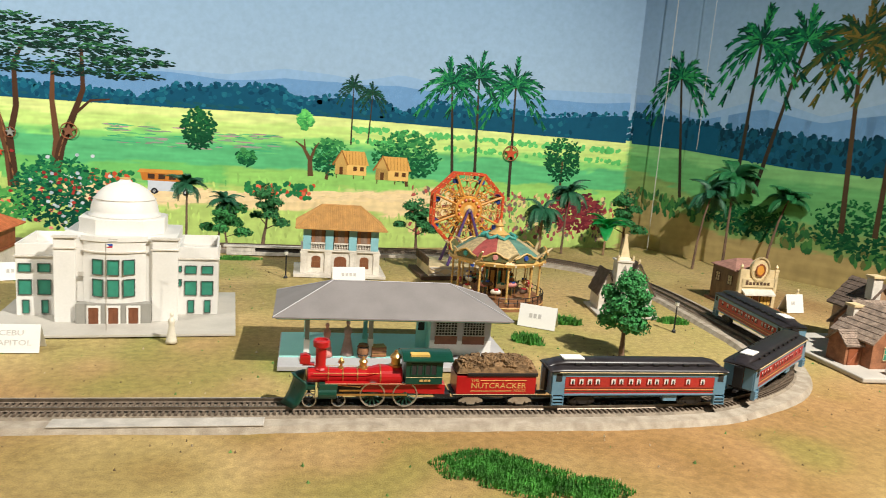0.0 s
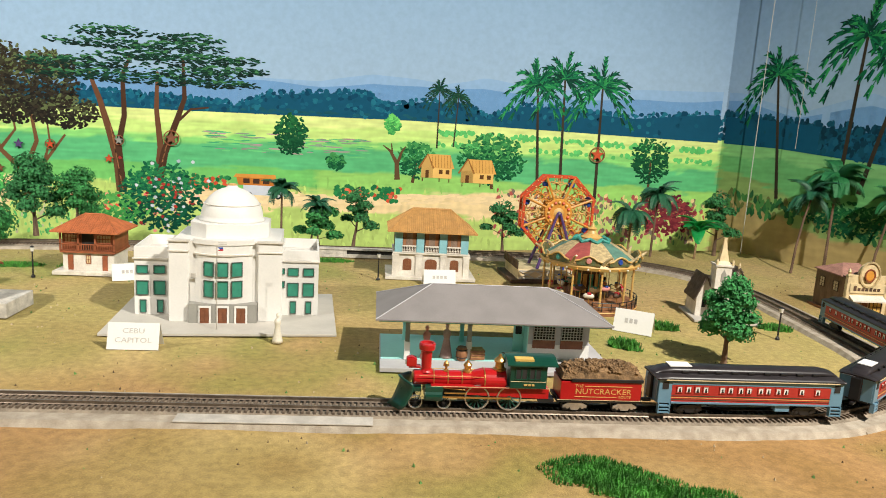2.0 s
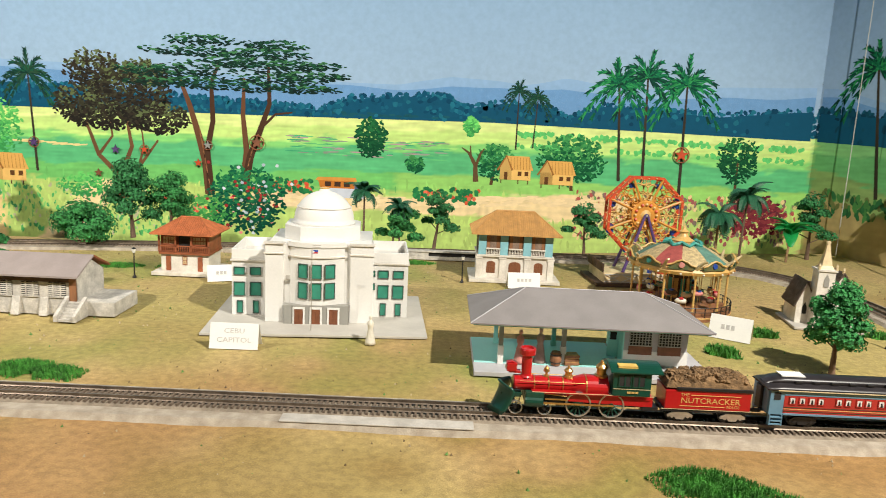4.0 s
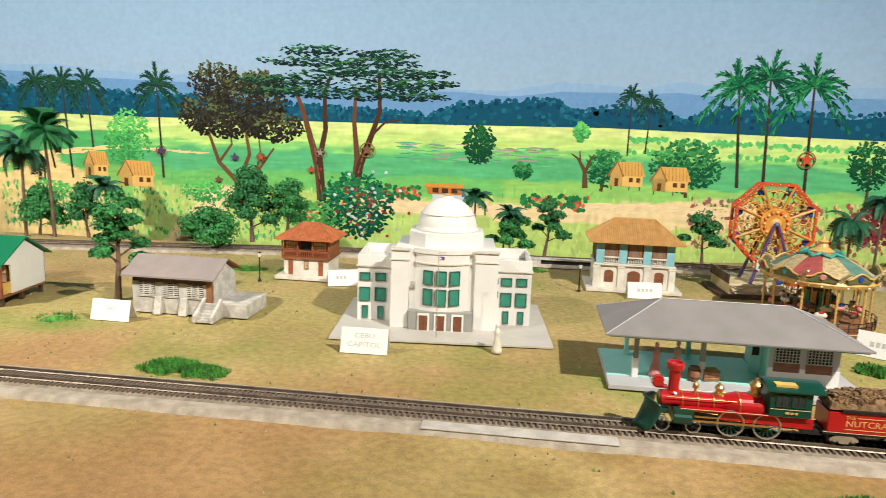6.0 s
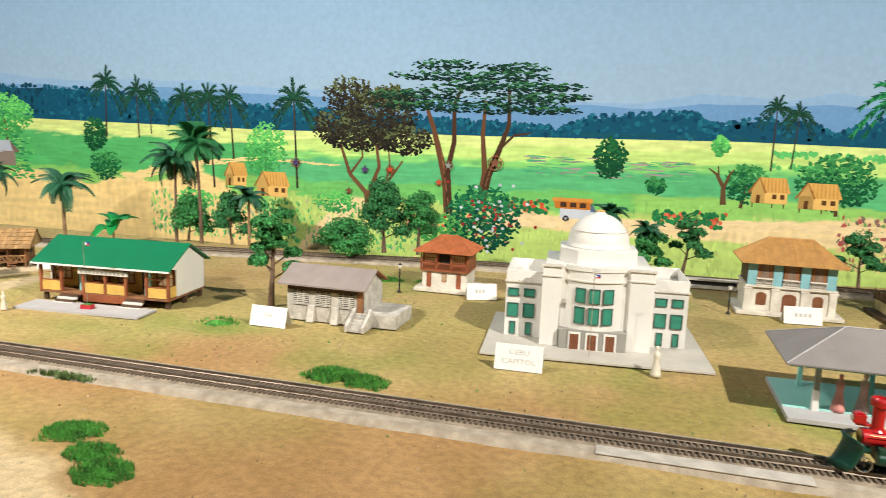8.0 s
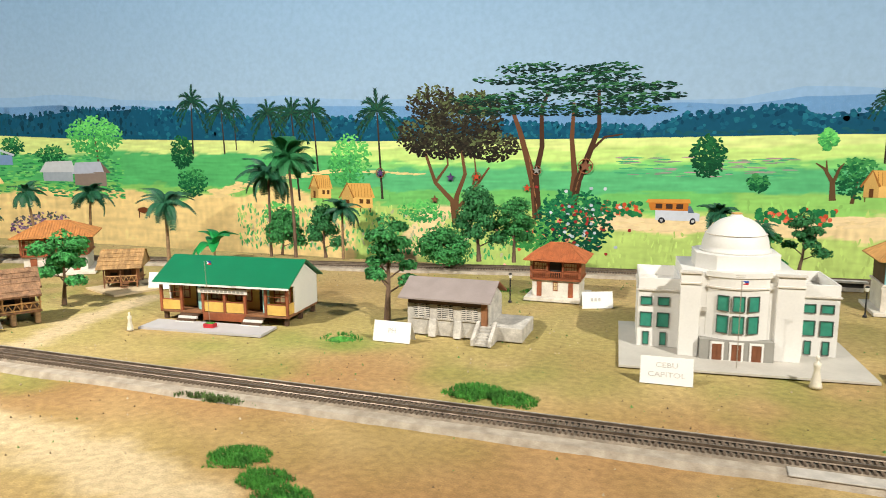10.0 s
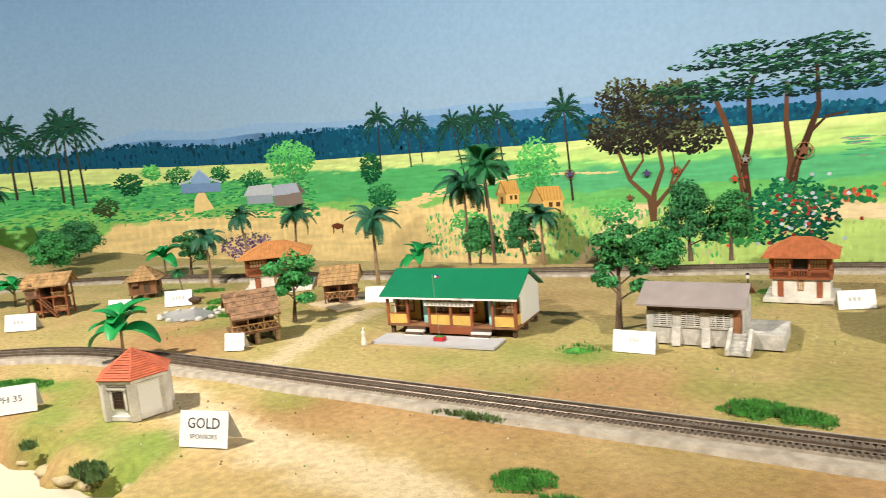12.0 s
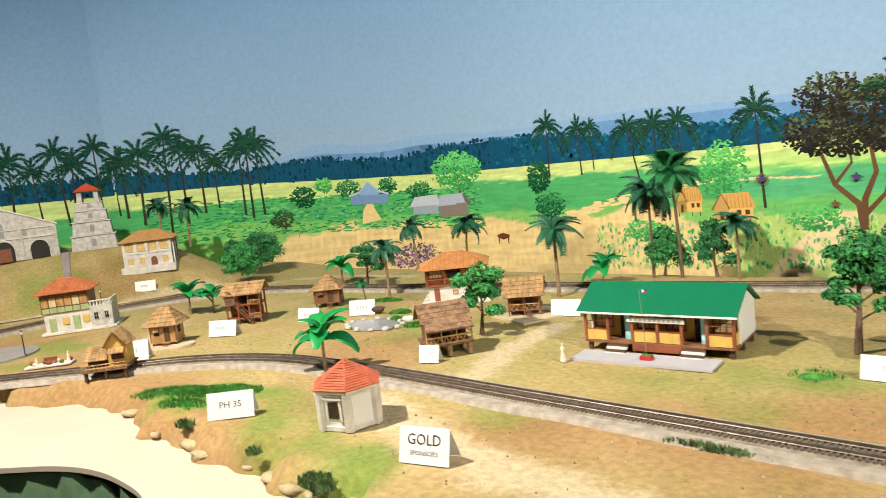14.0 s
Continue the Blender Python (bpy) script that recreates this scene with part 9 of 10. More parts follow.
def kiosk(m):
    k = thing("tiled_kiosk", "white six-sided plaster kiosk with red tiled roof", "kiosk", m)
    R, H = 0.064, 0.080
    P = [(R * math.cos(radians(60 * i)), R * math.sin(radians(60 * i))) for i in range(6)]
    part("wall", Geo().slab(P, 0, H), WHITE, k, "plain white plaster wall", bevel=0.001)
    for nm, s, z0, z1 in (("plinth", 1.05, 0, 0.010), ("cornice", 1.05, H - 0.010, H - 0.006), ("eave", 1.12, H - 0.004, H + 0.003)):
        part(nm, Geo().slab([(x * s, y * s) for x, y in P], z0, z1), OFFWHITE, k, bevel=0.0006)
    for i in range(6):
        x, y = P[i]
        part("corner_pilaster", Geo().box(-0.006, 0.006, -0.009, 0.009, 0.0, H - 0.004, pose(x * 0.985, y * 0.985, 0, 0, 0, 60 * i)), OFFWHITE, k, bevel=0.0006)
    for ang, w, z0, z1, mt, nm in ((-120, 0.026, 0.026, 0.058, DARK, "window"), (0, 0.026, 0.004, 0.062, BROWNDOOR, "door")):
        mm = pose(0, 0, 0, 0, 0, ang + 30 + 90)
        y = -R * math.cos(radians(30))
        o = part(nm, Geo().box(-w / 2, w / 2, y - 0.0015, y + 0.001, z0, z1, mm), mt, k)
        for q in range(4):
            xx = -w / 2 + w * (q + 0.5) / 4
            part("bar", Geo().box(xx - 0.0008, xx + 0.0008, y - 0.0035, y - 0.0015, z0, z1, mm), WOODDARK, o)
        for q in range(5):
            zz = z0 + (z1 - z0) * (q + 0.5) / 5
            if nm == "window":
                part("bar", Geo().box(-w / 2, w / 2, y - 0.003, y - 0.0015, zz - 0.0006, zz + 0.0006, mm), WOODDARK, o)
        part("surround", Geo().box(-w / 2 - 0.006, -w / 2, y - 0.003, y, z0 - 0.004, z1 + 0.006, mm).box(w / 2, w / 2 + 0.006, y - 0.003, y, z0 - 0.004, z1 + 0.006, mm).box(-w / 2 - 0.009, w / 2 + 0.009, y - 0.0055, y, z1 + 0.006, z1 + 0.010, mm), OFFWHITE, o)
    apex = 0.130
    E = R * 1.17
    roof = part("roof", Geo().lathe([(E, H + 0.003), (0.001, apex)], 6), REDTILE, k, "red tiled pyramid roof")
    rows = 13
    for i in range(6):
        a0, a1 = radians(60 * i), radians(60 * (i + 1))
        A, B = Vector((E * math.cos(a0), E * math.sin(a0), H + 0.003)), Vector((E * math.cos(a1), E * math.sin(a1), H + 0.003))
        C = Vector((0, 0, apex))
        nrm = (B - A).cross(C - A).normalized()
        for j in range(rows):
            t0, t1 = j / rows, min(1.0, (j + 1.15) / rows)
            n = max(1, int(round(17 * (1 - t0))))
            g = Geo()
            L0, R0, L1, R1 = A.lerp(C, t0), B.lerp(C, t0), A.lerp(C, t1), B.lerp(C, t1)
            for q in range(n):
                s, e = q / n, (q + 0.86) / n
                p = [L0.lerp(R0, s), L0.lerp(R0, e), L1.lerp(R1, e), L1.lerp(R1, s)]
                qd = [p[0] + nrm * 0.0024, p[1] + nrm * 0.0024, p[2] + nrm * 0.0005, p[3] + nrm * 0.0005]
                g.add(p + qd, [(4, 5, 6, 7), (0, 1, 5, 4), (1, 2, 6, 5), (3, 0, 4, 7)])
            part("tile_course", g, REDTILE, roof)
        part("hip_tile", Geo().tube([A, C], 0.0024, 6), REDTILE, roof)
    part("finial", Geo().ball((0, 0, apex), 0.003, 8, 5), REDTILE, roof)


kiosk(T(-1.935, 0.815, 0, 18))


def arch_shape(x, w, z0, z1, n=8):
    return [(x - w / 2, z0), (x + w / 2, z0)] + [(x + w / 2 * math.cos(math.pi * i / n), z1 - w / 2 + w / 2 * math.sin(math.pi * i / n)) for i in range(n + 1)]


def hill_church(m):
    c = thing("stone_church", "grey-white stone church front with three arched openings on hill", "church", m)
    part("facade", Geo().prism([(-0.25, 0), (0.25, 0), (0.25, 0.17), (0.0, 0.275), (-0.25, 0.17)], 0, 0.04), STONE, c, "weathered stone facade", bevel=0.002)
    part("nave", Geo().prism([(-0.24, 0), (0.24, 0), (0.24, 0.16), (0.0, 0.255), (-0.24, 0.16)], 0.04, 0.34), STONE, c)
    part("coping", Geo().tube([(-0.255, -0.002, 0.172), (0, -0.002, 0.278), (0.255, -0.002, 0.172)], 0.005, 6), OFFWHITE, c)
    for x, w, h in ((-0.16, 0.085, 0.095), (0.0, 0.09, 0.105), (0.16, 0.085, 0.095)):
        # no real opening: black arch shape on the facade stands for its shade
        o = part("arched_opening", Geo().prism(arch_shape(x, w, 0, h), -0.002, 0.001), DARK, c)
        part("arch_trim", Geo().tube([(x + (w / 2 + 0.004) * math.cos(math.pi * i / 10), -0.004, h - w / 2 + (w / 2 + 0.004) * math.sin(math.pi * i / 10)) for i in range(11)], 0.004, 5), OFFWHITE, o)
    part("door", Geo().box(-0.03, 0.03, -0.004, -0.002, 0, 0.07), BROWNDOOR, c, "red-brown door")
    for x, z in ((-0.10, 0.125), (0.0, 0.165), (0.10, 0.125), (0.0, 0.125)):
        part("niche", Geo().prism(arch_shape(x, 0.022, z, z + 0.035), -0.002, 0.001), GREYWALL, c)
    for z in (0.113, 0.16):
        part("string_course", Geo().box(-0.25, 0.25, -0.005, 0, z, z + 0.004), OFFWHITE, c)
    for x in (-0.238, -0.08, 0.08, 0.238):
        part("pilaster", Geo().box(x - 0.010, x + 0.010, -0.005, 0, 0, 0.17), STONE, c, bevel=0.001)


def bell_tower(m):
    t = thing("bell_tower", "stepped white stone bell tower with red roof on hill", "tower", m)
    z = 0.0
    for w, h in ((0.115, 0.085), (0.100, 0.075), (0.085, 0.06), (0.072, 0.045)):
        part("stage", Geo().add([(-w, -w, z), (w, -w, z), (w, w, z), (-w, w, z), (-w * 0.93, -w * 0.93, z + h), (w * 0.93, -w * 0.93, z + h), (w * 0.93, w * 0.93, z + h), (-w * 0.93, w * 0.93, z + h)], [(3, 2, 1, 0), (4, 5, 6, 7), (0, 1, 5, 4), (1, 2, 6, 5), (2, 3, 7, 6), (3, 0, 4, 7)]), STONE, t, bevel=0.002)
        part("ledge", Geo().box(-w, w, -w, w, z + h - 0.005, z + h), OFFWHITE, t, bevel=0.001)
        part("niche", Geo().prism(arch_shape(0, 0.022, z + h * 0.25, z + h * 0.75), -w * 0.985 - 0.002, -w * 0.95), GREYWALL, t)
        z += h
    for x in (-0.042, 0.042):
        for y in (-0.042, 0.042):
            part("belfry_post", Geo().box(x - 0.012, x + 0.012, y - 0.012, y + 0.012, z, z + 0.06), STONE, t)
    part("bell", Geo().lathe([(0.014, z + 0.022), (0.010, z + 0.032), (0.004, z + 0.044)], 10), WOODDARK, t)
    part("roof", Geo().lathe([(0.092, z + 0.058), (0.095, z + 0.061), (0.05, z + 0.085), (0.001, z + 0.105)], 4, pose(0, 0, 0, 0, 0, 45)), FERRISRED, t, "red pyramid roof")


def convent(m, label, w=0.30, roofm=TANROOF, s=1.0):
    h = thing("stone_house", label, "house", m @ Matrix.Diagonal((s, s, s, 1)), "stone houses on the hill side")
    part("base", Geo().box(-w / 2 - 0.02, w / 2 + 0.02, -0.03, 0.19, -0.03, 0.008), OFFWHITE, h, bevel=0.002)
    part("lower_wall", Geo().box(-w / 2, w / 2, 0, 0.16, 0.008, 0.075), OFFWHITE, h, bevel=0.001)
    part("upper_wall", Geo().box(-w / 2, w / 2, 0.002, 0.16, 0.079, 0.142), OFFWHITE, h)
    part("string_course", Geo().box(-w / 2 - 0.004, w / 2 + 0.004, -0.004, 0.164, 0.074, 0.08), OFFWHITE, h, bevel=0.0006)
    for i in range(4):
        x = -w / 2 + w * (i + 0.5) / 4
        window_set(h, x, 0.002, 0.092, 0.04, 0.038, YELLOW, OFFWHITE, (2, 1), depth=0.005)
        if i != 2:
            window_set(h, x, 0, 0.022, 0.028, 0.03, YELLOW, OFFWHITE, (1, 1), depth=0.004)
    part("door", Geo().prism(arch_shape(w / 8, 0.032, 0.008, 0.055), -0.003, 0), BROWNDOOR, h)
    for i in range(5):
        x = -w / 2 + w * i / 4
        part("pilaster", Geo().box(x - 0.006, x + 0.006, -0.004, 0.002, 0.008, 0.142), OFFWHITE, h)
    for i in range(5):
        part("side_post", Geo().box(w / 2 + 0.012, w / 2 + 0.018, 0.01 + 0.034 * i, 0.016 + 0.034 * i, 0.008, 0.142), WOODDARK if i % 2 else OFFWHITE, h)
    rf = part("roof", Geo().hip(-w / 2 - 0.022, w / 2 + 0.026, -0.022, 0.185, 0.142, 0.195, 0.09), roofm, h)
    ridged(rf, -w / 2 - 0.022, w / 2 + 0.026, -0.022, 0.185, 0.144, 0.195, 0.09, roofm, 30)
    return h


def terrace_house(m):
    h = thing("terrace_house", "two-storey stone and wood house with orange roof and balustraded terrace", "house", m)
    part("base", Geo().box(-0.15, 0.17, -0.02, 0.17, 0, 0.010), OFFWHITE, h, bevel=0.001)
    part("lower_wall", Geo().box(-0.135, 0.06, 0, 0.15, 0.010, 0.085), OFFWHITE, h, bevel=0.001)
    up = part("upper_wall", Geo().box(-0.138, 0.06, -0.004, 0.15, 0.085, 0.165), WOOD, h, "brown wooden upper storey")
    part("green_band", Geo().box(-0.1385, 0.0605, -0.0065, -0.004, 0.087, 0.108), TEALPALE, h, "pale green lower band")
    for i in range(6):
        x = -0.122 + 0.0325 * i
        part("shutter", Geo().box(x - 0.0135, x + 0.0135, -0.007, -0.004, 0.112, 0.148), CREAM if i % 3 == 1 else BAMBOO, up)
        part("post", Geo().box(x - 0.0175, x - 0.0145, -0.009, -0.004, 0.085, 0.163), WOODRED, up)
    for x, c, nm, z0, z1 in ((-0.10, TEALPALE, "door", 0.010, 0.065), (-0.045, YELLOW, "window", 0.035, 0.062), (0.0, TEALPALE, "door", 0.010, 0.065), (0.04, YELLOW, "window", 0.035, 0.062)):
        part(nm, Geo().box(x - 0.012, x + 0.012, -0.003, 0, z0, z1).box(x - 0.014, x - 0.012, -0.005, 0, z0, z1 + 0.003).box(x + 0.012, x + 0.014, -0.005, 0, z0, z1 + 0.003), c, h)
    part("terrace", Geo().box(0.06, 0.155, -0.006, 0.14, 0.010, 0.095), STONE, h, bevel=0.001)
    for i in range(7):
        x = 0.066 + 0.014 * i
        part("baluster", Geo().lathe([(0.004, 0.095), (0.0028, 0.103), (0.004, 0.112)], 6, pose(x, -0.001, 0)), OFFWHITE, h)
    part("balustrade", Geo().box(0.06, 0.155, -0.006, 0.003, 0.112, 0.117).box(0.150, 0.156, 0.003, 0.14, 0.095, 0.117), OFFWHITE, h, bevel=0.0006)
    window_set(h, 0.085, -0.006, 0.04, 0.018, 0.028, DARK, OFFWHITE, (1, 1))
    window_set(h, 0.13, -0.006, 0.04, 0.018, 0.028, DARK, OFFWHITE, (1, 1))
    rf = part("roof", Geo().hip(-0.16, 0.085, -0.03, 0.175, 0.165, 0.215, 0.085), ORANGEROOF, h)
    ridged(rf, -0.16, 0.085, -0.03, 0.175, 0.167, 0.215, 0.085, ORANGEROOF, 28)
    part("dormer", Geo().prism([(-0.018, 0.178), (0.018, 0.178), (0, 0.196)], -0.012, 0.03, pose(-0.03, 0, 0)), ORANGEROOF, h)


TEALPALE = mat("pale_green_paint", (0.34, 0.42, 0.20), 0.6, 0.12, 40, 250, 0.08)
terrace_house(T(-3.83, 0.975, 0, 58) @ Matrix.Diagonal((0.87, 0.92, 1.0, 1)))
hill_church(T(-4.93, 1.06, 0.255, 74))
bell_tower(T(-4.95, 1.52, 0.255, 66))
convent(T(-4.475, 1.59, 0.145, 55), "white stone house with tan roof and yellow windows on hill", 0.235, TANROOF, 0.98)

# ---- signs, figures, lamps, shore and grass ----


def sign(m, w, h, lines, label, bars=0):
    """A folded white card that stands like a tent; faces -y."""
    s = thing("tent_card", label, "sign", m, "white tent cards")
    lean = 17
    A = pose(0, 0, 0, -lean, 0, 0)
    part("front_leaf", Geo().box(-w / 2, w / 2, -0.0004, 0.0004, 0, h, A), CARD, s)
    top = A @ Vector((0, 0, h))
    d = top.y
    g = Geo().add([(-w / 2, d, top.z), (w / 2, d, top.z), (w / 2, d * 2.6, 0.0), (-w / 2, d * 2.6, 0.0), (-w / 2, d + 0.0008, top.z), (w / 2, d + 0.0008, top.z), (w / 2, d * 2.6 + 0.0008, 0.0), (-w / 2, d * 2.6 + 0.0008, 0.0)], [(0, 1, 2, 3), (7, 6, 5, 4), (0, 4, 5, 1), (1, 5, 6, 2), (2, 6, 7, 3), (3, 7, 4, 0)])
    part("back_leaf", g, CARD, s)
    for text, size, z, width, ink in lines:
        writing("lettering", text, size, ink, s, A @ Matrix.Translation((0, -0.0007, z)) @ pose(0, 0, 0, 90, 0, 0), width)
    for i in range(bars):
        part("lettering", Geo().box(-w * 0.22 + w * 0.12 * i, -w * 0.14 + w * 0.12 * i, -0.0009, -0.0005, h * 0.42, h * 0.62, A), PALEINK, s, "faint written bar")
    return s


PALEINK = mat("faint_pencil", (0.50, 0.48, 0.46), 0.7, 0.1, 50, 300, 0.0)


def between(a, b):
    return T((a[0] + b[0]) / 2, (a[1] + b[1]) / 2, 0, math.degrees(math.atan2(b[1] - a[1], b[0] - a[0])))


sign(between((-0.552, 1.338), (-0.456, 1.340)), 0.096, 0.052, [("CEBU", 0.014, 0.036, 0.040, PALEINK), ("CAPITOL", 0.014, 0.018, 0.068, PALEINK)], "white card with pencilled building name before domed building")
sign(between((-1.153, 1.431), (-1.062, 1.430)), 0.092, 0.048, [("PH", 0.016, 0.026, 0.018, PALEINK)], "white card with faint pencil writing beside stone building", 0)
sign(between((-0.735, 1.885), (-0.660, 1.915)), 0.085, 0.046, [], "blank white card half hidden behind domed building", 3)
sign(between((0.100, 1.975), (0.190, 1.985)), 0.095, 0.046, [], "white card with faint writing before town house", 4)
sign(between((0.530, 1.583), (0.608, 1.535)), 0.092, 0.055, [], "white card with faint writing before carousel", 3)
sign(between((-2.098, 1.180), (-2.048, 1.200)), 0.054, 0.045, [("509", 0.016, 0.022, 0.024, PALEINK)], "small white numbered card before plank hut")
sign(between((-2.052, 1.718), (-1.962, 1.745)), 0.092, 0.052, [("PH 32", 0.016, 0.026, 0.042, PALEINK)], "white card with pencilled code beside school house")
sign(between((-2.927, 1.394), (-2.838, 1.430)), 0.085, 0.048, [], "blank white card near pond", 3)
sign(between((-2.787, 1.520), (-2.700, 1.575)), 0.095, 0.055, [], "white card with faint writing near pond", 4)
sign(between((-3.076, 1.125), (-2.975, 1.180)), 0.105, 0.055, [], "white card with faint writing before stair house", 3)
sign(between((-3.040, 0.830), (-2.995, 0.880)), 0.066, 0.062, [], "white card beside raised hut", 2)
sign(between((-2.242, 0.663), (-2.168, 0.735)), 0.102, 0.058, [("PH 35", 0.019, 0.030, 0.047, INK)], "white card with pencilled code on the shore")
sign(between((-1.698, 0.720), (-1.604, 0.745)), 0.096, 0.062, [("GOLD", 0.026, 0.040, 0.064, BLACKINK), ("SPONSORS", 0.011, 0.018, 0.054, INK)], "white printed sponsor card beside sandy path")
sign(T(-4.36, 1.50, hill(-4.36, 1.50), 55), 0.10, 0.055, [], "white card leaning before white stone house", 3)
sign(T(1.445, 1.765, 0, 5), 0.06, 0.055, [], "white card beside clock shop", 2)


def figurine(m, h, label, dress, top, name="figurine"):
    """A plain turned shape."""
    prof = [(0.30, 0), (0.27, 0.10), (0.17, 0.42), (0.13, 0.55), (0.17, 0.64), (0.18, 0.76), (0.07, 0.82), (0.06, 0.85), (0.09, 0.90), (0.09, 0.96), (0.04, 1.0)]
    g = Geo().lathe([(r * h * 0.62, z * h) for r, z in prof], 12)
    ob = part(name, g, dress, None, smooth=True)
    ob.matrix_basis = m
    return tagged(ob, label, "figurine", "small standing figurines")


figurine(T(-0.240, 1.412), 0.062, "small plain white statuette beside the grey base", FIGWHITE, FIGWHITE)
figurine(T(0.060, 1.310, 0.0105), 0.066, "small plain pink figurine on the station platform", PINK, PINK)
figurine(T(0.100, 1.318, 0.0105), 0.070, "small plain rose figurine on the station platform", FIGROSE := mat("rose_grey_cloth", (0.45, 0.28, 0.25), 0.7, 0.15, 60, 300, 0.1), PINK)
figurine(T(-1.752, 1.322), 0.046, "small plain white figurine beside school forecourt", FIGWHITE, FIGWHITE)
figurine(T(-3.255, 0.735), 0.040, "small plain white figurine in miniature garden", FIGWHITE, FIGWHITE)
figurine(T(-3.30, 0.655), 0.034, "small plain white figurine in miniature garden", FIGWHITE, FIGWHITE)
figurine(T(-4.10, 1.12, 0.0), 0.30 * 0.2, "small plain white figurine by the road", FIGWHITE, FIGWHITE)
figurine(T(1.47, 1.80), 0.065, "small plain cream figurine beside clock shop", CREAM, CREAM)


def lump(m, size, label, material):
    g = Geo().lathe([(0.15 * size, 0), (0.30 * size, 0.12 * size), (0.34 * size, 0.3 * size), (0.22 * size, 0.42 * size), (0.02, 0.46 * size) if size > 1 else (0.02 * size, 0.46 * size)], 10, Matrix.Diagonal((1.5, 0.7, 1, 1)))
    ob = part("figurine", g, material, None, smooth=True)
    ob.matrix_basis = m
    return tagged(ob, label, "figurine")


lump(T(-2.70, 1.585, 0.004, 30), 0.05, "plain dark rounded figurine on pond island", WOODDARK)
lump(T(-2.47, 1.515, 0.0, 20), 0.052, "plain white rounded figurine by the pond", FIGWHITE)


def street_lamp(m, h, label="black lamp post with small white lantern"):
    s = thing("street_lamp", label, "street lamp", m, "black lamp posts")
    part("post", Geo().lathe([(0.006, 0), (0.005, 0.004), (0.0022, 0.008), (0.0017, h * 0.8), (0.003, h * 0.82)], 8), BLACKMETAL, s)
    part("lantern", Geo().lathe([(0.0035, h * 0.82), (0.0055, h * 0.93), (0.0045, h * 0.95)], 8), GLOBE, s, "white lantern glass")
    part("cap", Geo().lathe([(0.0065, h * 0.95), (0.003, h * 0.985), (0.0006, h)], 8), BLACKMETAL, s)


street_lamp(T(-0.942, 1.897), 0.085)
street_lamp(T(-0.034, 2.023), 0.082)
street_lamp(T(0.928, 1.546), 0.082)
street_lamp(T(-3.572, 0.701), 0.092)
street_lamp(T(-4.42, 1.30, hill(-4.42, 1.30) - 0.003), 0.07)

# goods on the platform
b = thing("barrel", "small brown wooden barrel on the platform", "barrel", T(0.130, 1.306, 0.0105))
part("staves", Geo().lathe([(0.009, 0), (0.0115, 0.010), (0.0115, 0.016), (0.009, 0.026)], 14), WOOD, b)
for z in (0.005, 0.020):
    part("hoop", Geo().lathe([(0.0105, z), (0.0118, z + 0.001), (0.0105, z + 0.002)], 14), BLACKMETAL, b)
c = thing("crate", "small tan slatted wooden crate on the platform", "crate", T(0.160, 1.314, 0.0105, 8))
part("box", Geo().box(-0.014, 0.014, -0.011, 0.011, 0, 0.021), BAMBOO, c, bevel=0.0006)
for z in (0.002, 0.009, 0.016):
    part("slat", Geo().box(-0.0145, 0.0145, -0.0122, -0.0111, z, z + 0.004), WOOD, c)


def grass_patch(blobs, label, material=GRASS, z=0.0, blade=0.0036, dense=85000, seed=0):
    """A flocked patch: short blades, thick in the middle and ragged at the edge."""
    r = random.Random(seed)
    g = Geo()
    for cx, cy, rx, ry, rot in blobs:
        n = int(dense * math.pi * rx * ry)
        for i in range(n):
            a, q = r.uniform(0, 2 * math.pi), math.sqrt(r.random())
            q *= 0.82 + 0.30 * noise.noise((math.cos(a) * 2 + cx * 9, math.sin(a) * 2, 3))
            px, py = rx * q * math.cos(a), ry * q * math.sin(a)
            x, y = cx + px * math.cos(rot) - py * math.sin(rot), cy + px * math.sin(rot) + py * math.cos(rot)
            base = hill(x, y) + z + 0.010 * max(0, 1 - q * q)
            hgt = blade * r.uniform(0.4, 1.2)
            t = r.uniform(0, math.pi)
            w = blade * 0.42
            dx, dy = w * math.cos(t), w * math.sin(t)
            lx, ly = r.uniform(-0.7, 0.7) * hgt, r.uniform(-0.7, 0.7) * hgt
            g.add([(x - dx, y - dy, base - 0.006), (x + dx, y + dy, base - 0.006), (x + lx, y + ly, base + hgt)], [(0, 1, 2)])
        m = 16
        ring_ = [(cx, cy, hill(cx, cy) + z + 0.006)]
        for k in range(m):
            a = 2 * math.pi * k / m
            q = 0.62 + 0.2 * noise.noise((math.cos(a) * 2 + cx * 9, math.sin(a) * 2, 3))
            px, py = rx * q * math.cos(a), ry * q * math.sin(a)
            x, y = cx + px * math.cos(rot) - py * math.sin(rot), cy + px * math.sin(rot) + py * math.cos(rot)
            ring_.append((x, y, hill(x, y) + z - 0.003))
        g.add(ring_, [(0, 1 + k, 1 + (k + 1) % m) for k in range(m)])
    ob = part("grass_patch", g, material)
    return tagged(ob, label, "grass", "flocked grass patches", "stuff")


GRASSDARK = mat("olive_moss", (0.11, 0.19, 0.055), 0.95, 0.4, 60, 400, 0.8, depth=0.003)
grass_patch([(0.268, 0.880, 0.085, 0.056, -0.1), (0.312, 0.842, 0.090, 0.062, -0.3), (0.395, 0.805, 0.065, 0.042, -0.1)], "bright green flocked grass patch beside the rails", seed=1)
grass_patch([(-0.835, 1.188, 0.065, 0.05, 0.1), (-0.765, 1.172, 0.066, 0.042, -0.2)], "bright green flocked grass patch beside the rails", seed=2)
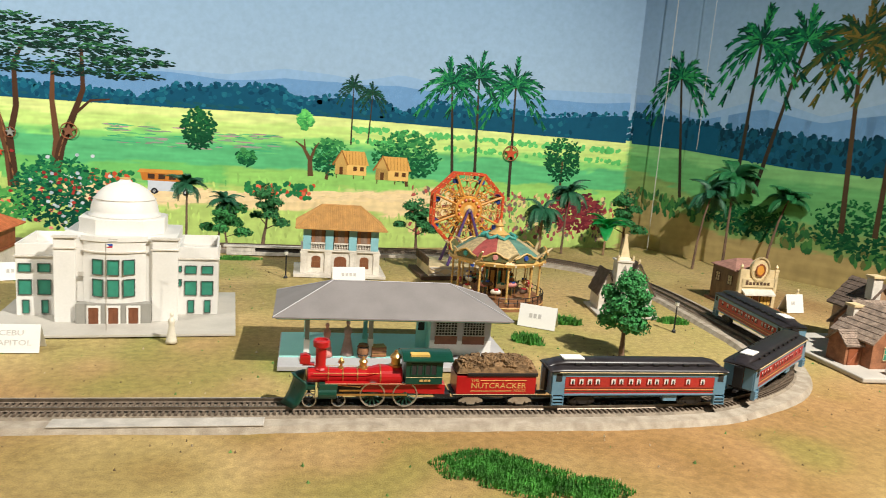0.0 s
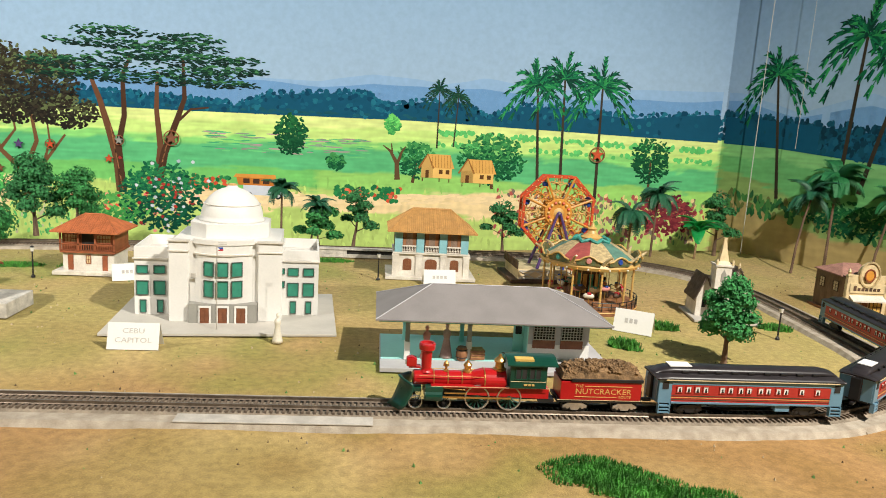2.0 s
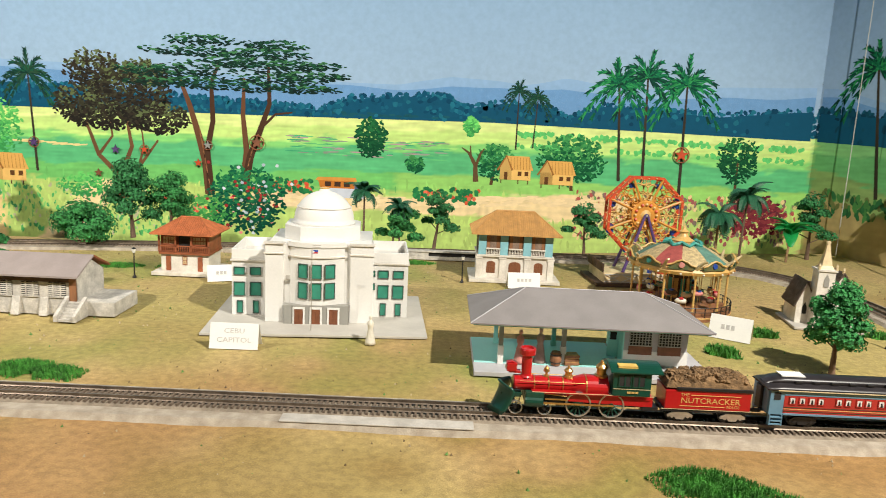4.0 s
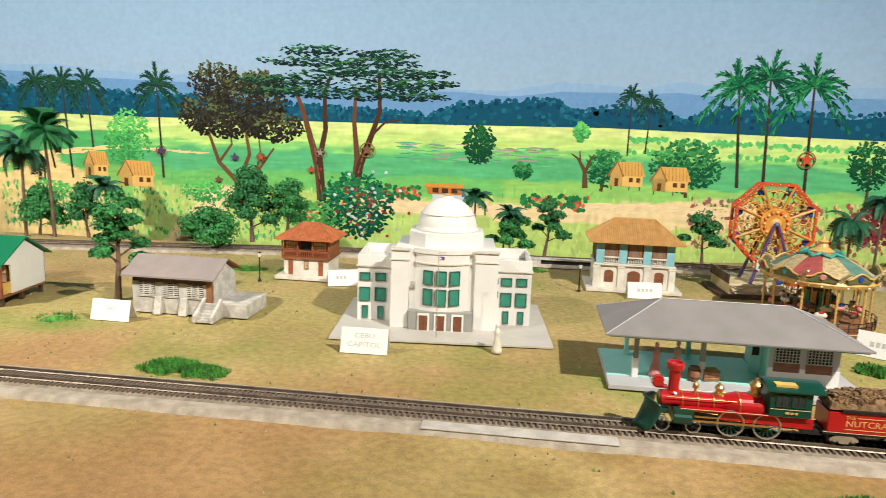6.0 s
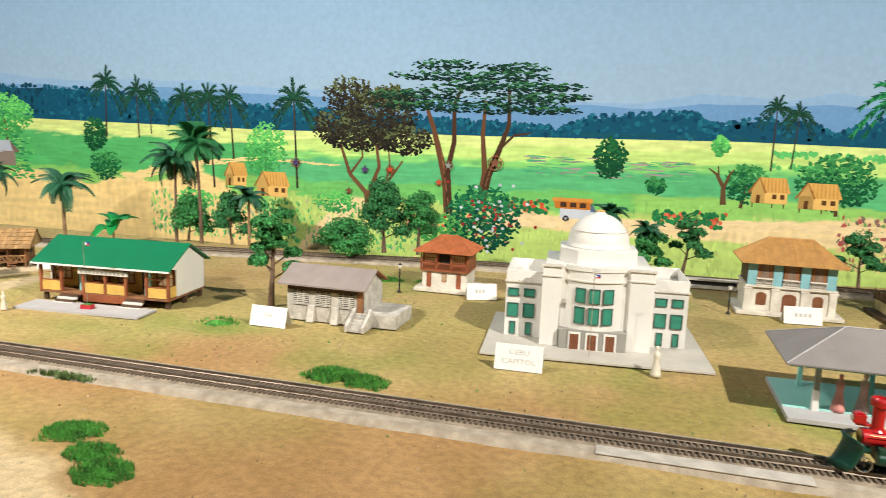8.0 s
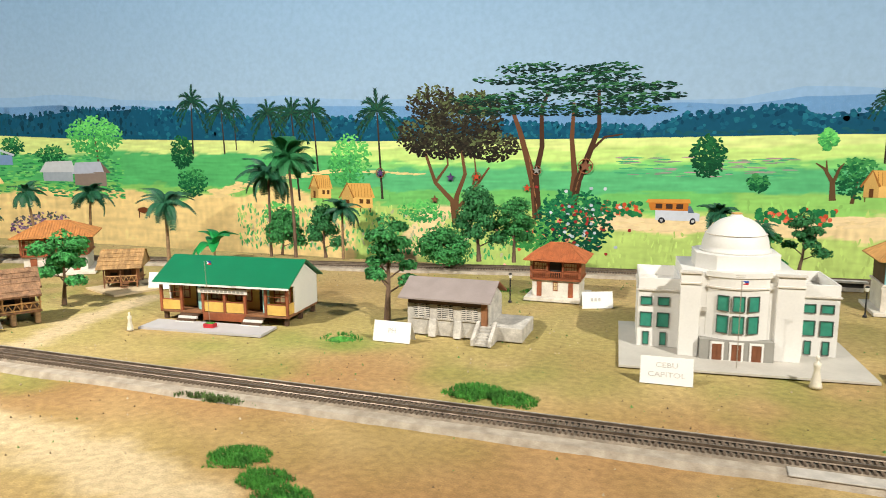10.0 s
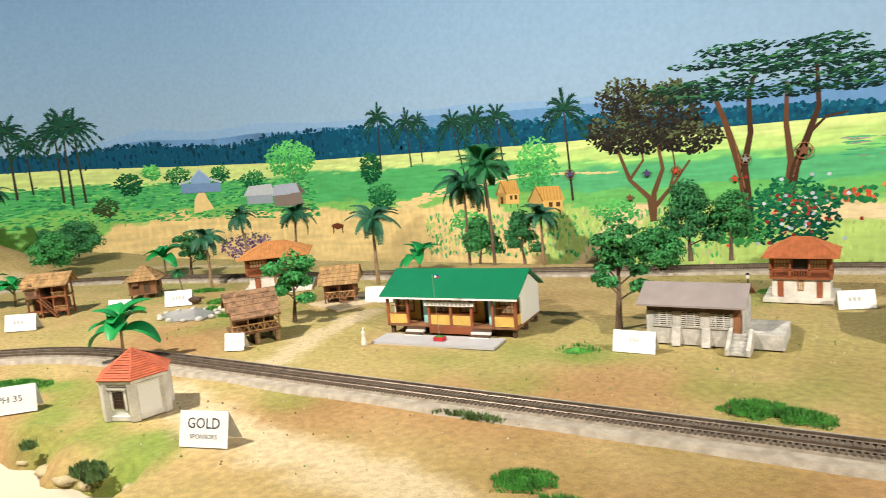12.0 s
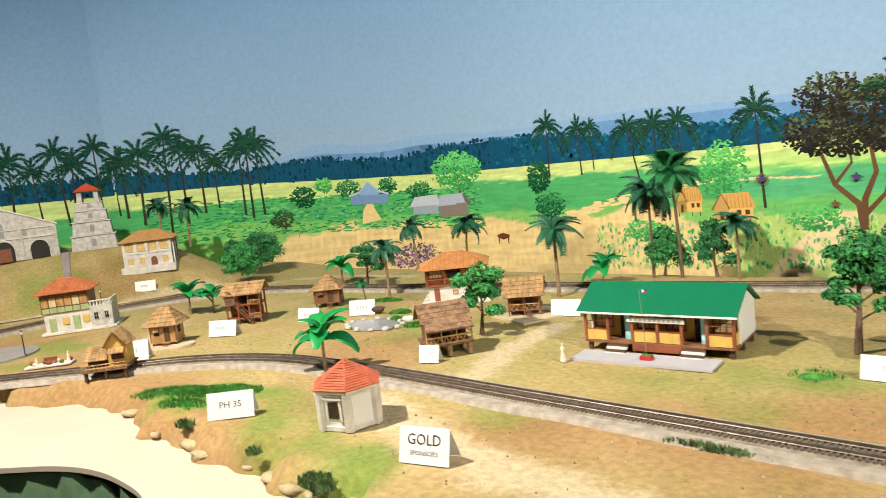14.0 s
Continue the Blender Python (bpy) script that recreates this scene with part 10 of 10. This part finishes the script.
grass_patch([(-1.09, 0.823, 0.062, 0.042, 0.3), (-1.015, 0.775, 0.05, 0.036, 0), (-0.96, 0.735, 0.056, 0.045, 0)], "bright green flocked grass patch on sandy ground", seed=3)
grass_patch([(-0.20, 2.27, 0.10, 0.025, 0.1)], "green flocked strip near back track", seed=4)
grass_patch([(-1.05, 2.03, 0.09, 0.03, 0.2), (-0.90, 2.05, 0.05, 0.02, 0)], "green flocked strip near back track", seed=5)
grass_patch([(0.665, 1.615, 0.05, 0.022, -0.2)], "low green tuft near carousel", seed=6, blade=0.010)
grass_patch([(0.515, 1.455, 0.042, 0.028, -0.6)], "low green tuft beside white card", seed=7, blade=0.011)
grass_patch([(0.975, 1.635, 0.05, 0.022, -0.2)], "low green tuft near chapel", seed=8, blade=0.008)
grass_patch([(-2.53, 0.74, 0.15, 0.065, 0.45), (-2.42, 0.80, 0.14, 0.06, 0.5), (-2.42, 0.70, 0.09, 0.04, 0.3)], "green flocked patch near the shore", seed=9, blade=0.0032, dense=60000)
grass_patch([(-1.27, 1.0, 0.10, 0.008, 0.0)], "thin green strip along roadbed", GRASSDARK, seed=10, blade=0.006)
grass_patch([(-2.40, 1.50, 0.06, 0.025, 0.6), (-2.62, 1.62, 0.05, 0.02, 0.6), (-2.55, 1.53, 0.03, 0.02, 0.3)], "green flock round the pond", seed=11, blade=0.007)
grass_patch([(-2.85, 1.76, 0.08, 0.02, 0.5)], "green flock beside back track", seed=12, blade=0.007)
grass_patch([(-4.35, 1.20, 0.07, 0.12, 0.3)], "dark green flock on the hill", GRASSDARK, seed=13, blade=0.008)
grass_patch([(-1.23, 1.42, 0.06, 0.05, 0.4)], "sparse green flock near tree", seed=14, blade=0.005, dense=7000)
for i, (x, y, s) in enumerate([(-1.775, 0.600, 0.030), (-1.745, 0.590, 0.022), (-1.99, 0.62, 0.014), (-2.28, 0.63, 0.02)]):
    grass_patch([(x, y, s * 1.3, s, 0.3)], "olive moss clump on shore rocks", GRASSDARK, -0.004, 0.009, 60000, 20 + i)


def rock(x, y, s, seed):
    r = random.Random(seed)
    g = Geo()
    n, k = 10, 6
    for j in range(k + 1):
        for i in range(n):
            a, b = 2 * math.pi * i / n, math.pi * j / k
            q = s * (0.8 + 0.35 * noise.noise((math.cos(a) * math.sin(b) * 1.7 + seed, math.sin(a) * math.sin(b) * 1.7, math.cos(b) * 1.7)))
            g.v.append((q * math.sin(b) * math.cos(a) * 1.3, q * math.sin(b) * math.sin(a), q * math.cos(b) * 0.45))
    for j in range(k):
        g.f += [(j * n + i, (j + 1) * n + i, (j + 1) * n + (i + 1) % n, j * n + (i + 1) % n) for i in range(n)]
    ob = part("shore_rock", g, ROCK, smooth=True)
    ob.matrix_basis = T(x, y, -0.040, r.uniform(-30, 30)) @ Matrix.Diagonal((1.3, 0.9, 1.1, 1))
    tagged(ob, "tan plaster rock at the shore edge", "rock", "rocks along the shore")


for i in range(13):
    x = -2.62 + 0.075 * i
    rock(x + rnd.uniform(-0.015, 0.015), 0.615 + 0.012 * math.sin(x * 21) + rnd.uniform(-0.004, 0.022) + (0.03 if x < -2.45 else 0), rnd.uniform(0.014, 0.028), i)

# the shore board and its cloth
EDGE = [(-3.7, -0.05), (-3.2, 0.05), (-2.85, 0.18), (-2.62, 0.31), (-2.46, 0.415), (-2.34, 0.455), (-2.21, 0.462), (-2.10, 0.448), (-1.95, 0.39), (-1.7, 0.31), (-1.3, 0.26), (-0.6, 0.25), (2.6, 0.25)]
line = [(p.x, p.y) for p in spline(EDGE, 0.03)]
bd = part("shore_board", Geo().slab(line + [(2.6, 0.7), (-3.7, 0.85)], -0.062, -0.05), TABLECREAM)
tagged(bd, "smooth cream board along the shore edge", "board", kind="structure")
g = Geo()
rr = random.Random(8)
for i, (x, y) in enumerate(line):
    d = 0.014 * math.sin(i * 1.9) + 0.006 * math.sin(i * 0.8)
    g.v += [(x, y - 0.004 + 0.3 * d + 0.012, -0.063), (x + 0.2 * d, y + d + 0.01, -0.45), (x - 0.1 * d, y + 1.4 * d + 0.01, -0.9)]
for i in range(len(line) - 1):
    g.f += [(i * 3 + 1, i * 3 + 4, i * 3 + 3, i * 3), (i * 3 + 2, i * 3 + 5, i * 3 + 4, i * 3 + 1)]
cl = part("table_cloth", g, CLOTH, smooth=True)
sol = cl.modifiers.new("thick", "SOLIDIFY")
sol.thickness = 0.003
tagged(cl, "dark green cloth skirt hanging below the board", "cloth")

# pond and garden
pond = part("pond", Geo().slab([(-2.66, 1.40), (-2.55, 1.37), (-2.46, 1.42), (-2.50, 1.50), (-2.60, 1.53), (-2.68, 1.49)], 0.0, 0.004), WATER, None, bevel=0.001)
tagged(pond, "small grey resin pond with rocks", "pond")
for i in range(12):
    a = 2 * math.pi * i / 12
    ob = part("pond_rock", Geo().ball((0, 0, 0.004), rnd.uniform(0.008, 0.014), 7, 5, 0.6), STONE)
    ob.matrix_basis = T(-2.57 + 0.11 * math.cos(a), 1.45 + 0.075 * math.sin(a), 0)
    tagged(ob, "small grey stone round the pond", "stone", "stones round the pond")
ob = part("round_pond", Geo().lathe([(0.15, -0.004), (0.15, 0.004), (0.14, 0.005)], 40, pose(-3.70, 0.63, 0)), WATER)
tagged(ob, "round grey pavement beside lamp post", "pavement", kind="structure")
gd = thing("miniature_garden", "miniature garden tray with benches and tiny pots", "garden", T(-3.29, 0.69, 0, 52))
part("tray", Geo().box(-0.07, 0.07, -0.025, 0.025, 0, 0.006), OFFWHITE, gd, bevel=0.001)
for i in range(7):
    part("pot", Geo().lathe([(0.005, 0.006), (0.008, 0.014), (0.002, 0.018)], 8, pose(-0.06 + 0.02 * i, 0.012 * (-1) ** i, 0)), (WOODRED, FIGWHITE, GRASSDARK)[i % 3], gd)
part("bench", Geo().box(-0.02, 0.02, -0.004, 0.008, 0.012, 0.015).box(-0.02, 0.02, 0.006, 0.009, 0.015, 0.026).box(-0.018, -0.015, -0.003, 0.007, 0.006, 0.012).box(0.015, 0.018, -0.003, 0.007, 0.006, 0.012), WOODRED, gd, "red-brown bench")
for x, y, rx, ry in ((-3.10, 0.985, 0.10, 0.065),):
    ob = part("sand_pad", Geo().slab([(x + rx * math.cos(a) * math.cos(0.7) - ry * math.sin(a) * math.sin(0.7), y + rx * math.cos(a) * math.sin(0.7) + ry * math.sin(a) * math.cos(0.7)) for a in [2 * math.pi * i / 20 for i in range(20)]], -0.002, 0.006), SANDPATH)
    tagged(ob, "sandy pad under thatched hut", "ground pad", kind="structure")
ob = part("hut_pad", Geo().slab([(-2.24, 1.66), (-2.07, 1.60), (-2.0, 1.76), (-2.15, 1.84)], -0.002, 0.004), SANDPATH)
tagged(ob, "brown pad under nipa hut", "ground pad", kind="structure")
cv = thing("culvert", "low pale culvert wall with dark opening beside back track", "culvert", T(-0.10, 2.34, 0, 2))
part("wall", Geo().box(-0.13, 0.13, 0, 0.02, 0.0, 0.012).box(-0.13, -0.04, 0, 0.02, 0.012, 0.026).box(-0.14, 0.14, -0.003, 0.023, 0.026, 0.032), STONE, cv, bevel=0.001)
# solid black block in place of the shaded recess
part("opening", Geo().box(-0.04, 0.13, 0.006, 0.02, 0.0, 0.026), DARK, cv)
rd = ribbon([Vector((x, y, hill(x, y))) for x, y in [(-4.62 + 0.02 * i, 0.80 + 0.045 * i) for i in range(22)]], [(-0.02, 0.006), (0.02, 0.006), (0.02, 0.0), (-0.02, 0.0)])
tagged(part("hill_road", rd, SANDPATH), "pale road across the hillside", "road", kind="structure")
stp = part("hill_stair", ribbon([Vector((x, y, hill(x, y))) for x, y in [(-4.55 - 0.02 * i, 1.20 + 0.008 * i) for i in range(18)]], [(-0.02, 0.006), (0.02, 0.006), (0.02, 0.0), (-0.02, 0.0)]), BROWNROOF)
tagged(stp, "narrow grey path up the hill", "path", kind="structure")


def star(u, v, size, material, ringed=True):
    x, y, z = wall_at(u, v, 0.010)
    s = thing("star_ornament", "small star lantern in a ring hung on painted tree", "ornament", T(x, y, z), "star lanterns on the wall")
    pts = []
    for i in range(10):
        a = math.pi / 2 + math.pi * i / 5
        q = size * (1.0 if i % 2 == 0 else 0.42)
        pts.append((q * math.cos(a), q * math.sin(a)))
    part("star", Geo().prism(pts, -0.003, 0.003), material, s)
    if ringed:
        part("ring", ring(size * 0.98, size * 1.12, -0.0015, 0.0015, 24), WOODRED, s)


for u, v, z, mt, rg in ((0.887, 0.372, 0.030, FERRISRED, True), (-0.885, 0.34, 0.028, BROWNDOOR, True), (-1.13, 0.245, 0.018, FERRISRED, False), (-1.09, 0.32, 0.018, GREYWALL, True), (-1.475, 0.285, 0.02, PURPLE, False), (-1.355, 0.29, 0.018, FERRISRED, True), (-1.55, 0.185, 0.018, BROWNDOOR, False), (-1.815, 0.30, 0.02, PURPLE, True), (-5.15, 0.42, 0.02, FERRISRED, False)):
    star(u, v, z, mt, rg)
for u, v0, v1 in ((1.637, 0.0, 2.4), (1.812, 0.45, 2.4)):
    a, b = wall_at(u, v0, 0.05), wall_at(u, v1, 0.05)
    ob = part("hanging_line", Geo().tube([a, b], 0.0016 if u < 1.7 else 0.0008, 6), STRING)
    tagged(ob, "thin clear line hanging before the side wall", "line", "hanging lines")


def crumbs(label, material, n, seed, big):
    """Loose grit on the scatter: tiny uneven lumps, each a squashed four-sided stone."""
    r = random.Random(seed)
    v, f = [], []
    while n > 0:
        x, y = r.uniform(-3.6, 1.9), r.uniform(0.45, 2.4)
        if noise.noise((x * 3 + seed, y * 3, 1)) < r.uniform(-0.6, 0.5) or (x < -1.3 and y < 0.68):
            continue
        n -= 1
        s = big * r.uniform(0.35, 1.0) ** 2
        z, t, b = hill(x, y), r.uniform(0, 6.28), len(v)
        for k in range(4):
            q = s * r.uniform(0.7, 1.3)
            v.append((x + q * math.cos(t + k * 1.57), y + q * math.sin(t + k * 1.57), z - 0.003))
        v.append((x + r.uniform(-0.3, 0.3) * s, y + r.uniform(-0.3, 0.3) * s, z + s * 0.7))
        f += [(b + k, b + (k + 1) % 4, b + 4) for k in range(4)]
    me = bpy.data.meshes.new("loose_grit")
    me.from_pydata(v, [], f)
    me.materials.append(material)
    tagged(new("loose_grit", me), label, "gravel", kind="stuff")


crumbs("dark brown crumbs of scatter on the ground", mat("dark_scatter_crumb", (0.13, 0.085, 0.045), 0.95, 0.3, 40, 300, 0.2), 2600, 3, 0.0026)
crumbs("pale tan crumbs of scatter on the ground", mat("pale_scatter_crumb", (0.50, 0.40, 0.26), 0.95, 0.2, 40, 300, 0.2), 1100, 4, 0.0028)
crumbs("green flock crumbs on the ground", mat("green_scatter_crumb", (0.12, 0.24, 0.06), 0.95, 0.3, 40, 300, 0.2), 1500, 5, 0.0034)
